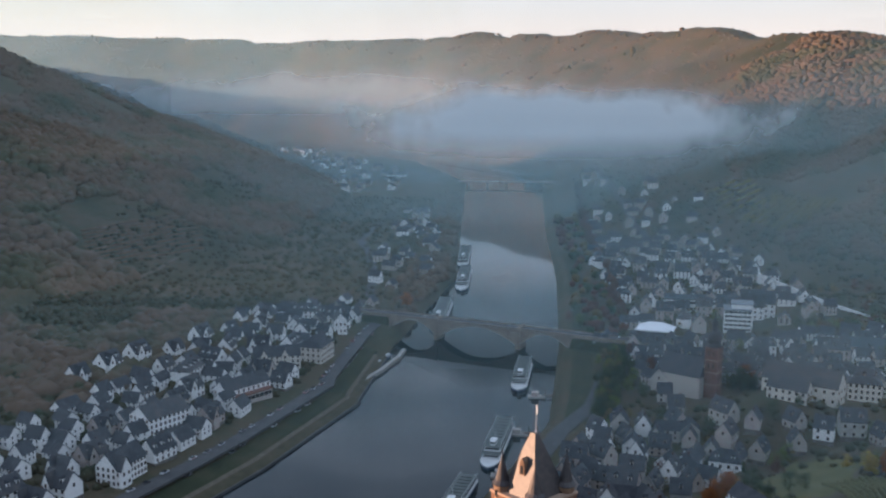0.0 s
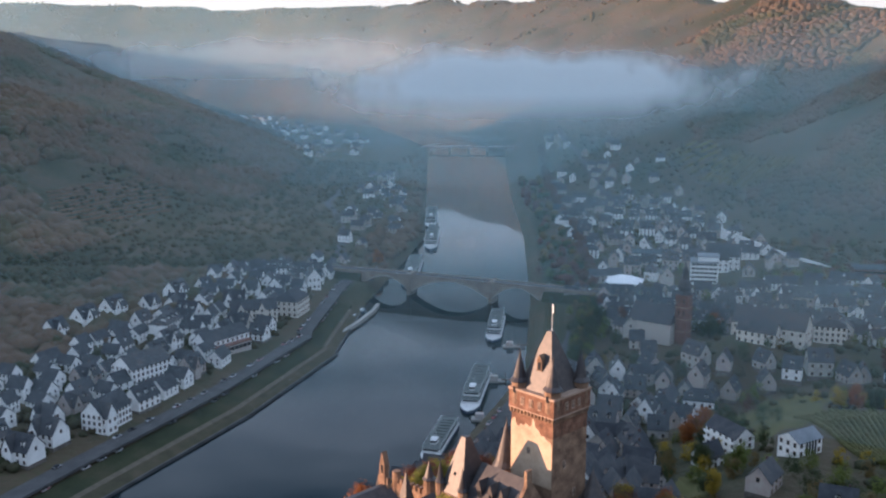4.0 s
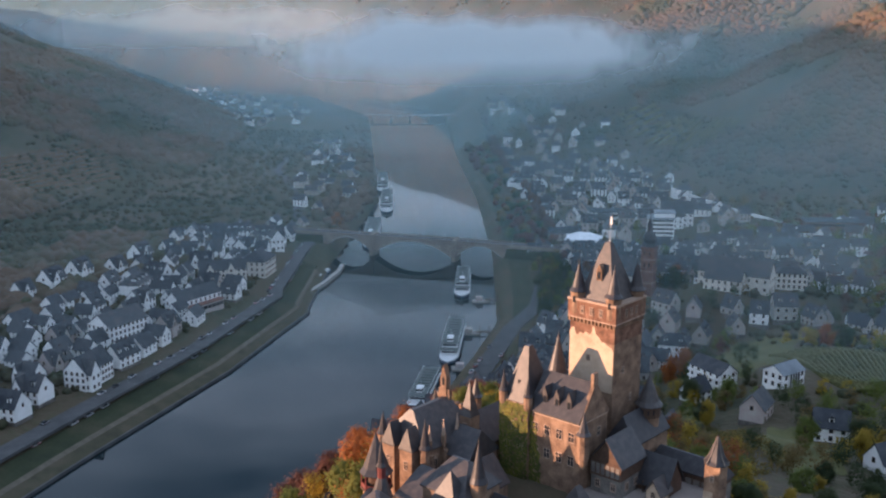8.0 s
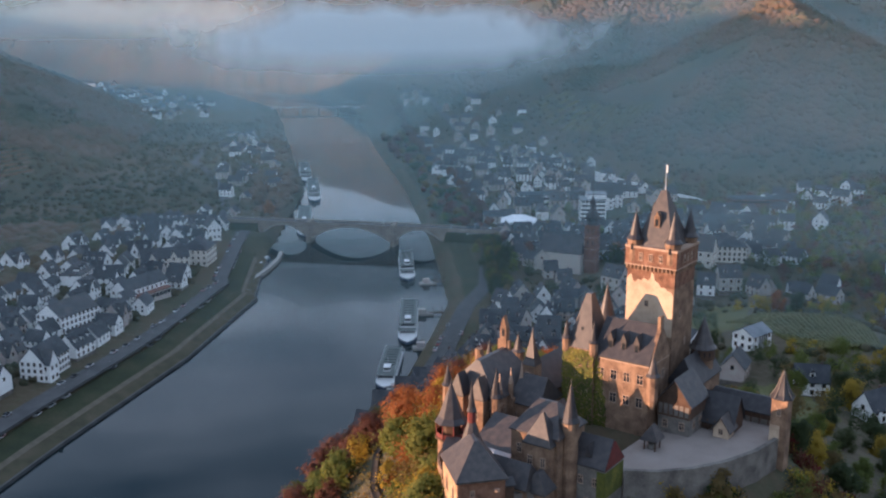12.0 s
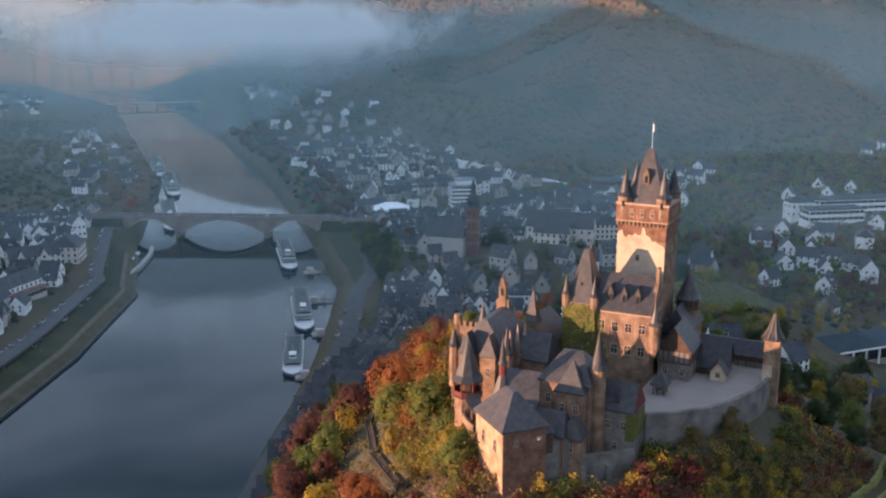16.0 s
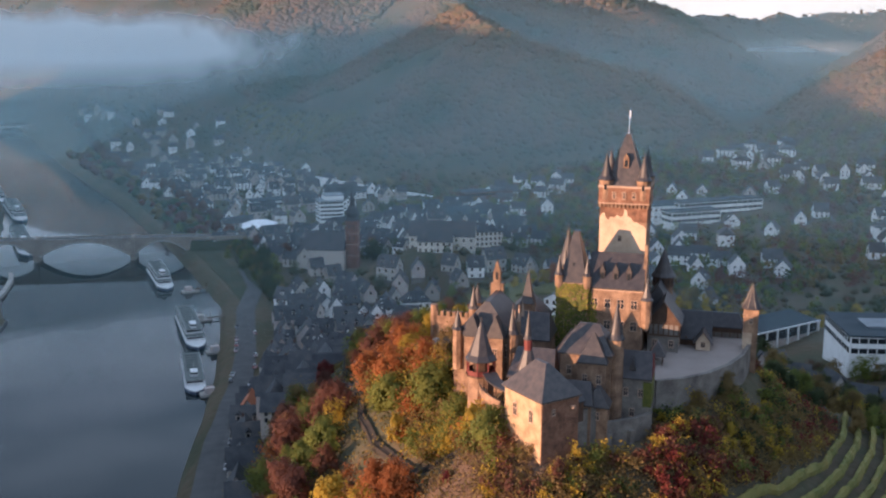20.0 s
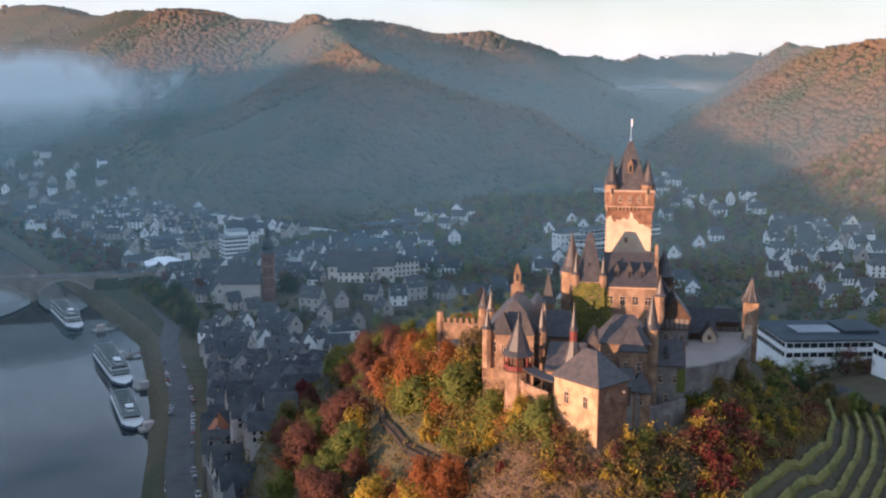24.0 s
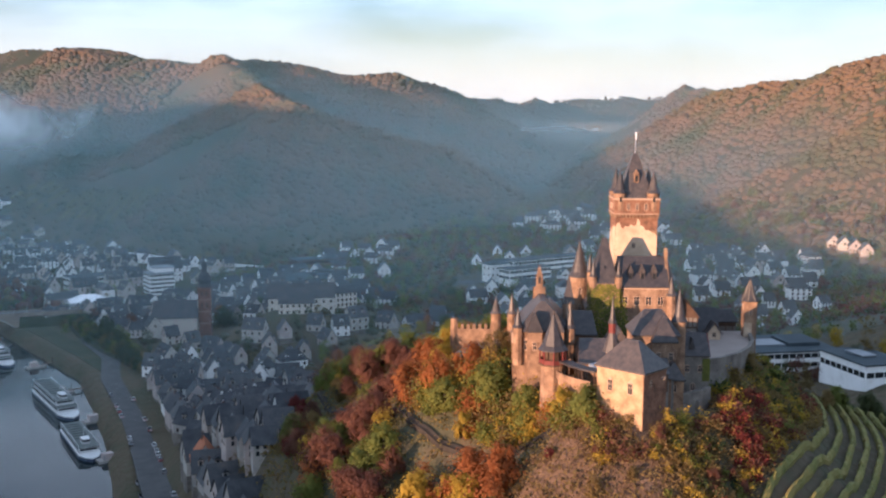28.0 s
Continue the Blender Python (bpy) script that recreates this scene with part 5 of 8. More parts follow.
def ship(length, width, tiers):
    """A passenger boat: pointed hull, cabin decks with window bands, wheelhouse, open top deck."""
    root = thing("passenger_boat", pose(0, 0, 0), "white river passenger boat with long window bands moored at a jetty", "boat")
    L, W = length / 2, width / 2
    plan = [(-L, -W * 0.75), (-L * 0.9, -W), (L * 0.72, -W), (L * 0.9, -W * 0.6), (L, 0), (L * 0.9, W * 0.6), (L * 0.72, W), (-L * 0.9, W), (-L, W * 0.75)]
    part("hull", prism(B(), plan, -0.6, 1.3), BOATHULL, root, "dark blue hull")
    part("bulwark", prism(B(), [(x * 1.005, y * 1.01) for x, y in plan], 1.3, 1.8), BOATWHITE, root)
    z = 1.8
    for k in range(tiers):
        x0, x1, w = -L * (0.9 - 0.04 * k), L * (0.66 - 0.12 * k), W * 0.9 - 0.25 * k
        part("cabin", box(B(), x0, x1, -w, w, z, z + 2.3), BOATWHITE, root)
        for s in (-1, 1):
            part("window_band", box(B(), x0 + 1, x1 - 1, s * w - 0.04, s * w + 0.04, z + 0.9, z + 1.8), GLASS, root)
        part("window_front", box(B(), x1 - 0.04, x1 + 0.04, -w + 0.5, w - 0.5, z + 0.9, z + 1.8), GLASS, root)
        z += 2.3
        part("deck", box(B(), x0 - 0.6, x1 + 0.8, -w - 0.25, w + 0.25, z, z + 0.18), BOATDECK, root, "grey-green deck")
        z += 0.18
    for s in (-1, 1):
        bm = box(B(), x0, x1, s * w - 0.03, s * w + 0.03, z + 0.9, z + 0.98)
        for k in range(12):
            xx = x0 + (x1 - x0) * k / 11
            box(bm, xx - 0.04, xx + 0.04, s * w - 0.04, s * w + 0.04, z, z + 0.9)
        part("railing", bm, BOATWHITE, root)
    part("wheelhouse", prism(B(), [(L * 0.42, -1.6), (L * 0.5, -1.2), (L * 0.5, 1.2), (L * 0.42, 1.6), (L * 0.3, 1.6), (L * 0.3, -1.6)], z, z + 2.0), BOATWHITE, root)
    part("wheelhouse_window", prism(B(), [(L * 0.425, -1.65), (L * 0.505, -1.22), (L * 0.505, 1.22), (L * 0.425, 1.65), (L * 0.33, 1.65), (L * 0.33, -1.65)], z + 0.9, z + 1.6), GLASS, root)
    for k in range(7):
        xx = x0 + 3 + (L * 0.25 - x0 - 3) * k / 7
        part("bench", box(B(), xx, xx + 1.1, -w * 0.7, w * 0.7, z, z + 0.5), BOATDECK, root)
    part("mast", ring(B(), L * 0.28, 0, 0.08, z + 2, 0.05, z + 5, 6), BOATWHITE, root)
    return root


def heading(a, b):
    return math.degrees(math.atan2(b[1] - a[1], b[0] - a[0]))


def moor(proto, bow, stern):
    m = pose((bow[0] + stern[0]) / 2, (bow[1] + stern[1]) / 2, 0, 0, 0, heading(stern, bow))
    if proto.location.length < 1e-6 and not proto.get("used"):
        proto.matrix_basis = m
        proto["used"] = 1
        return proto
    return copy_thing(proto, m)


moor(ship(62, 9.5, 2), (20.5, 460), (34, 523))
moor(ship(48, 8.6, 1), (-0.7, 402), (12.6, 449))
moor(ship(58, 9.5, 2), (43.5, 579), (53, 638))
cruise = ship(95, 11.0, 2)
moor(cruise, (15, 852), (22, 950))
moor(cruise, (-5, 730), (2, 800))
moor(cruise, (18, 958), (24, 1056))
for x, y, w, ang in ((38, 452, 26, -8), (15, 398, 24, -10), (62, 570, 20, -4), (46, 508, 18, -8)):
    j = thing("landing_jetty", pose(x, y, 0, 0, 0, ang), "floating pontoon jetty with a gangway", "jetty")
    part("pontoon", box(B(), -w / 2 - 3, -w / 2 + 7, -2.5, 2.5, -0.5, 1.0), CONCRETE, j)
    part("gangway", box(B(), -w / 2 + 5, w / 2 + 6, -0.8, 0.8, 1.2, 1.5), TIMBER, j)
    part("shelter", box(B(), -w / 2 - 1, -w / 2 + 3, -1.5, 1.5, 1.0, 3.4), CREAM, j)
    for k in range(3):
        part("mooring_post", ring(B(), -w / 2 + 2 + 5 * k, 2.2, 0.25, -3, 0.25, 4.2, 6), TIMBER, j)
# harbour mole on the west bank
mole = thing("harbour_mole", pose(0, 0, 0), "low curved stone mole that shelters small boats", "harbour wall")
curve = [(-26, 668), (-29, 650), (-38, 622), (-49, 596), (-62, 566)]
part("wall", strip_wall(B(), curve, 1.3, -2, 2.2), CONCRETE, mole)

# ---- along the river: places by arc length and offset (west negative) ----
def river_at(y):
    """Centre and unit tangent of the river where its centre line has that y."""
    for p, q in zip(RIVER, RIVER[1:]):
        if p[1] <= y <= q[1]:
            s = (y - p[1]) / (q[1] - p[1])
            t = Vector((q[0] - p[0], q[1] - p[1])).normalized()
            return p[0] + s * (q[0] - p[0]), p[2] + s * (q[2] - p[2]), t
    return RIVER[-1][0], 60, Vector((0, 1))


def bankside(y, off):
    """A place off metres from the bank (east positive, west negative) at about that y, and the river's heading."""
    x, half, t = river_at(y)
    o = (half + abs(off)) * (1 if off > 0 else -1)
    return x + t.y * o, y - t.x * o, math.degrees(math.atan2(t.y, t.x))


def ribbon(name, pts, width, material, lift, label, category, kind="structure"):
    """A road or path laid on the ground along a line of places."""
    fine = []
    for p, q in zip(pts, pts[1:]):
        n = max(1, int(math.dist(p, q) / 5))
        fine += [(p[0] + (q[0] - p[0]) * k / n, p[1] + (q[1] - p[1]) * k / n) for k in range(n)]
    fine = np.array(fine + [pts[-1]], dtype=float)
    d = np.gradient(fine, axis=0)
    d /= np.linalg.norm(d, axis=1)[:, None] + 1e-9
    nrm = np.stack([-d[:, 1], d[:, 0]], -1)
    rows = []
    for o in (-0.5, -0.17, 0.17, 0.5):
        p = fine + nrm * o * width
        z = np.maximum(land(p[:, 0], p[:, 1]), 0.6) + lift
        rows.append(np.concatenate([p, z[:, None]], 1))
    n = len(fine)
    zs = np.max(np.stack([r[:, 2] for r in rows]), 0)
    for r in rows:
        r[:, 2] = np.maximum(r[:, 2], zs - 0.5)
    base = [r.copy() for r in (rows[0], rows[-1])]
    for r in base:
        r[:, 2] -= 1.2
    allr = [base[0]] + rows + [base[1]]
    v = np.concatenate(allr)
    f = [(k * n + i, (k + 1) * n + i, (k + 1) * n + i + 1, k * n + i + 1) for k in range(len(allr) - 1) for i in range(n - 1)]
    ob = mesh_np(name, v, [q[::-1] for q in f], material)
    return tagged(ob, label, category, kind=kind)


ys = list(range(150, 770, 30))
ribbon("road", [bankside(y, -21.4)[:2] for y in ys] + [(-58, 760), (-62, 900), (-72, 1000), (-88, 1080), (-76, 1180), (-60, 1300)], 8.0, ROAD, 0.35, "grey riverside road with parked cars along the west bank", "road")
def bank_sheet(name, profile, y0, y1, material, label, category):
    """A strip that follows the west bank; profile: metres from the water's edge and height."""
    ys = np.arange(y0, y1, 10.0)
    v = [(*bankside(y, -o)[:2], z) for o, z in profile for y in ys]
    n = len(ys)
    f = [(k * n + i, (k + 1) * n + i, (k + 1) * n + i + 1, k * n + i + 1) for k in range(len(profile) - 1) for i in range(n - 1)]
    return tagged(mesh_np(name, v, [q[::-1] for q in f], material), label, category, kind="structure")


# Wall takes the dark asphalt colour, standing in for shadow and reflection at the waterline.
bank_sheet("quay_wall", [(0.3, -1.0), (0.5, 1.2), (1.2, 1.3), (1.25, 0.6)], 120, 650, ROAD, "low stone quay wall along the west bank, its shadow put into the dark colour", "wall")
bank_sheet("pavement", [(6.4, 0.6), (6.4, 3.15), (8.6, 3.95), (8.6, 0.6)], 120, 650, DIRT, "trodden tan footpath along the bank", "path")
bank_sheet("lawn_strip", [(1.2, 0.6), (1.2, 1.25), (6.4, 3.1)], 120, 655, MEADOWDRY, "dry brown-green grass at the water's edge", "lawn")
bank_sheet("lawn_bank", [(8.6, 0.8), (8.6, 3.9), (13, 5.0), (17.5, 6.6)], 120, 655, GRASS, "dark green grass bank between footpath and road", "lawn")
ribbon("quay_road", [bankside(y, 13.0)[:2] for y in range(200, 470, 25)] + [(60, 500), (82, 540), (96, 590), (112, 630), (120, 650)], 9.5, QUAYROAD, 0.4, "wide grey quay road beside the old town", "road")
ribbon("park_lawn", [bankside(y, 16)[:2] for y in range(540, 1000, 30)], 12.0, GRASS, 0.25, "grass park strip along the east bank", "lawn")
ribbon("green_hedge_bank", [(82, 500), (90, 560), (102, 610), (112, 640)], 9.0, GRASS, 0.6, "green planted strip beside the quay road", "lawn")
ribbon("town_road", [(125, 650), (165, 640), (215, 620), (280, 560), (330, 500), (420, 400), (520, 330)], 6.5, ROAD, 0.35, "narrow town road into the side valley", "road")
ribbon("station_road", [(120, 655), (160, 760), (190, 900), (215, 1100), (200, 1400)], 7.0, ROAD, 0.35, "straight road through the lower town", "road")
ribbon("far_bank_road", [(175, 1700), (125, 1815), (30, 2000), (-40, 2110)], 6.0, PAVE, 4.0, "pale road along the far river bend", "road")
ribbon("hill_track", [(-350, 640), (-305, 727), (-259, 817), (-244, 864), (-236, 900)], 2.6, DIRT, 0.8, "pale track across the vineyard hillside", "path")
ribbon("castle_path", [(2, 268), (-14, 240), (-21.6, 217), (-29, 200), (-37, 186), (-39.5, 175), (-39, 160), (-36, 148)], 1.3, DARKPATH, 0.9, "dark walled footpath that climbs the wooded castle slope", "path")
ribbon("castle_path_lower", [(-21.6, 217), (-36, 222), (-44, 205), (-56, 180)], 1.6, DARKPATH, 0.5, "dark lower footpath in the trees", "path")

# ---- houses ----
def glazed(w, h, shutters=False):
    """A small window: pale frame round a dark pane."""
    bm = B()
    box(bm, -w / 2, w / 2, -0.05, 0.1, 0, h)
    for f in bm.faces:
        f.material_index = 1
    n0 = len(bm.faces)
    for x0, x1, z0, z1 in ((-w / 2 - 0.07, -w / 2, -0.07, h + 0.07), (w / 2, w / 2 + 0.07, -0.07, h + 0.07), (-w / 2, w / 2, -0.07, 0), (-w / 2, w / 2, h, h + 0.07)):
        box(bm, x0, x1, -0.1, 0.1, z0, z1)
    me = bpy.data.meshes.new("window")
    bm.normal_update()
    bm.to_mesh(me)
    bm.free()
    me.materials.append(FRAME)
    me.materials.append(GLASS)
    return me


SMALLWIN, BIGWIN = glazed(1.1, 1.5), glazed(1.9, 1.4)


def house(w, d, h, rise, wall, roof, nwin, floors, dormers=0, hipped=False, label="", name="house", category="house", group="", cross=0.0):
    """A house with its long side along x: walls with gables, roof, chimneys, windows on all sides, dormers."""
    root = thing(name, pose(0, 0, -300), label, category, group)
    bm = box(B(), -w / 2, w / 2, -d / 2, d / 2, -8, h)
    if not hipped:
        gable_wall(bm, -w / 2, w / 2, -d / 2, d / 2, h, h + rise, "y")
    part("wall", bm, wall, root)
    part("plinth", box(B(), -w / 2 - 0.1, w / 2 + 0.1, -d / 2 - 0.1, d / 2 + 0.1, -8, 0.8), GREYSTONE, root)
    if hipped:
        bm = hip(B(), -w / 2, w / 2, -d / 2, d / 2, h + 0.12, h + rise + 0.2, d * 0.45, d, 0.35, 0.2)
    else:
        bm = gable_roof(B(), -w / 2, w / 2, -d / 2, d / 2, h + 0.05, h + rise + 0.05)
    part("roof", bm, roof, root)
    bm = box(B(), 0.28 * w - 0.35, 0.28 * w + 0.35, 0.1, 0.8, h + rise * 0.5, h + rise + 0.8)
    part("chimney", bm, BRICK, root)
    for k in range(floors):
        z = 1.3 + k * (h - 0.3) / floors
        for i in range(nwin):
            x = -w / 2 + w * (i + 0.5) / nwin
            o = new("window", SMALLWIN)
            o.parent, o.matrix_basis = root, pose(x, -d / 2, z)
    for s, a in ((-1, 270), (1, 90)):
        o = new("window", SMALLWIN)
        o.parent, o.matrix_basis = root, pose(s * w / 2, 0, h - 0.6, 0, 0, a)
    for i in range(dormers):
        x = -w / 2 + w * (i + 0.5) / dormers
        for s in (-1,):
            bm = box(B(), x - 0.8, x + 0.8, min(s * d * 0.36, s * d * 0.12), max(s * d * 0.36, s * d * 0.12), h + rise * 0.2, h + rise * 0.62)
            q = part("dormer", bm, wall, root)
            bm = gable_wall(B(), x - 1.0, x + 1.0, min(s * d * 0.4, s * d * 0.06), max(s * d * 0.4, s * d * 0.06), h + rise * 0.62, h + rise * 0.62 + 1.0)
            part("dormer_roof", bm, roof, q)
            bm = box(B(), x - 0.45, x + 0.45, s * d * 0.36 - 0.05, s * d * 0.36 + 0.05, h + rise * 0.3, h + rise * 0.55)
            part("dormer_window", bm, GLASS, q)
    if cross:
        x = -w * 0.22
        bm = box(B(), x - cross / 2, x + cross / 2, -d / 2 - 1.2, 0, -4, h)
        gable_wall(bm, x - cross / 2, x + cross / 2, -d / 2 - 1.2, 0, h, h + rise * 0.92)
        q = part("cross_wing", bm, wall, root)
        part("cross_roof", gable_roof(B(), x - cross / 2, x + cross / 2, -d / 2 - 1.2, 0, h + 0.05, h + rise * 0.92 + 0.05, "y"), roof, q)
        o = new("window", SMALLWIN)
        o.parent, o.matrix_basis = root, pose(x, -d / 2 - 1.2, h - 0.4)
    return root


W1 = "white-plastered riverside house with dark slate gable roof"
W2 = "white-plastered house with dormers in a dark slate roof"
O1 = "narrow old-town house with steep dark slate roof"
O2 = "cream-plastered town house with steep slate roof"
LEFT = [house(11, 8.5, 5.2, 5.2, PLASTER, TOWNSLATE, 3, 2, 0, False, W1, cross=4.2), house(14, 9.5, 5.6, 5.6, PLASTER, TOWNSLATE, 4, 2, 3, False, W2),
        house(19, 11, 8.2, 5.0, PLASTER, TOWNSLATE, 6, 3, 4, True, "long white hotel with dormers in a hipped slate roof", "hotel", "hotel"),
        house(10, 8, 4.6, 5.0, PLASTER, TOWNSLATE, 3, 2, 1, False, W1), house(10, 9, 4.8, 5.4, GREYWALL, TOWNSLATE, 3, 2, 1, False, "grey-brown house with steep slate roof"), house(12.5, 9, 5.4, 5.4, CREAM, TOWNSLATE, 3, 2, 2, False, O2, cross=4.6),
        house(13, 10, 6.4, 5.8, PLASTER, TOWNSLATE, 4, 2, 2, False, W2, cross=5.0)]
OLD = [house(9, 7.5, 6.8, 5.4, PLASTER, TOWNSLATE, 2, 2, 1, False, O1), house(11, 8, 7.6, 5.2, CREAM, TOWNSLATE, 3, 2, 1, False, O2),
       house(12, 9, 8.2, 5.6, CREAM, TOWNSLATE, 3, 2, 2, False, O2), house(8, 7, 5.8, 5.0, CREAM, TOWNSLATE, 2, 2, 0, False, O1),
       house(14, 9, 7.4, 4.8, PLASTER, TOWNSLATE, 4, 2, 2, True, W2), house(8.5, 7.5, 4.8, 5.2, GREYWALL, TOWNSLATE, 2, 1, 1, False, "small grey slate-hung house with steep slate roof"),
       house(10, 7.5, 5.2, 5.4, GREYWALL, TOWNSLATE, 3, 2, 2, False, "grey-brown town house with dormers in a steep slate roof")]
TILED = house(10, 8, 6.0, 5.6, CREAM, TILE_RED, 3, 2, 0, False, "cream house with orange tiled roof")
NEW = [house(9, 7.5, 5.0, 4.6, PLASTER, TOWNSLATE, 3, 2, 0, False, "white-plastered valley house with plain slate gable"), house(10.5, 8, 5.4, 4.6, PLASTER, TOWNSLATE, 3, 2, 1, False, W2),
       house(8.5, 7, 4.8, 4.6, PLASTER, TOWNSLATE, 2, 2, 0, False, W1), house(11, 8, 5.4, 4.4, CREAM, TOWNSLATE, 3, 2, 0, False, O2), house(13, 9, 7.5, 3.4, PLASTER, TOWNSLATE, 4, 3, 0, True, "white three-storey apartment house with hipped roof")]
rng = random.Random(11)
taken = []
# ground kept free for the single large buildings, roads and the castle hill's crown
KEEPOUT = [(155, 548, 26), (168, 496, 13), (182, 502, 15), (196, 498, 12), (213, 501, 11), (203, 695, 22), (145, 687, 20), (335, 487, 26), (370, 478, 26), (405, 465, 22), (190, 214, 32), (172, 170, 20), (183, 284, 17), (214, 284, 17), (-137, 481, 13), (-140, 430, 11), (-80, 616, 12), (-104, 535, 13), (-70, 679, 8), (-97, 586, 13), (128, 325, 11), (113, 354, 10), (165, 350, 36), (235, 720, 24), (150, 405, 20)]
HOUSES = 0


def free(x, y, r):
    return all((x - a) ** 2 + (y - b) ** 2 > (r + c) ** 2 for a, b, c in taken) and all((x - a) ** 2 + (y - b) ** 2 > (r * 0.6 + c) ** 2 for a, b, c in KEEPOUT)


GARDENS = [(80, 365), (100, 402), (120, 432), (142, 454), (182, 456), (262, 420), (300, 330), (290, 235), (60, 205)]


def in_gardens(x, y):
    """Whether a place lies in the open gardens between the castle and the town."""
    inside = False
    for (ax, ay), (bx, by) in zip(GARDENS, GARDENS[1:] + GARDENS[:1]):
        if (ay > y) != (by > y) and x < (bx - ax) * (y - ay) / (by - ay) + ax:
            inside = not inside
    return inside


def settle(protos, x, y, ang, r, group, garden=False):
    """Stands a copy of a house on the ground, if there is room."""
    global HOUSES
    if HOUSES >= 300 or not free(x, y, r) or (in_gardens(x, y) and not garden):
        return False
    z = land1(x, y)
    if z < 3 or z > 75:
        return False
    face = Vector((math.sin(radians(ang)), -math.cos(radians(ang)))).dot(Vector((-90 - x, 20 - y)))
    if face < 0:
        ang += 180
    o = copy_thing(rng.choice(protos), pose(x, y, z + 0.1, 0, 0, ang))
    o["group"] = group
    taken.append((x, y, r))
    HOUSES += 1
    return True


for k, (x, y) in enumerate(((-197, 536), (-187, 556), (-177, 577), (-159, 589), (-150, 620), (-137, 643), (-122, 683), (-157, 560), (-135, 527))):
    settle([LEFT[(0, 6, 6, 0, 6, 3, 0, 3, 6)[k]]], x, y, 64, 8.2, "houses of the west bank")
for off, dens in ((-40, 0.9), (-55, 0.85), (-71, 0.85), (-87, 0.8)):
    y = 330.0
    while y < 735:
        x, yy, a = bankside(y, off + rng.uniform(-3, 3))
        if y < 620 or off > -110:
            if rng.random() < dens * (0.6 if y > 640 else 1):
                settle(LEFT, x, yy, a + rng.choice((0, 90, 0, 90)) + rng.uniform(-8, 8), 8.2, "houses of the west bank")
        y += rng.uniform(13, 18)
for off in (24.5, 33.0):
    for k in range(17):
        x, yy, a = bankside(205 + k * 8.8 + off * 0.3, off + rng.uniform(-0.8, 0.8))
        if land1(x, yy) < 30:
            settle([OLD[5], OLD[6], OLD[5], OLD[3]] if k % 9 != 4 else [TILED], x, yy, a + rng.choice((0, 90, 90)) + rng.uniform(-8, 8), 3.9, "roofs of the old town")
for k in range(1600):
    u, y = rng.uniform(4, 150), rng.uniform(180, 660)
    x, yy, a = bankside(y, 22 + u)
    if land1(x, yy) > (20 if yy > 350 else -9) or x < -75 or (x < 118 and yy > 500 and yy < 650) or (x > 250):
        continue
    settle(OLD, x, yy, a + rng.choice((0, 90, 180, 45)) + rng.uniform(-15, 15), 5.4, "roofs of the old town")
    if HOUSES > 226:
        break
def quarter(corners, n, r, most, group):
    """Houses scattered over a four-cornered stretch of the plan."""
    a, b, c, d = (Vector(p) for p in corners)
    done = 0
    for k in range(n):
        p = a.lerp(b, rng.random()).lerp(d.lerp(c, rng.random()), rng.random())
        done += settle(NEW, p.x, p.y, rng.choice((-40, -50, -35, 45, 40)) + rng.uniform(-14, 14), r, group)
        if done >= most:
            return


quarter(((480, 418), (351, 342), (384, 280), (500, 330)), 400, 7.0, 34, "houses of the side valley")
quarter(((515, 625), (485, 515), (560, 560), (615, 610)), 200, 6.5, 17, "terraced houses up the side valley")
quarter(((440, 560), (330, 520), (300, 400), (420, 420)), 60, 9.0, 10, "houses of the side valley")
for k in range(4):
    settle([NEW[3]], 500 - 6 * k, 322 - 10 * k, 30, 5.5, "upper row of the side valley")
for kind, x, y, a in ((0, 99, 335, 30), (3, 104, 293, 50), (1, 117, 268, -25), (0, 115, 233, 15), (2, 236, 346, 20), (1, 258, 372, 35), (0, 246, 398, 10)):
    settle([NEW[kind]], x, y, a, 5, "houses in the gardens below the castle", True)
for k in range(200):
    x, y = rng.uniform(140, 270), rng.uniform(690, 1000)
    settle(NEW + OLD[:3], x, y, rng.choice((75, -15)) + rng.uniform(-8, 8), 7.0, "houses of the lower town")
for x, y, a in ((4, 352, 60), (60, 470, 40), (205, 600, 20)):
    settle([TILED], x, y, a, 4, "roofs of the old town")
for p in LEFT + OLD + NEW + [TILED]:
    for o in (*p.children_recursive, p):
        bpy.data.objects.remove(o)


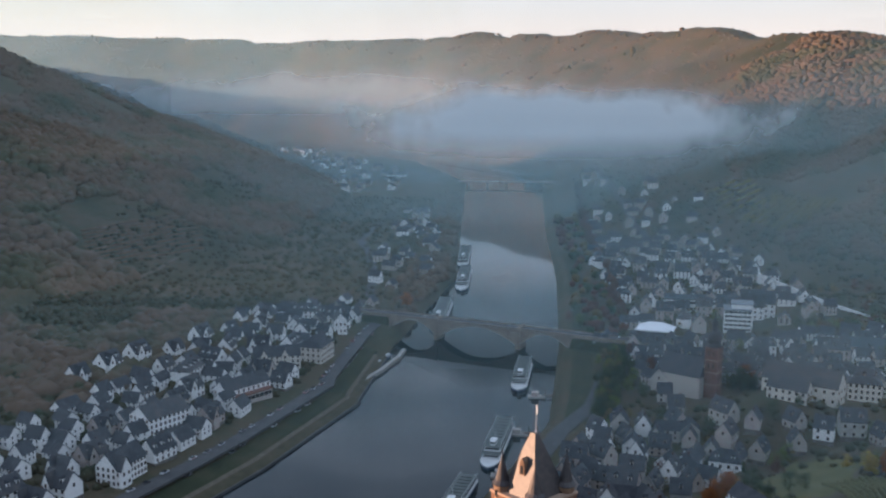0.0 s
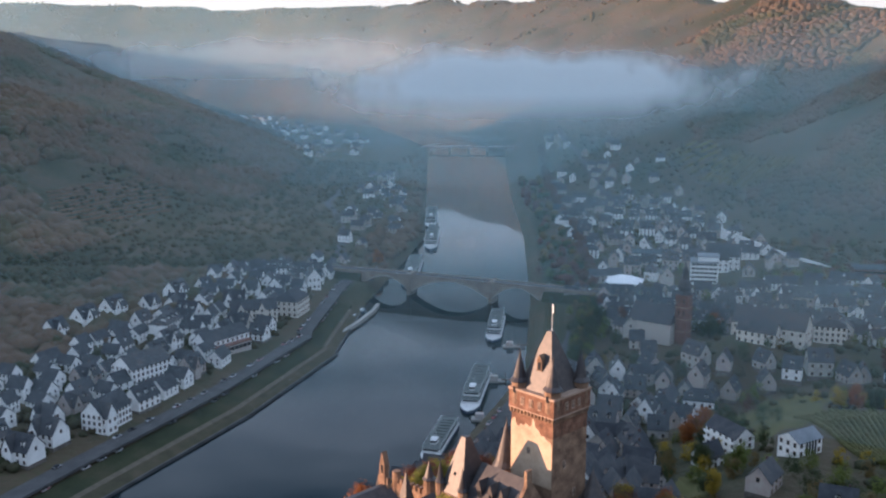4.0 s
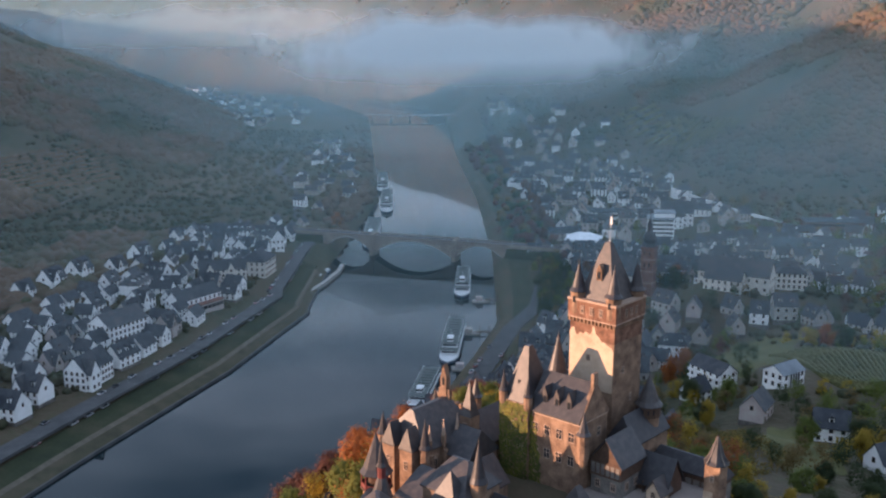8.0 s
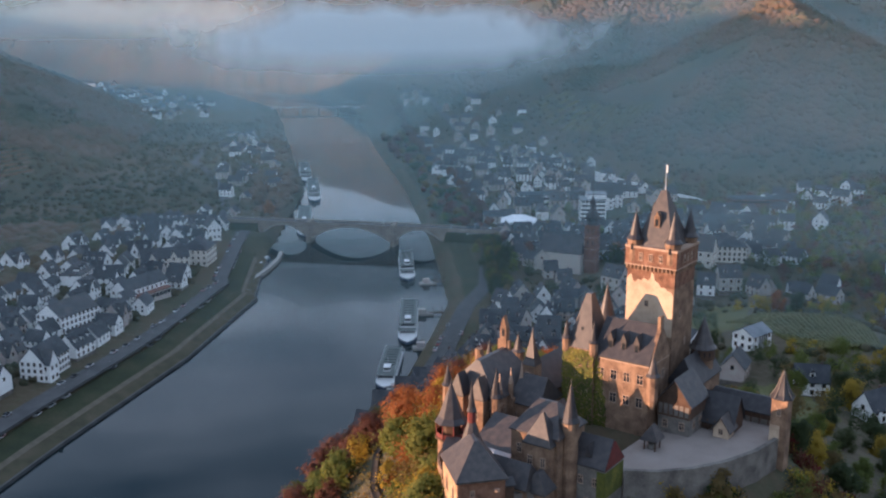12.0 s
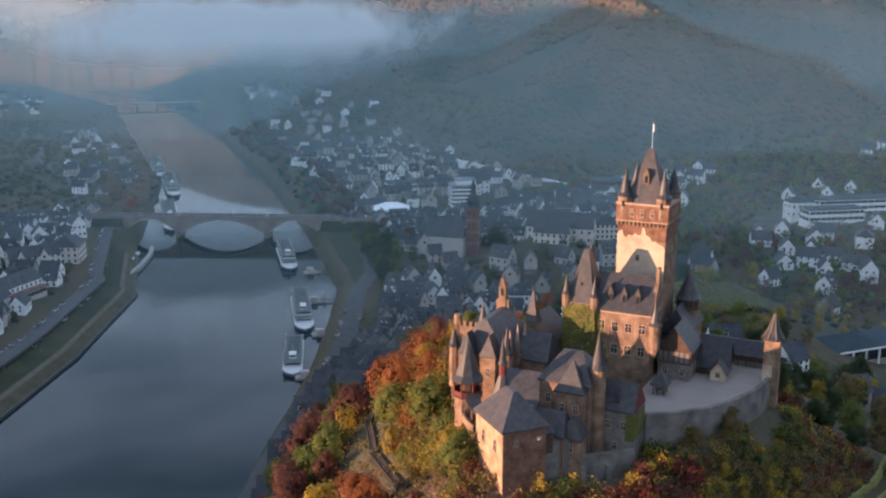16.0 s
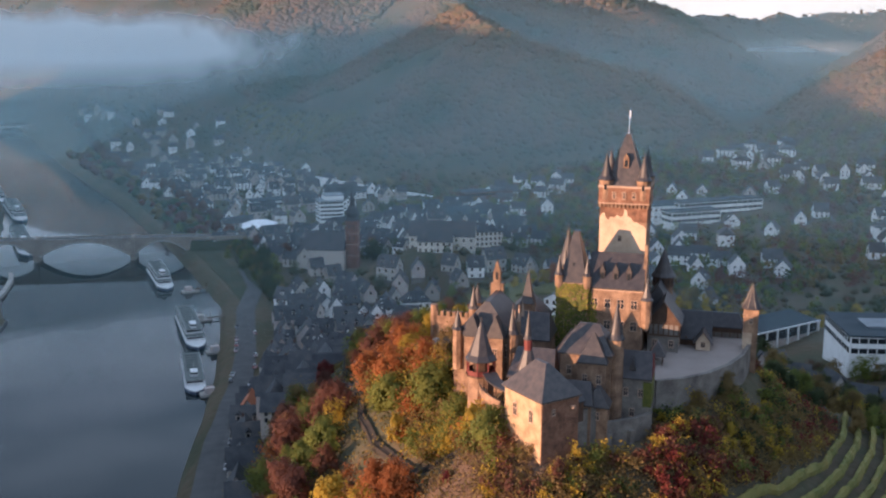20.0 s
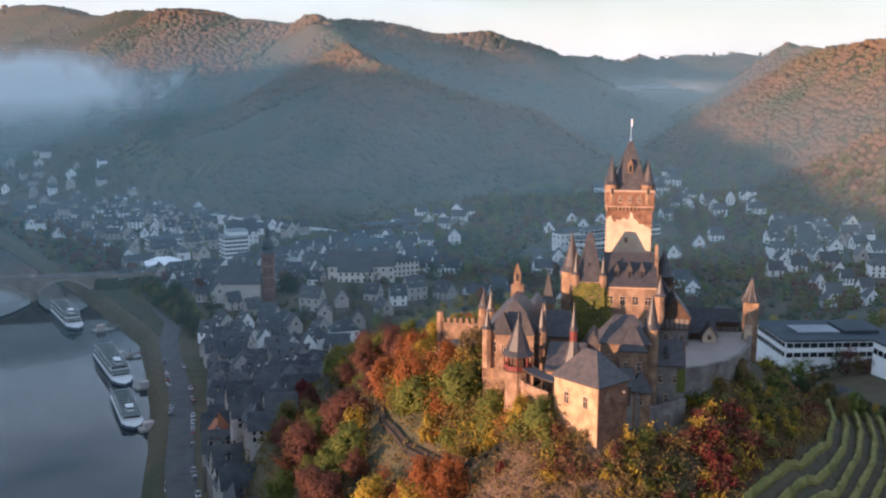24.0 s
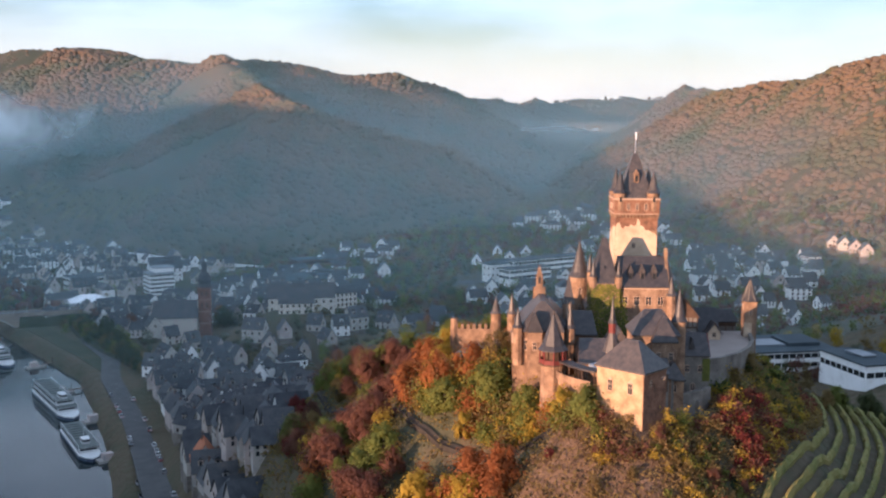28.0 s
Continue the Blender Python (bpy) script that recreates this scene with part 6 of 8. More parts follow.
def house_cloud(name, spots, walls, label, seed):
    """Houses too far off to tell apart: walls and gabled roofs in one mesh of two materials."""
    r = random.Random(seed)
    V, F, M = [], [], []
    for x, y, a in spots:
        z = land1(x, y)
        k = 0.8 if y < 340 and x > -90 else 1.0
        w, d, h, g = r.uniform(8, 13) * k, r.uniform(6.5, 9) * k, r.uniform(4, 6.5) * k, r.uniform(3.6, 5)
        c, s = math.cos(a), math.sin(a)
        i = len(V)
        for px, py, pz in ((-w, -d, -8), (w, -d, -8), (w, d, -8), (-w, d, -8), (-w, -d, h * 2), (w, -d, h * 2), (w, d, h * 2), (-w, d, h * 2), (-w, 0, (h + g) * 2 - 0.3), (w, 0, (h + g) * 2 - 0.3),
                           (-w - 0.8, -d - 0.8, h * 2 - 0.4), (w + 0.8, -d - 0.8, h * 2 - 0.4), (w + 0.8, d + 0.8, h * 2 - 0.4), (-w - 0.8, d + 0.8, h * 2 - 0.4), (-w - 0.8, 0, (h + g) * 2 + 0.3), (w + 0.8, 0, (h + g) * 2 + 0.3)):
            px, py, pz = px / 2, py / 2, pz / 2
            V.append((x + c * px - s * py, y + s * px + c * py, z + pz))
        for q in ((0, 1, 5, 4), (1, 2, 6, 5), (2, 3, 7, 6), (3, 0, 4, 7), (4, 8, 8, 7), (5, 6, 9, 9)):
            F.append([i + k for k in dict.fromkeys(q)])
            M.append(0)
        for q in ((10, 11, 15, 14), (12, 13, 14, 15)):
            F.append([i + k for k in q])
            M.append(1)
        for side in (-1, 1):
            for row in range(2):
                zz = h * (0.3 + 0.42 * row)
                for along, count, reach, out in ((0, 3, w, d), (1, 2, d, w)):
                    for n in range(count):
                        m = (n - (count - 1) / 2) * reach / (count + 0.4)
                        j = len(V)
                        for e, up in ((-0.45, 0), (0.45, 0), (0.45, 1.3), (-0.45, 1.3)):
                            px, py = (m + e, side * (out / 2 + 0.04)) if along == 0 else (side * (out / 2 + 0.04), m + e)
                            V.append((x + c * px - s * py, y + s * px + c * py, z + zz + up))
                        F.append([j, j + 1, j + 2, j + 3])
                        M.append(2)
    me = bpy.data.meshes.new(name)
    me.from_pydata(V, [], F)
    me.materials.append(walls)
    me.materials.append(TOWNSLATE)
    me.materials.append(GLASS)
    me.polygons.foreach_set("material_index", M)
    return tagged(new(name, me), label, "houses", kind="stuff")


spots = []
for off in (24.5, 33.0, 41.0, 49.0, 57.0, 65.0):
    for k in range(27):
        x, yy, a = bankside(123 + k * 8.4 + off * 0.35, off + rng.uniform(-1, 1))
        if land1(x, yy) < 46 and 168 < yy < 345 and free(x, yy, 3.6):
            taken.append((x, yy, 3.7))
            spots.append((x, yy, math.radians(a + rng.choice((0, 90)) + rng.uniform(-10, 10))))
for k in range(3000):
    u, y = rng.uniform(6, 190), rng.uniform(130, 680)
    x, yy, a = bankside(y, 21 + u)
    if yy < 168 or land1(x, yy) > (46 if yy < 340 else 26) or (x < 118 and 500 < yy < 650) or x > 290 or in_gardens(x, yy) or not free(x, yy, 3.9 if yy < 340 else 4.6):
        continue
    taken.append((x, yy, 3.9 if yy < 340 else 4.6))
    spots.append((x, yy, math.radians(a + rng.choice((0, 90, 45)) + rng.uniform(-15, 15))))
west_spots = []
for k in range(1400):
    x, yy, a = bankside(rng.uniform(320, 740), -rng.uniform(38, 104))
    if land1(x, yy) < 32 and free(x, yy, 5.0):
        taken.append((x, yy, 5.0))
        west_spots.append((x, yy, math.radians(a + rng.choice((0, 90)) + rng.uniform(-10, 10))))
house_cloud("west_bank_houses", west_spots[:95], PLASTER, "small white gabled houses between the riverside houses", 14)
house_cloud("west_bank_grey_houses", west_spots[95:130], GREYWALL, "small grey and brown gabled houses of the west bank", 15)
house_cloud("old_town_roofs", [q for i, q in enumerate(spots) if i % 2 == 0 and q[1] > 340], CREAM, "crowded dark slate roofs and cream walls of the old town", 9)
house_cloud("old_town_white_houses", [q for i, q in enumerate(spots) if i % 2 and (q[1] > 340 or i % 24 == 1)], PLASTER, "crowded white gabled houses with slate roofs", 10)
house_cloud("old_town_grey_houses", [q for i, q in enumerate(spots) if q[1] <= 340 and i % 8 in (0, 1, 3, 5) and i % 24 != 1], GREYWALL, "small grey slate-hung houses at the foot of the castle hill", 16)
house_cloud("old_town_cream_houses", [q for i, q in enumerate(spots) if q[1] <= 340 and i % 8 in (2, 4, 6, 7)], CREAM, "small cream houses with slate roofs at the foot of the castle hill", 17)
spots = []
for corners, n in ((((432, 481), (541, 567), (572, 495), (470, 420)), 26), (((311, 311), (322, 250), (470, 300), (400, 360)), 22), (((255, 440), (300, 320), (330, 420), (320, 500)), 50), (((240, 600), (300, 560), (420, 640), (330, 680)), 40)):
    a, b, c, d = (Vector(p) for p in corners)
    for k in range(n):
        p = a.lerp(b, rng.random()).lerp(d.lerp(c, rng.random()), rng.random())
        if free(p.x, p.y, 7.0) and land1(p.x, p.y) < 60:
            taken.append((p.x, p.y, 5.5))
            spots.append((p.x, p.y, math.radians(rng.choice((-40, 50, -35, 45)) + rng.uniform(-14, 14))))
house_cloud("valley_houses", spots, PLASTER, "white gabled houses scattered in the side valley", 12)
spots = []
for k in range(4200):
    x, y = rng.uniform(-520, 290), rng.uniform(690, 2480)
    d, half = seg_distance(np.array([x]), np.array([y]), RIVER)
    d = float(d[0] - half[0])
    z = land1(x, y)
    east = x > river_at(y)[0]
    ok = (east and 690 < y < 1480 and 46 < d < 190 and x < 285) or (not east and 740 < y < 1300 and 22 < d < 75 and rng.random() < 0.5) or (not east and 1480 < y < 2450 and 60 < d < 420 and z < 45 and x < -60 and abs(x + 80 + (y - 1543) * 0.37) < 95 and rng.random() < 0.22)
    if ok and z < 50 and free(x, y, 6.0):
        taken.append((x, y, 6.0))
        spots.append((x, y, math.radians(rng.choice((75, 165)) + rng.uniform(-12, 12))))
half_n = len(spots) // 3
house_cloud("distant_houses", spots[half_n:2 * half_n], PLASTER, "distant white village houses with slate roofs along the river", 3)
house_cloud("distant_cream_houses", spots[:half_n], CREAM, "distant cream village houses with slate roofs along the river", 4)
house_cloud("distant_grey_houses", spots[2 * half_n:], GREYWALL, "distant grey and brown houses with slate roofs along the river", 5)

# ---- single large buildings ----
def block(name, at, ang, label, category, vols, lift=0.0):
    """A larger building of several volumes (x0, x1, y0, y1, height, rise, hipped, wall, roof, storeys, bays)."""
    z = land1(at[0], at[1]) + lift
    root = thing(name, pose(at[0], at[1], z, 0, 0, ang), label, category)
    for x0, x1, y0, y1, h, rise, ends, wall, roof, floors, bays in vols:
        bm = box(B(), x0, x1, y0, y1, -10, h)
        along = (x1 - x0) >= (y1 - y0)
        if rise > 0.5 and not ends:
            gable_wall(bm, x0, x1, y0, y1, h, h + rise, "y" if along else "x")
        b = part("wall", bm, wall, root)
        if rise > 0.5:
            ln, dp = (x1 - x0, y1 - y0) if along else (y1 - y0, x1 - x0)
            if ends:
                bm = hip(B(), x0, x1, y0, y1, h + 0.1, h + rise, dp * 0.45 if along else dp, dp if along else dp * 0.45, 0.4, 0.25)
            else:
                bm = gable_roof(B(), x0, x1, y0, y1, h + 0.05, h + rise + 0.05, "x" if along else "y")
            part("roof", bm, roof, root)
        else:
            bm = box(B(), x0 - 0.5, x1 + 0.5, y0 - 0.5, y1 + 0.5, h, h + 0.5)
            part("roof", bm, roof, root)
        for k in range(floors):
            zz = 1.2 + k * h / floors
            nb = max(1, int(bays * (y1 - y0) / (x1 - x0)))
            if rise <= 0.5:
                top = zz + min(1.9, h / floors * 0.5)
                for y in (y0, y1):
                    band = part("window_band", box(B(), x0 + 0.5, x1 - 0.5, y - 0.06, y + 0.06, zz, top), GLASS, root, "long dark window band")
                    for i in range(1, bays):
                        x = x0 + (x1 - x0) * i / bays
                        part("mullion", box(B(), x - 0.14, x + 0.14, y - 0.14, y + 0.14, zz - 0.05, top + 0.05), wall, band)
                for x in (x0, x1):
                    band = part("window_band", box(B(), x - 0.06, x + 0.06, y0 + 0.5, y1 - 0.5, zz, top), GLASS, root, "long dark window band")
                    for i in range(1, nb):
                        y = y0 + (y1 - y0) * i / nb
                        part("mullion", box(B(), x - 0.14, x + 0.14, y - 0.14, y + 0.14, zz - 0.05, top + 0.05), wall, band)
                continue
            for i in range(bays):
                x = x0 + (x1 - x0) * (i + 0.5) / bays
                for y, a in ((y0, 0), (y1, 180)):
                    o = new("window", SMALLWIN)
                    o.parent, o.matrix_basis = root, pose(x, y, zz, 0, 0, a)
            for i in range(nb):
                y = y0 + (y1 - y0) * (i + 0.5) / nb
                for x, a in ((x0, 270), (x1, 90)):
                    o = new("window", SMALLWIN)
                    o.parent, o.matrix_basis = root, pose(x, y, zz, 0, 0, a)
    return root


block("monastery", (177.6, 483.5), -38, "large cream monastery building with broad dark slate roofs", "monastery", [
    (-26, 12, 9, 22, 8.5, 7.5, False, PALEWALL, TOWNSLATE, 2, 9), (-20, 0, 0, 9, 7.0, 5.0, False, PALEWALL, TOWNSLATE, 2, 6)])
block("monastery_annex", (213, 501), -20, "cream three-storey house with hipped roof beside the monastery", "house", [(-8, 8, -5, 5, 9, 3, True, PALEWALL, TOWNSLATE, 3, 6)])
block("white_bank_building", (203, 692), -14, "white modern five-storey building with window bands", "office building", [
    (-9, 9, -8, 8, 15, 0.2, False, PLASTER, ROOFMETAL, 5, 6), (-4, 10, -4, 9, 18.5, 0.2, False, PLASTER, ROOFMETAL, 1, 4)])
block("gabled_town_hall", (226, 722), -20, "white building with steep pointed gables", "town hall", [
    (-12, 12, -7, 7, 11, 8, False, PLASTER, TOWNSLATE, 3, 6), (-3, 5, -12, -6, 10, 7.5, False, PLASTER, TOWNSLATE, 3, 2)])
block("long_hall", (190, 760), -8, "long pale hall with flat roof and window bands", "hall", [(-22, 26, -9, 9, 9, 0.2, False, PLASTER, DARKROOF, 2, 14)])
block("red_brick_hall", (310, 640), -12, "low red hall with grey roof at the hill foot", "hall", [(-22, 22, -8, 8, 8, 0.2, False, REDSTONE, DARKROOF, 2, 10)])
block("dark_roof_market", (262, 600), -25, "wide market hall with dark shallow roof", "hall", [(-20, 20, -12, 12, 7, 4, True, CREAM, DARKROOF, 1, 10)])
block("hillside_school", (368, 478), -12, "long white flat-roofed school in two terraces", "school", [
    (-20, 45, -4, 9, 10.5, 0.2, False, PLASTER, DARKROOF, 3, 16), (-34, 2, -18, -6, 7.5, 0.2, False, PLASTER, DARKROOF, 2, 10), (-36, -14, 0, 10, 9, 3, True, PLASTER, DARKROOF, 2, 6)])
school = block("school", (190, 214), -37, "white school around a roof light with dark flat roof", "school", [
    (-21, 21, -15, 15, 7.0, 0.2, False, PLASTER, DARKROOF, 2, 14)], 2.8)
part("roof_light", box(B(), -13, 3, -6, 5, 7.4, 8.2), ROOFMETAL, school, "grey glazed roof light")
part("roof_plant", box(B(), 4, 17, -7, 8, 7.4, 8.8), DARKROOF, school)
block("school_gym", (172, 170), 58, "white gymnasium with dark blue flat roof and roof light", "gymnasium", [
    (-13, 13, -9, 9, 5.4, 0.2, False, PLASTER, DARKROOF, 1, 8), (-3, 6, -2, 3, 6.2, 0.2, False, ROOFMETAL, ROOFMETAL, 0, 1)], 2.5)
sports = block("sports_hall", (199, 284), 0, "long sports hall with white posts and a dark sloping roof", "hall", [(-29, 29, -8, 10, 5.6, 4.2, True, GREYWALL, DARKROOF, 0, 9)], 1.0)
part("glazed_front", box(B(), -28, 28, -8.1, -7.95, 1.2, 4.9), GLASS, sports, "dark glazed front")
for k in range(10):
    part("post", box(B(), -29.1 + k * 6.4, -28.5 + k * 6.4, -8.7, -8.1, -2, 5.6), PLASTER, sports, "white post")
part("fascia", box(B(), -29.6, 29.6, -8.75, -8.35, 5.35, 5.85), PLASTER, sports, "white fascia")
block("riverside_hotel", (-139, 466), 53, "large white hotel with blank gable and dormered slate roof", "hotel", [
    (0, 24, 0, 15, 11, 5.5, False, PLASTER, TOWNSLATE, 4, 9), (3, 24, -5, 0, 3.8, 0.2, False, CREAM, TOWNSLATE, 1, 8)])
block("gabled_guest_house", (-140, 418), 67, "white guest house with tall gables beside the riverside road", "guest house", [
    (0, 20, 0, 11, 8.5, 6, False, PLASTER, TOWNSLATE, 3, 9), (0.5, 7, -2.5, 6, 8, 5.5, False, PLASTER, TOWNSLATE, 2, 2)])
block("cream_corner_house", (-74, 605), 74, "broad cream house with dark hipped roof", "house", [(0, 21, 0, 17, 10, 5.5, True, PALEWALL, TOWNSLATE, 3, 7)])
block("dormered_guest_house", (-110, 579), 12, "long cream guest house with dormers in a slate roof", "guest house", [
    (0, 27, 0, 11, 8, 5, False, PALEWALL, TOWNSLATE, 3, 9), (4, 8, -0.8, 4, 8.2, 3.6, False, PALEWALL, TOWNSLATE, 3, 1), (16, 20, -0.8, 4, 8.2, 3.6, False, PALEWALL, TOWNSLATE, 3, 1)])
block("long_terrace_house", (-114, 521), 50, "long white terrace house with blue-grey roof", "house", [(0, 30, 0, 11, 7.5, 4.6, False, PLASTER, TOWNSLATE, 2, 9), (4, 28, -4, 0, 4, 0.2, False, CREAM, REDSTONE, 1, 8)])
block("white_gable_house", (-73, 674), 15, "narrow white house with a blank gable", "house", [(0, 8.5, 0, 12, 9, 5, False, PLASTER, TOWNSLATE, 2, 3)])
villa = block("white_villa", (128.5, 326), 28, "modern white villa with grey roof and glazed front", "villa", [(-6, 6, -4.5, 4.5, 6, 2.6, False, PLASTER, ROOFMETAL, 2, 4)])
part("glass_front", box(B(), -2.8, 3.0, -4.75, -4.5, 0.5, 5.6), GLASS, villa, "tall glazed front")
for k in range(5):
    part("mullion", box(B(), -2.9 + k * 1.45, -2.75 + k * 1.45, -4.95, -4.6, 0.3, 5.8), PLASTER, villa)
part("terrace", box(B(), -8, 8, -8, -4.5, -6, 0.2), PLASTER, villa, "white terrace wall")
terrace_house = block("balcony_house", (113, 354), -68, "white house with three rows of balconies and dark slate roof", "house", [(-8.5, 8.5, -4.5, 4.5, 7.8, 3.6, False, PLASTER, TOWNSLATE, 3, 5)])
for k in range(3):
    balcony = part("balcony", box(B(), -8.0, 8.0, -5.9, -4.5, 0.55 + 2.6 * k, 0.75 + 2.6 * k), PLASTER, terrace_house, "long white balcony")
    part("rail", box(B(), -8.0, 8.0, -5.95, -5.85, 0.75 + 2.6 * k, 1.6 + 2.6 * k), PLASTER, balcony)

# church with its onion tower
church = thing("parish_church", pose(150, 552, land1(150, 552), 0, 0, -38), "parish church with red stone tower and dark onion spire", "church")
part("nave", gable_wall(box(B(), -30, -4, -9, 9, -4, 12), -30, -4, -9, 9, 12, 21, "y"), CREAM, church)
part("nave_roof", hip(B(), -30, -4, -9, 9, 12.1, 21.4, 1, 10, 0.5), TOWNSLATE, church, "broad dark slate roof")
tw = part("tower", box(B(), -3.6, 3.6, -3.6, 3.6, -4, 29), REDSTONE, church, "red sandstone tower")
for z in (7.5, 14.5, 21.5):
    part("string_course", box(B(), -3.8, 3.8, -3.8, 3.8, z, z + 0.4), FRAME, tw)
for s in (-1.4, 1.4):
    for z in (17, 24):
        for a in (0, 90, 180, 270):
            o = new("bell_opening", glazed(0.9, 3.0) if "bell" not in WIN else WIN["bell"])
            WIN["bell"] = o.data
            o.parent, o.matrix_basis = tw, pose(0, 0, 0, 0, 0, a) @ pose(s, -3.6, z)
bm = lathe(B(), 0, 0, [(4.4, 29), (3.4, 31), (4.2, 33.5), (3.0, 36.5), (1.6, 38), (1.5, 41), (1.9, 41.3), (1.3, 43.5), (0.35, 45.5), (0.06, 50.5)], 12)
part("onion_spire", bm, TOWNSLATE, church, "dark onion-shaped slate spire")

tent = thing("festival_tent", pose(146, 688, land1(146, 688), 0, 0, -20), "large white festival tent with pointed roof", "tent")
part("canopy", hip(B(), -12, 12, -8, 8, 5, 9.2, 8.5, 8, 0.8, 0.3), CANVAS, tent)
for sx in (-11.5, 0, 11.5):
    for sy in (-7.5, 7.5):
        part("pole", ring(B(), sx, sy, 0.12, 0, 0.12, 5, 6), METAL, tent)
part("side_cloth", box(B(), -11.6, 11.6, 7.5, 7.6, 0, 4.8), CANVAS, tent)

rw = thing("retaining_wall", pose(0, 0, 0), "long pale retaining wall at the foot of the hill", "wall")
line = [(258, 860), (266, 800), (276, 740), (290, 690), (296, 670)]
z = land1(268, 760)
part("wall", strip_wall(B(), line, 0.6, z - 6, z + 5.5), PLASTER, rw)


# ---- parked cars and small boats ----
def car():
    root = thing("car", pose(0, 0, -300), "parked car on the riverside road", "car", "cars parked along the river")
    bm = prism(B(), [(-2.1, -0.85), (2.1, -0.85), (2.1, 0.85), (-2.1, 0.85)], 0.3, 0.85)
    part("body", bm, CARPAINT, root)
    bm = hip(B(), -1.3, 1.1, -0.78, 0.78, 0.87, 1.45, 0.55, 0.12, 0.0, 0.02)
    part("cabin", bm, GLASS, root, "dark glazed cabin")
    for sx in (-1.3, 1.3):
        for sy in (-0.8, 0.8):
            bm = ring(B(), 0, 0, 0.32, -0.1, 0.32, 0.1, 10)
            bmesh.ops.rotate(bm, verts=bm.verts, cent=(0, 0, 0), matrix=Matrix.Rotation(math.pi / 2, 3, "X"))
            bmesh.ops.translate(bm, verts=bm.verts, vec=(sx, sy, 0.32))
            part("wheel", bm, TIMBER, root)
    return root


c0 = car()
for k in range(66):
    if k < 42:
        y = 340 + k * 8.6 + rng.uniform(-2, 2)
        x, yy, a = bankside(y, -24.6 + rng.choice((0, 6.6)))
    else:
        y = 300 + (k - 42) * 8.2 + rng.uniform(-2, 2)
        x, yy, a = bankside(y, rng.choice((8.8, 17.4)))
    copy_thing(c0, pose(x, yy, land1(x, yy) + 0.45, 0, 0, a))
for o in (*c0.children_recursive, c0):
    bpy.data.objects.remove(o)
for x, y in ((-41, 640), (-46, 626), (-52, 610), (-36, 655)):
    bt = thing("motor_boat", pose(x, y, 0, 0, 0, 70), "small moored motor boat with white cabin", "boat", "boats behind the mole")
    part("hull", prism(B(), [(-4, -1.3), (2.4, -1.3), (4.5, 0), (2.4, 1.3), (-4, 1.3)], -0.3, 0.9), BOATHULL, bt)
    part("cabin", box(B(), -2.6, 1.2, -1.0, 1.0, 0.9, 2.2), BOATWHITE, bt)
    part("window", box(B(), -2.2, 0.9, -1.04, 1.04, 1.4, 1.9), GLASS, bt)

# ---- trees ----
def crown_mesh(name, height, radius, n, size, seed, material, lobes=30):
    """A crown of many loose leaf clumps on several limbs, with gaps and an uneven outline."""
    r = random.Random(seed)
    cs = []
    for k in range(lobes):
        a, z = r.uniform(0, 6.28), r.uniform(0.22, 0.95)
        q = math.sqrt(r.random()) * radius * (1.08 - 1.5 * (z - 0.5) ** 2 - 0.35 * max(0, z - 0.6))
        cs.append((Vector((q * math.cos(a) * 0.82, q * math.sin(a) * 0.82, height * z)), radius * r.uniform(0.16, 0.36)))
    cs.append((Vector((r.uniform(-0.4, 0.4), r.uniform(-0.4, 0.4), height * 0.96)), radius * 0.22))

    def place(g):
        c, s = g.choice(cs)
        d = Vector((g.gauss(0, 1), g.gauss(0, 1), g.gauss(0, 1.15)))
        p = c + d * s * 0.62
        out = Vector((p.x, p.y, (p.z - height * 0.45) * 0.8)).normalized()
        return p, (out * 0.9 + d.normalized() * 0.5 + Vector((0, 0, 0.3))).normalized()

    v, f = leaf_sheet(n, place, size, r)
    me = bpy.data.meshes.new(name)
    me.from_pydata(v, [], f)
    me.materials.append(material)
    return me, cs


def trunk_mesh(height, cs, thick, seed):
    """A tapered trunk with limbs to the crown's lobes."""
    bm = B()
    ring(bm, 0, 0, thick, -1.2, thick * 0.62, height * 0.45, 7)
    ring(bm, 0, 0, thick * 0.62, height * 0.45, thick * 0.2, height * 0.82, 6)
    for c, s in cs[:9]:
        a, b = Vector((0, 0, height * 0.32)), c
        d = (b - a).normalized()
        u = d.cross(Vector((0.3, 0.2, 1))).normalized()
        w = d.cross(u)
        lo = [bm.verts.new(a + (u * math.cos(t) + w * math.sin(t)) * thick * 0.4) for t in (0, 2.1, 4.2)]
        hi = [bm.verts.new(b + (u * math.cos(t) + w * math.sin(t)) * thick * 0.12) for t in (0, 2.1, 4.2)]
        for i in range(3):
            bm.faces.new((lo[i], lo[(i + 1) % 3], hi[(i + 1) % 3], hi[i]))
    me = bpy.data.meshes.new("trunk")
    bm.normal_update()
    bm.to_mesh(me)
    bm.free()
    me.materials.append(BARK)
    return me


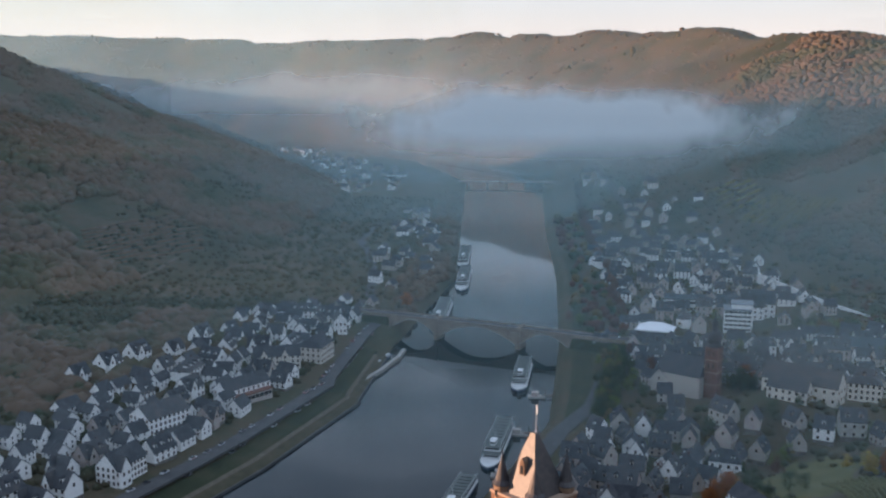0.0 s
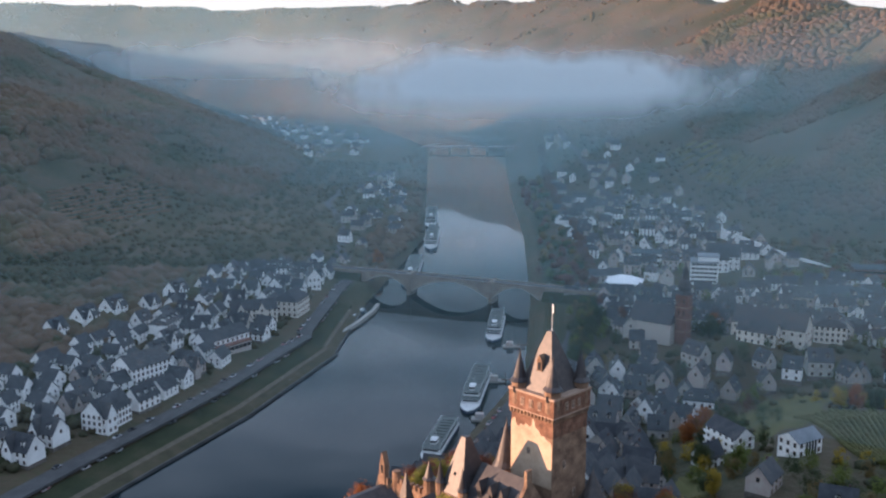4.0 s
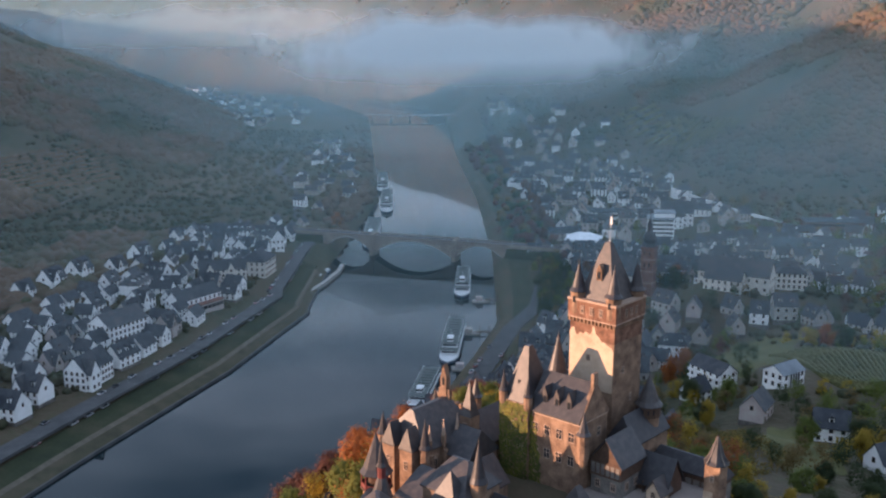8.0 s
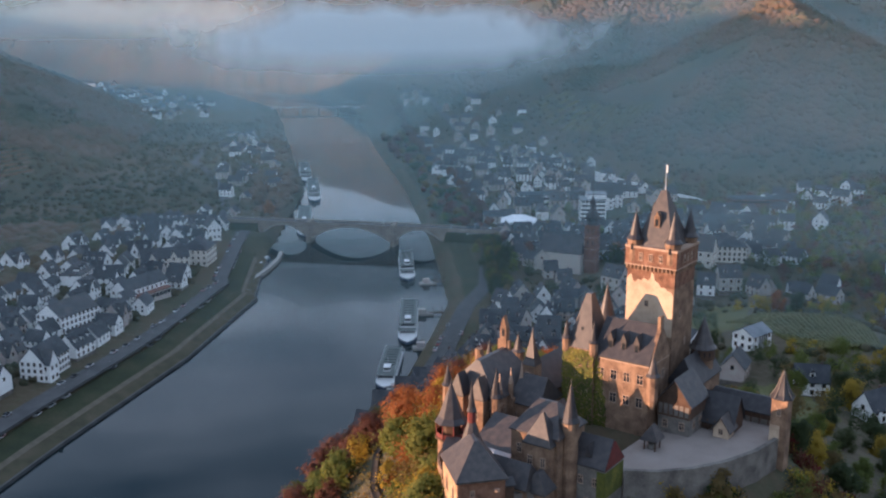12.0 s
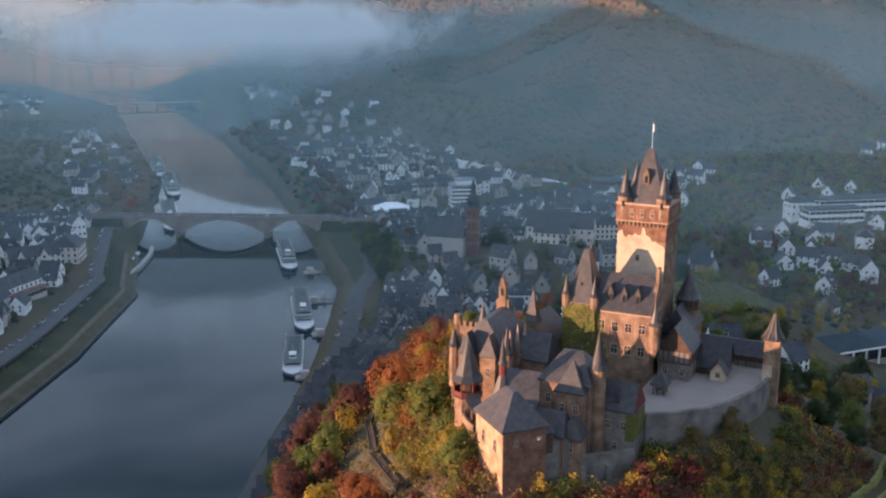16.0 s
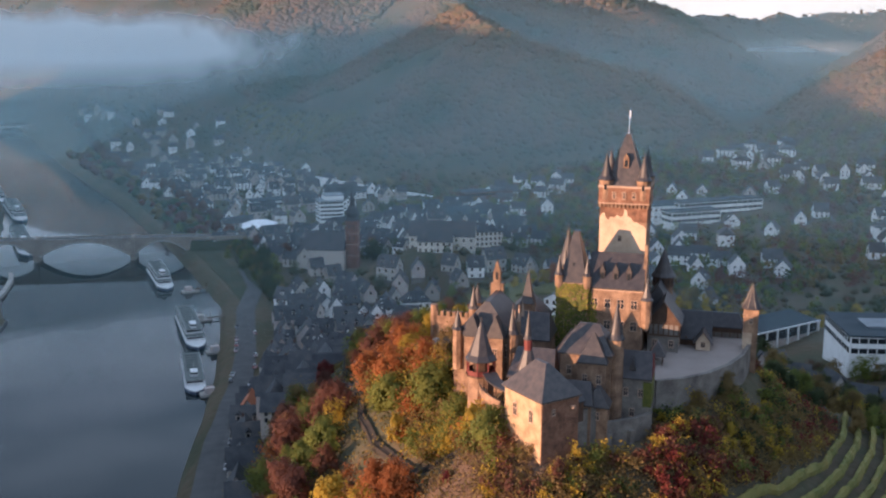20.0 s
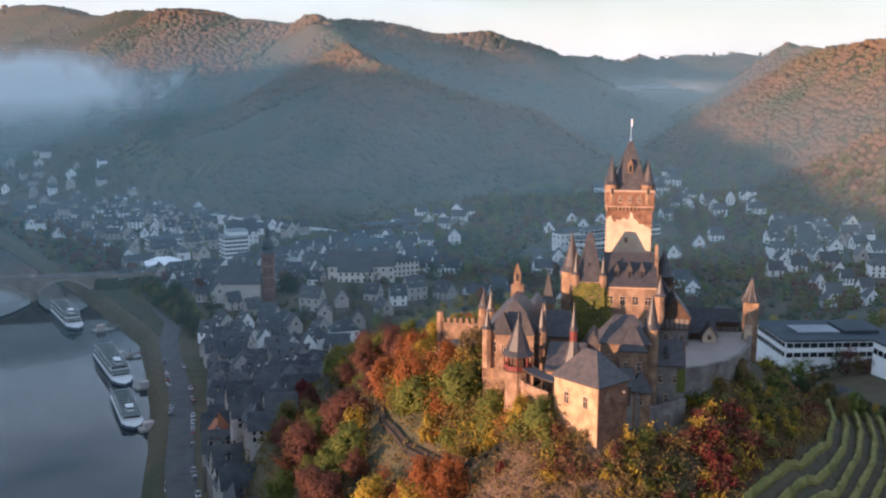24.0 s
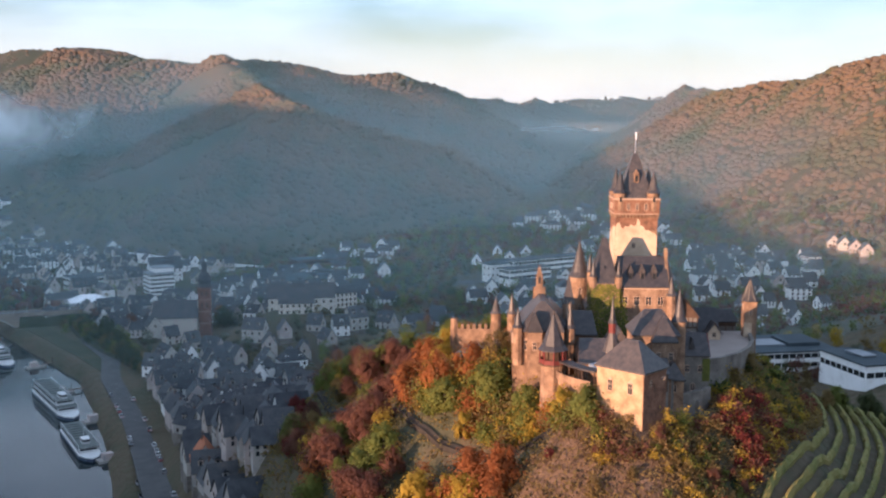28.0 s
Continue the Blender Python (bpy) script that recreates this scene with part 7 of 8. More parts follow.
TREES = {}
for key, material, height, radius, lab in (
        ("orange", ORANGE, 8.0, 3.4, "broad autumn tree with orange leaves"), ("rust", RUST, 8.6, 3.3, "autumn tree with rust-brown leaves"),
        ("yellow", YELLOW, 7.2, 2.6, "slim autumn tree with golden yellow leaves"), ("green", LEAFGREEN, 7.4, 3.0, "leafy tree still green in autumn"),
        ("olive", OLIVE, 7.8, 3.0, "thinning olive-brown autumn tree"), ("dark", DARKGREEN, 8.6, 3.2, "dense dark green tree"), ("crimson", CRIMSON, 4.4, 2.2, "low crimson-leaved autumn tree")):
    TREES[key] = []
    for s in range(2):
        cm, cs = crown_mesh("crown", height, radius, 2900 if key != "olive" else 2000, 0.27, 7 * s + len(key) * 13 + int(height * 10), material)
        TREES[key].append((trunk_mesh(height, cs, 0.22 + 0.02 * radius, s), cm, lab))


def tree(key, x, y, size, rr, group, sink=0.0):
    tm, cm, lab = rr.choice(TREES[key])
    m = pose(x, y, land1(x, y) - sink, rr.uniform(-4, 4), rr.uniform(-4, 4), rr.uniform(0, 360)) @ Matrix.Diagonal((size * rr.uniform(0.85, 1.15), size * rr.uniform(0.85, 1.15), size, 1))
    root = thing("tree", m, lab, "tree", group)
    for n, me in (("trunk", tm), ("crown", cm)):
        o = new(n, me)
        o.parent = root


CMI = CM.inverted()


def on_castle(x, y, grow=0.0):
    """Whether a place lies under the castle's buildings or court."""
    p = CMI @ Vector((x, y, 0))
    u, v = p.x, p.y
    g = grow
    if -34 - g < x < -19.5 + g and 129 - g < y < 142 + g:
        return True
    for u0, u1, v0, v1 in ((-12, 11, -14, 15), (-30, -5, -30, 3), (-17, 10.5, -46, -12), (5, 20, -24, 8), (8, 29, -16, 8), (5, 15, -31, -12), (-43, -31, -14, 6), (-24.5, -18, -38.5, -30)):
        if u0 - g < u < u1 + g and v0 - g < v < v1 + g:
            return True
    return False


def vine_edge(v):
    """How far the shrubs reach before the vineyard begins."""
    return float(np.interp(v, [-80, -68, -55, -40, -26, -12, 4, 20], [0, 8, 16, 26, 34, 40.5, 45, 47]))


tr = random.Random(21)
stand, count = [], 0
PATH = [(2, 268), (-14, 240), (-21.6, 217), (-29, 200), (-37, 186), (-39.5, 175), (-39, 160), (-36, 148)]
PATH = [(a[0] + (b[0] - a[0]) * k / 8, a[1] + (b[1] - a[1]) * k / 8) for a, b in zip(PATH, PATH[1:]) for k in range(8)]


def on_path(x, y, r=2.6):
    return any((x - a) ** 2 + (y - b) ** 2 < r * r or (x - a + 3.6) ** 2 + (y - b + 3.2) ** 2 < 10.5 for a, b in PATH)


def roomy(x, y, r):
    return all((x - a) ** 2 + (y - b) ** 2 > r * r for a, b in stand)


for k in range(9000):
    if count >= 238:
        break
    a, q = tr.uniform(0, 6.28), tr.uniform(0, 1) ** 0.6 * 125
    x, y = -10 + q * math.cos(a), 175 + q * math.sin(a)
    p = CMI @ Vector((x, y, 0))
    z = land1(x, y)
    if on_castle(x, y, 1.2) or z < (49 if y > 205 and x < 30 else 44 if y > 130 and x < 30 else 30 if x < 30 else 12):
        continue
    west = p.x < -8 + (p.y + 45) * 0.15
    south = not west and p.y < -20
    if west:
        if not roomy(x, y, 5.0) or x > 18 or on_path(x, y):
            continue
        far = math.hypot(x + 15, y - 165)
        bare = p.x > -31 and p.y < -51
        if bare and tr.random() < 0.6:
            continue
        w = wave(np.array(x), np.array(y), 13, 4.0)
        if far < 56 and p.x > -52:
            key = tr.choice(("orange", "orange", "orange", "olive", "yellow")) if w > 0.2 else tr.choice(("green", "yellow", "yellow", "orange", "green", "green"))
        else:
            key = tr.choice(("rust", "rust", "rust", "crimson")) if w > 0.0 else tr.choice(("olive", "green", "rust", "green"))
        if bare:
            key = tr.choice(("olive", "rust", "green", "olive", "crimson"))
        tree(key, x, y, tr.uniform(0.3, 0.55) if bare else tr.uniform(0.8, 1.3), tr, "autumn trees on the castle slope", 0.4 if bare else 0.8)
    elif south and q < 95:
        if not roomy(x, y, 3.2) or p.x > vine_edge(p.y) - 2:
            continue
        w = wave(np.array(x), np.array(y), 9, 2.0)
        key = tr.choice(("crimson", "rust", "yellow", "olive")) if w > 0 else tr.choice(("yellow", "green", "olive", "crimson", "olive"))
        tree(key, x, y, tr.uniform(0.26, 0.46), tr, "low trees below the court wall", 0.4)
    elif not south and p.x > 12 and tr.random() < 0.5:
        if not roomy(x, y, 6.5) or (p.x > 30 and p.y < 8):
            continue
        tree(tr.choice(("green", "dark", "yellow", "olive", "dark")), x, y, tr.uniform(0.7, 1.1), tr, "trees behind the castle", 1.8)
    else:
        continue
    stand.append((x, y))
    count += 1
for k in range(32):
    y = 745 + k * 20
    x, yy, a = bankside(y, 44 + tr.uniform(-3, 3))
    tree("rust", x, yy, tr.uniform(1.1, 1.5), tr, "row of rust-brown trees along the east bank")
for x, y, key, s in ((-28, 770, "orange", 1.5), (112, 600, "dark", 1.3), (104, 580, "dark", 1.2), (98, 560, "dark", 1.2), (118, 622, "rust", 1.4), (124, 590, "rust", 1.4), (168, 560, "dark", 1.6), (176, 575, "orange", 1.3), (163, 580, "dark", 1.5),
                     (128, 585, "orange", 1.2), (112, 388, "orange", 1.5), (105, 380, "orange", 1.2), (180, 395, "orange", 1.3), (172, 392, "yellow", 1.1), (186, 388, "dark", 1.2), (200, 565, "dark", 1.4), (95, 330, "dark", 1.2), (104, 318, "green", 1.2), (90, 300, "yellow", 1.2),
                     (60, 250, "orange", 1.2), (52, 262, "yellow", 1.1), (100, 250, "green", 1.3), (112, 240, "yellow", 1.3), (120, 255, "dark", 1.3), (130, 215, "yellow", 1.2), (110, 200, "yellow", 1.2), (96, 190, "olive", 1.2), (150, 240, "dark", 1.3)):
    tree(key, x, y, s, tr, "single trees in town and gardens")

# ---- woods on the hillsides, and scrub on the castle slope ----
def clumps(name, x, y, size, material, label, seed, lift=0.3, category="woods"):
    """Tree crowns too many to count: small uneven clumps in one mesh."""
    r = np.random.default_rng(seed)
    g = (1 + 5 ** 0.5) / 2
    ico = np.array([(-1, g, 0), (1, g, 0), (-1, -g, 0), (1, -g, 0), (0, -1, g), (0, 1, g), (0, -1, -g), (0, 1, -g), (g, 0, -1), (g, 0, 1), (-g, 0, -1), (-g, 0, 1)]) / 1.9
    tri = np.array([(0, 11, 5), (0, 5, 1), (0, 1, 7), (0, 7, 10), (0, 10, 11), (1, 5, 9), (5, 11, 4), (11, 10, 2), (10, 7, 6), (7, 1, 8), (3, 9, 4), (3, 4, 2), (3, 2, 6), (3, 6, 8), (3, 8, 9), (4, 9, 5), (2, 4, 11), (6, 2, 10), (8, 6, 7), (9, 8, 1)])
    n = len(x)
    z = land(x, y)
    s = size * r.uniform(0.6, 1.35, n)
    v = ico[None] * (1 + r.uniform(-0.38, 0.38, (n, 12, 1))) * s[:, None, None] * np.array([1, 1, 0.85])
    v = v + np.stack([x, y, z + s * lift], -1)[:, None]
    f = (tri[None] + (np.arange(n) * 12)[:, None, None]).reshape(-1, 3)
    ob = mesh_np(name, v.reshape(-1, 3), f, material, True)
    return tagged(ob, label, category, kind="stuff")


gr = np.random.default_rng(8)


def wooded(n, x0, x1, y0, y1, zmin, test=None):
    x, y = gr.uniform(x0, x1, n), gr.uniform(y0, y1, n)
    z = land(x, y)
    ok = z > zmin(x, y) if callable(zmin) else z > zmin
    if test is not None:
        ok &= test(x, y, z)
    return x[ok], y[ok]


open_field = lambda x, y, z: (wave(x, y, 75, 3.0) > -0.5) & (np.hypot(x + 265, y - 920) > 78) & (np.hypot((x - 328) * 0.9, (y - 1040) * 0.6) > 62) & (np.hypot(x + 300, y - 720) > 40)
x, y = wooded(34000, -780, -100, 330, 1900, 15, open_field)
keepers = np.array([free(a, b, -2.0) for a, b in zip(x, y)])
x, y = x[keepers], y[keepers]
clumps("woods_west_hill", x, y, 6.2, WOODS, "autumn woods on the western hillside", 1, 0.0)
x, y = wooded(30000, 230, 1000, 640, 1500, lambda x, y: 28 + np.clip((x - 250) * 0.08, 0, 30), open_field)
clumps("woods_east_hill", x, y, 4.8, WOODS, "autumn woods on the shaded eastern hillside", 2, 0.0)
x, y = wooded(22000, 470, 1150, -60, 720, 44)
keepers = np.array([free(a, b, -2.0) for a, b in zip(x, y)])
x, y = x[keepers], y[keepers]
clumps("woods_south_hill", x, y, 3.7, WOODS, "sunlit autumn woods on the hill above the side valley", 3, -0.2)
x, y = wooded(24000, -1700, 1500, 1450, 3600, 40)
clumps("woods_far", x, y, 4.2, WOODS, "far woods along the skyline", 4, -0.55)
x, y = wooded(5500, 1000, 2300, 500, 1700, 50)
clumps("woods_side_valley", x, y, 4.5, WOODS, "far woods closing the side valley", 5, -0.5)
x, y = wooded(5000, -140, 40, 740, 1500, 5, lambda x, y, z: (seg_distance(x, y, RIVER)[0] - seg_distance(x, y, RIVER)[1] > 5) & (seg_distance(x, y, RIVER)[0] < 90) & (x < np.interp(y, [740, 1700], [25, 100])))
clumps("bank_trees_west", x[:420], y[:420], 4.4, WOODS, "dark trees along the western river bank", 6)
x, y = wooded(16000, -300, 600, 290, 1450, 4, lambda x, y, z: (seg_distance(x, y, RIVER)[0] - seg_distance(x, y, RIVER)[1] > 40) & (z < 60))
keepers = np.array([free(a, b, 1.0) and (b > 420 or a > 120) and not on_castle(a, b, 20) for a, b in zip(x, y)])
clumps("garden_bushes", x[keepers][:6500], y[keepers][:6500], 2.3, GARDEN, "bushes and garden trees between the houses", 7)

x, y = wooded(5200, -300, -40, 300, 780, 5, lambda x, y, z: (seg_distance(x, y, RIVER)[0] - seg_distance(x, y, RIVER)[1] > 36) & (z < 40))
keepers = np.array([free(a, b, 0.2) for a, b in zip(x, y)])
clumps("west_bank_trees", x[keepers], y[keepers], 2.8, GARDEN, "dark garden trees between the houses of the west bank", 71)
x, y = wooded(11000, 250, 720, 60, 680, 13, lambda x, y, z: (np.hypot(x - 12, y - 162) > 150) & (z < 75))
keepers = np.array([free(a, b, -1.2) and not (260 < a < 300 and b < 330) for a, b in zip(x, y)])
valley_x, valley_y = x[keepers], y[keepers]


def scatter(name, n, test, size, material, label, seed, spread=0.9):
    """Undergrowth: loose leaves in tufts on the slope."""
    r = random.Random(seed)
    tufts = []
    while len(tufts) < n:
        x, y = r.uniform(-120, 90), r.uniform(60, 300)
        if test(x, y):
            tufts.append((x, y))
    ax, ay = np.array([t[0] for t in tufts]), np.array([t[1] for t in tufts])
    az = land(ax, ay)
    g = np.random.default_rng(seed)
    per = 14
    c = np.repeat(np.stack([ax, ay, az], -1), per, 0)
    h = g.uniform(0.4, 1.5, len(c)) * size * 3.2
    c = c + np.stack([g.normal(0, spread, len(c)), g.normal(0, spread, len(c)), np.abs(g.normal(0.45, 0.35, len(c))) * size * 3.5], -1)
    t = g.normal(0, 1, (len(c), 3))
    t /= np.linalg.norm(t, axis=1)[:, None]
    b = np.cross(t, g.normal(0, 1, (len(c), 3)))
    b /= np.linalg.norm(b, axis=1)[:, None]
    s = size * g.uniform(0.6, 1.4, (len(c), 1))
    v = np.stack([c - t * s, c - b * s * 0.6, c + t * s, c + b * s * 0.6], 1).reshape(-1, 3)
    f = np.arange(len(v)).reshape(-1, 4)
    return tagged(mesh_np(name, v, f, material), label, "shrubs", kind="stuff")


def slope_west(x, y):
    p = CMI @ Vector((x, y, 0))
    return not on_castle(x, y, 0.3) and land1(x, y) > 22 and p.x < 0 and not (p.x > -31 and p.y < -51)


def slope_south(x, y):
    p = CMI @ Vector((x, y, 0))
    return not on_castle(x, y, 0.2) and -15 < p.x < vine_edge(p.y) - 0.8 and (p.y > -60 or p.x > -4) and -80 < p.y < 14


scatter("undergrowth", 5200, slope_west, 0.34, SHRUB, "mixed autumn undergrowth on the wooded slope", 31)
scatter("shrubs", 2600, slope_south, 0.28, OLIVE, "olive-green low growth below the court wall", 32, 1.0)


def bushes(name, spots, material, label, seed, per=150, leaf=0.24, grow=1.0, category="bushes"):
    """Rounded bushes too many to count: loose leaves gathered in uneven heaps."""
    g = np.random.default_rng(seed)
    p = np.array(spots, dtype=float)
    n = len(p)
    z = land(p[:, 0], p[:, 1])
    r = g.uniform(0.75, 1.7, n) * grow
    h = r * g.uniform(1.0, 2.0, n)
    lob = g.normal(0, 0.45, (n, 5, 3)) * np.stack([r, r, h * 0.5], -1)[:, None]
    pick = g.integers(0, 5, (n, per))
    c = np.take_along_axis(lob, pick[..., None].repeat(3, -1), 1) + g.normal(0, 0.33, (n, per, 3)) * np.stack([r, r, h * 0.7], -1)[:, None]
    c[..., 2] = np.abs(c[..., 2] + h[:, None] * 0.6)
    c = (c + np.stack([p[:, 0], p[:, 1], z], -1)[:, None]).reshape(-1, 3)
    t = g.normal(0, 1, (len(c), 3))
    t /= np.linalg.norm(t, axis=1)[:, None]
    b = np.cross(t, g.normal(0, 1, (len(c), 3)))
    b /= np.linalg.norm(b, axis=1)[:, None]
    s = leaf * g.uniform(0.6, 1.4, (len(c), 1))
    v = np.stack([c - t * s, c - b * s * 0.65, c + t * s, c + b * s * 0.65], 1).reshape(-1, 3)
    return tagged(mesh_np(name, v, np.arange(len(v)).reshape(-1, 4), material), label, category, kind="stuff")


heap = {"crimson": [], "yellow": [], "green": [], "olive": [], "dark": [], "rust": []}
br = random.Random(77)
for k in range(2000):
    p = Vector((br.uniform(-16, 46), br.uniform(-80, 12)))
    q = CM @ Vector((p.x, p.y, 0))
    if not slope_south(q.x, q.y):
        continue
    w, w2 = float(wave(np.array(q.x), np.array(q.y), 11, 2.0)), float(wave(np.array(q.x), np.array(q.y), 6, 7.0))
    away = math.hypot(p.x - 9, p.y + 10)
    if away < 25:
        kind = br.choice(("green", "dark", "olive", "green", "dark", "yellow"))
    elif p.x > 26:
        kind = br.choice(("olive", "rust", "crimson", "dark", "yellow", "olive"))
    else:
        kind = br.choice(("crimson", "crimson", "rust", "yellow")) if w > 0.1 else br.choice(("yellow", "yellow", "green", "olive", "rust")) if w2 > -0.25 else br.choice(("green", "olive", "dark", "rust"))
    heap[kind].append((q.x, q.y))
foot = {"orange": [], "yellow": [], "green": [], "olive": []}
for k in range(2600):
    q = Vector((br.uniform(-62, -20), br.uniform(122, 196), 0))
    p = CMI @ q
    if on_castle(q.x, q.y, 0.6) or not on_castle(q.x, q.y, 9.0) or p.x > -8 or on_path(q.x, q.y) or (p.x > -31 and p.y < -51):
        continue
    w = float(wave(np.array(q.x), np.array(q.y), 7, 3.0))
    foot[br.choice(("green", "yellow", "green", "olive")) if w > -0.1 else br.choice(("orange", "yellow", "orange", "olive"))].append((q.x, q.y))
for key, material in (("orange", ORANGE), ("yellow", YELLOW), ("green", LEAFGREEN), ("olive", OLIVE)):
    bushes(key + "_wall_bushes", foot[key][:110], material, key + " bushes crowding the foot of the castle walls", 50 + len(key), 190, 0.26, 1.7)
for key, material, lab in (("crimson", CRIMSON, "dark crimson bushes below the court wall"), ("yellow", YELLOW, "golden yellow bushes below the court wall"), ("green", LEAFGREEN, "green bushes below the court wall"),
                           ("olive", OLIVE, "olive-brown bushes below the court wall"), ("dark", DARKGREEN, "dark green bushes against the court wall"), ("rust", RUST, "rust-brown bushes below the court wall")):
    bushes(key + "_bushes", heap[key], material, lab, len(key) * 7)
valley_kind = gr.integers(0, 4, len(valley_x))
for k, material, lab in ((0, OLIVE, "olive-brown trees filling the side valley"), (1, LEAFGREEN, "yellow-green trees filling the side valley"), (2, RUST, "rust-brown trees filling the side valley"), (3, GREENS, "green trees filling the side valley")):
    pick = valley_kind == k
    bushes("valley_trees", np.stack([valley_x[pick], valley_y[pick]], -1)[:900], material, lab, 60 + k, 34, 0.95, 2.3, "woods")


def slope_patch(name, m, hu, hv, material, label, category="ground"):
    """Earth or grass that lies on the slope, with a wavering edge."""
    nu, nv = 28, 28
    v = []
    for j in range(nv + 1):
        for i in range(nu + 1):
            a, b = i / nu * 2 - 1, j / nv * 2 - 1
            a, b = a * math.sqrt(1 - b * b / 2.4), b * math.sqrt(1 - a * a / 2.4)
            k = 1 + 0.1 * math.sin(5 * a + 3 * b) + 0.08 * math.sin(9 * b - 4 * a)
            q = m @ Vector((a * k * hu, b * k * hv, 0))
            v.append((q.x, q.y, land1(q.x, q.y) + 0.25))
    f = [(j * (nu + 1) + i, j * (nu + 1) + i + 1, (j + 1) * (nu + 1) + i + 1, (j + 1) * (nu + 1) + i) for j in range(nv) for i in range(nu)]
    return tagged(mesh_np(name, v, f, material, True), label, category, kind="structure")


slope_patch("scree", CM @ pose(-13, -72, 0), 21, 26, BARE, "bare brown earth and scree below the bastion")
slope_patch("meadow", pose(148, 402, 0, 0, 0, 58), 44, 20, MEADOW, "yellow-green meadow on the hillock above the town", "meadow")
slope_patch("garden_lawn", pose(98, 250, 0, 0, 0, 68), 34, 11, MEADOW, "green garden lawn on the slope below the castle", "lawn")
slope_patch("upper_lawn", pose(88, 314, 0, 0, 0, 80), 15, 6, MEADOW, "small yellow-green lawn below the castle", "lawn")
scatter("low_brush", 1300, lambda x, y: (lambda p: -34 < p.x < 5 and -98 < p.y < -48)(CMI @ Vector((x, y, 0))) and not on_castle(x, y, 0.2), 0.3, OLIVE, "low olive-brown brush below the bastion", 34, 1.1)
scatter("dry_scrub", 2600, lambda x, y: (lambda p: -32 < p.x < 5 and -98 < p.y < -50)(CMI @ Vector((x, y, 0))) and not on_castle(x, y, 0.2), 0.17, BARE, "dry brown scrub and rubble below the bastion", 33, 0.7)

# trees of the lower slope, too many to count
def tree_stuff(name, key, spots, label, seed):
    g = np.random.default_rng(seed)
    V, F, n0 = [], [], 0
    for x, y in spots:
        me = TREES[key][int(g.integers(2))][1]
        co = np.empty(len(me.vertices) * 3, dtype=np.float32)
        me.vertices.foreach_get("co", co)
        co = co.reshape(-1, 4, 3)[g.permutation(len(co) // 12)[:760]].reshape(-1, 3)
        a, s = g.uniform(0, 6.28), g.uniform(0.8, 1.35)
        rot = np.array([[math.cos(a), -math.sin(a), 0], [math.sin(a), math.cos(a), 0], [0, 0, 1]])
        V.append((co * s) @ rot.T + np.array([x, y, land1(x, y) - 1.5]))
        F.append(np.arange(len(co)).reshape(-1, 4) + n0)
        n0 += len(co)
    return tagged(mesh_np(name, np.concatenate(V), np.concatenate(F), TREES[key][0][1].materials[0]), label, "woods", kind="stuff")


pool = {"rust": [], "olive": [], "green": [], "orange": [], "dark": [], "yellow": []}
for k in range(6000):
    x, y = tr.uniform(-120, 60), tr.uniform(70, 330)
    if on_castle(x, y, 1.5) or not roomy(x, y, 4.2) or not free(x, y, 1.5) or on_path(x, y):
        continue
    z = land1(x, y)
    p = CMI @ Vector((x, y, 0))
    d, half = seg_distance(np.array([x]), np.array([y]), RIVER)
    if z < (49 if y > 205 else 44 if y > 130 else 30) or float(d[0] - half[0]) < 24 or p.x > 2 + 0.1 * p.y or (p.x > -31 and p.y < -51):
        continue
    w = float(wave(np.array(x), np.array(y), 16, 5.0))
    key = ("rust" if w > 0.35 else tr.choice(("olive", "rust", "olive", "green", "orange"))) if z < 52 else tr.choice(("orange", "yellow", "green", "olive", "green"))
    pool[key].append((x, y))
    stand.append((x, y))
for k in range(3000):
    x, y = tr.uniform(20, 250), tr.uniform(170, 420)
    z = land1(x, y)
    p = CMI @ Vector((x, y, 0))
    if on_castle(x, y, 3) or z > 70 or z < 14 or not roomy(x, y, 8.0) or not free(x, y, 3.5) or p.x < 10 - max(0, p.y - 20) or (p.x > 30 and p.y < 5) or wave(np.array(x), np.array(y), 30, 1.5) < 0.0:
        continue
    pool[tr.choice(("dark", "yellow", "olive", "green", "yellow"))].append((x, y))
    stand.append((x, y))
for k in range(330):
    x, y = tr.uniform(90, 340), tr.uniform(360, 780)
    if free(x, y, 1.2) and land1(x, y) < 45 and roomy(x, y, 5):
        pool[tr.choice(("dark", "dark", "olive", "rust", "green"))].append((x, y))
        stand.append((x, y))
for k in range(18):
    s = -30 + k * 3.6 + tr.uniform(-1, 1)
    pool[tr.choice(("olive", "dark", "rust", "green"))].append((190 - 0.85 * 27 + 0.53 * s + tr.uniform(-2, 2), 214 - 0.53 * 27 - 0.85 * s))
for k in range(26):
    x, y = 178 + tr.uniform(-17, 17), 572 + tr.uniform(-14, 12)
    pool[tr.choice(("dark", "dark", "olive"))].append((x, y))
bank_spots = ([], [], [])
for k in range(150):
    y = tr.uniform(690, 1250)
    x, yy, a = bankside(y, tr.uniform(12, 48))
    if free(x, yy, 1.0):
        bank_spots[tr.choice((0, 0, 1, 2))].append((x, yy))
for mt, sp, lab in zip((RUST, OLIVE, DARKGREEN), bank_spots, ("rust-brown", "olive-brown", "dark green")):
    clumps("east_bank_trees", np.array([p[0] for p in sp]), np.array([p[1] for p in sp]), 4.0, mt, lab + " trees along the east bank", 90 + len(sp), 0.7)
for k in range(46):
    t = k / 45
    for o in (-3, 3):
        pool[tr.choice(("dark", "olive", "green"))].append((80 + 33 * t + o + tr.uniform(-1, 1), 498 + 142 * t - o * 0.3))
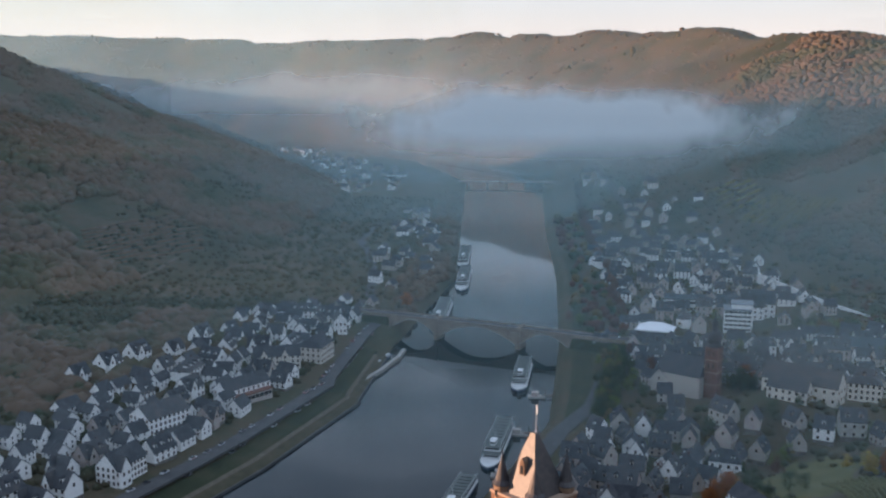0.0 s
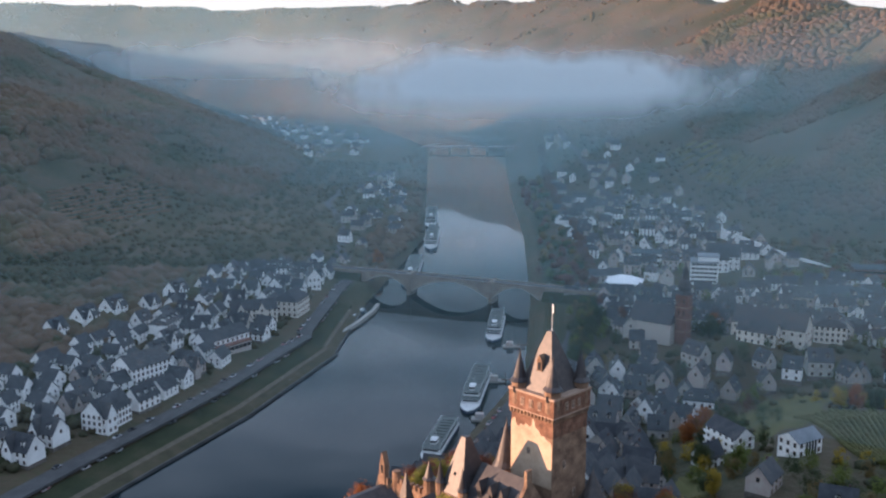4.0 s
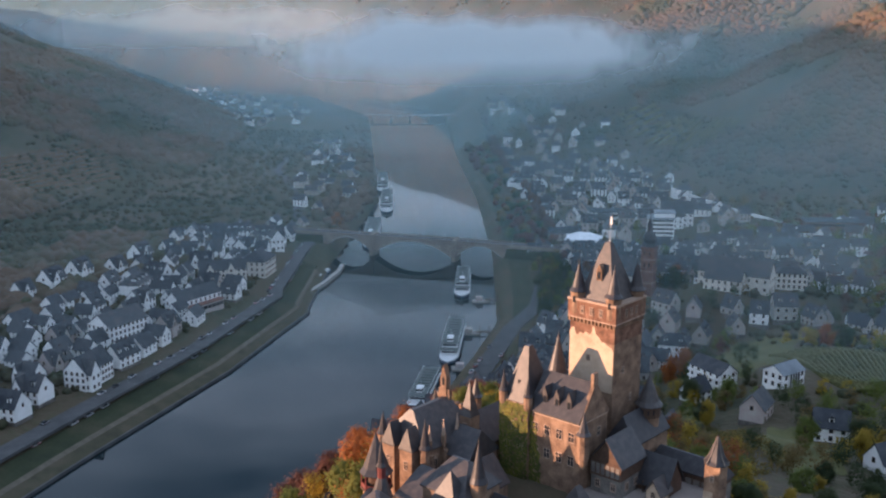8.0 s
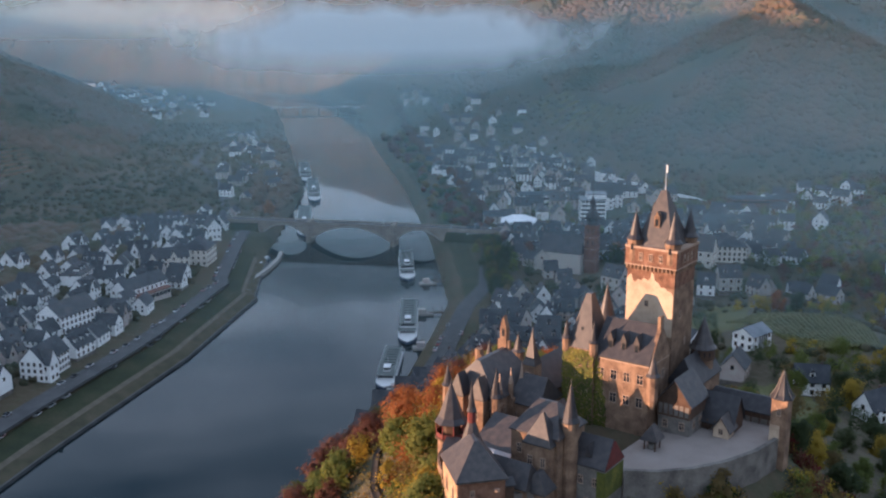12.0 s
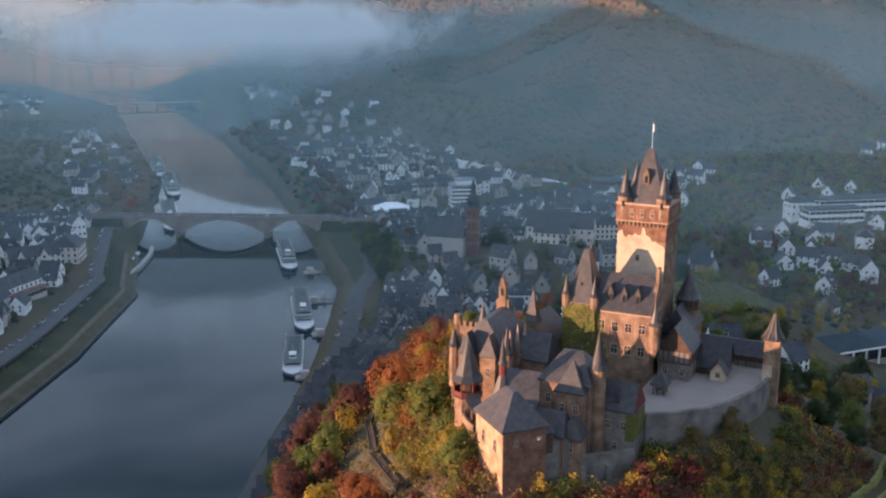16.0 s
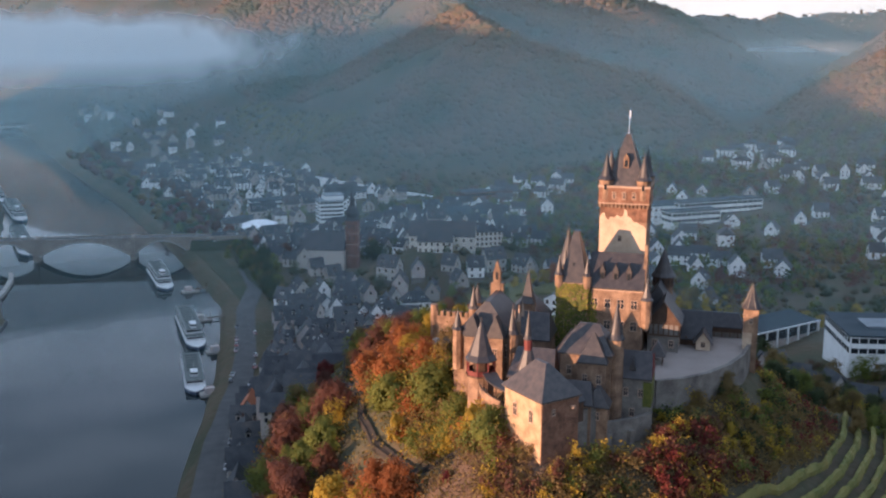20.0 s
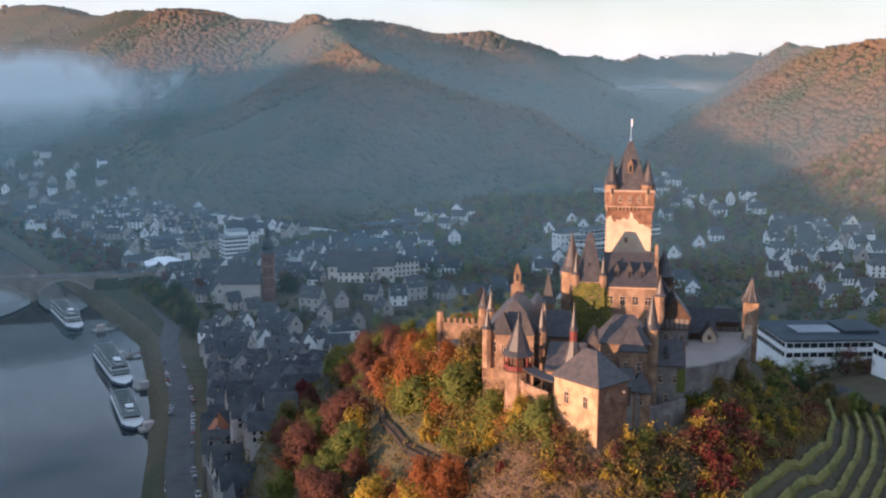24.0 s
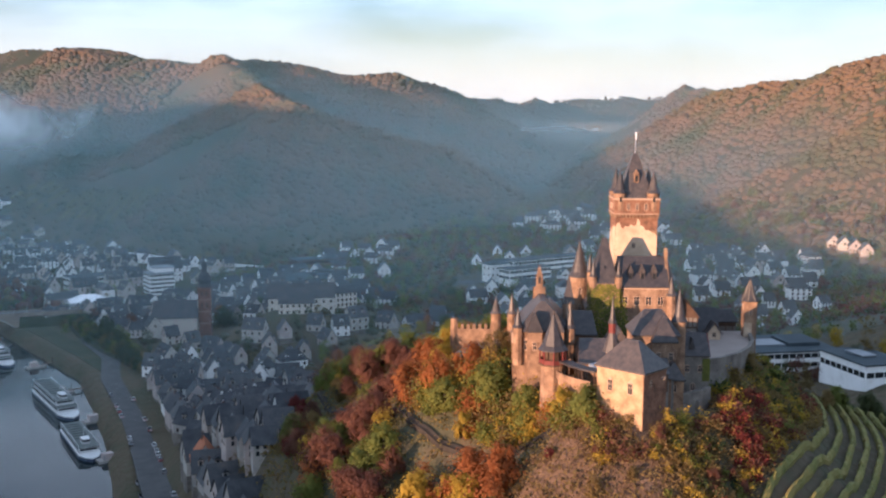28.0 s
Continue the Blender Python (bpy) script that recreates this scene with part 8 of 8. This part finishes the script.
for n, (key, spots) in enumerate(pool.items()):
    tree_stuff(key + "_slope_trees", key, spots, {"rust": "rust-brown autumn trees crowding the lower slope", "olive": "olive-brown thinning trees on the slope", "green": "green leafy trees on the slope", "orange": "orange autumn trees on the slope", "dark": "dark green trees behind the castle", "yellow": "golden yellow trees in the gardens"}[key], 40 + n)

# ---- vineyards ----
def vine_rows(name, rows, label, material=VINE):
    root = thing(name, pose(0, 0, 0), label, "vineyard")
    for k, pts in enumerate(rows):
        g = np.random.default_rng(k)
        p = np.array(pts, dtype=float)
        z = land(p[:, 0], p[:, 1])
        d = np.gradient(p, axis=0)
        d /= np.linalg.norm(d, axis=1)[:, None] + 1e-9
        nrm = np.stack([-d[:, 1], d[:, 0]], -1)
        prof = ((-0.55, -0.3), (-0.62, 0.7), (-0.3, 1.5), (0.3, 1.55), (0.62, 0.7), (0.55, -0.3))
        v = []
        for o, h in prof:
            q = p + nrm * (o * g.uniform(0.65, 1.35, len(p)))[:, None]
            v.append(np.concatenate([q, (z + h * g.uniform(0.8, 1.2, len(p)))[:, None]], 1))
        n = len(p)
        f = [(a * n + i, a * n + i + 1, (a + 1) * n + i + 1, (a + 1) * n + i) for a in range(len(prof) - 1) for i in range(n - 1)]
        ob = mesh_np("vine_hedge", np.concatenate(v), f, material)
        ob.parent = root
    return root


rows = []
for k in range(20):
    line = []
    for v in np.arange(-72, 20, 1.2):
        u = vine_edge(v)
        g = Vector((1.0, -(vine_edge(v + 7) - vine_edge(v - 7)) / 14)).normalized()
        q = CM @ Vector((u + g.x * (1 + 2.9 * k), v + g.y * (1 + 2.9 * k), 0))
        line.append((q.x, q.y))
    rows.append(line)
vine_rows("castle_vineyard", rows, "curved vineyard rows, yellow-green, below the castle")
rows = []
for k in range(22):
    t = k / 21
    a, b = Vector((148 + 30 * t, 312 + 4 * t)), Vector((150 + 58 * t, 385 - 4 * t))
    rows.append([tuple(a.lerp(b, s)) for s in np.linspace(0, 1, 50)])
vine_rows("town_vineyard", rows, "straight yellow-green vineyard rows above the town", MEADOW)
rows = []
for k in range(10):
    t = k / 9
    a, b = Vector((-314 + 26 * t, 884 - 60 * t)), Vector((-246 + 26 * t, 1020 - 78 * t))
    rows.append([tuple(a.lerp(b, q)) for q in np.linspace(0, 1, 60)])
vine_rows("terraced_vineyard", rows, "brown terraced vineyard lines on the western hillside", BARE)
rows = []
for k in range(16):
    t = k / 15
    a, b = Vector((292 + 40 * t, 1140 - 195 * t)), Vector((340 + 32 * t, 1150 - 180 * t))
    rows.append([tuple(a.lerp(b, q)) for q in np.linspace(0, 1, 30)])
vine_rows("east_hill_vineyard", rows, "pale green vineyard patch on the eastern hillside")
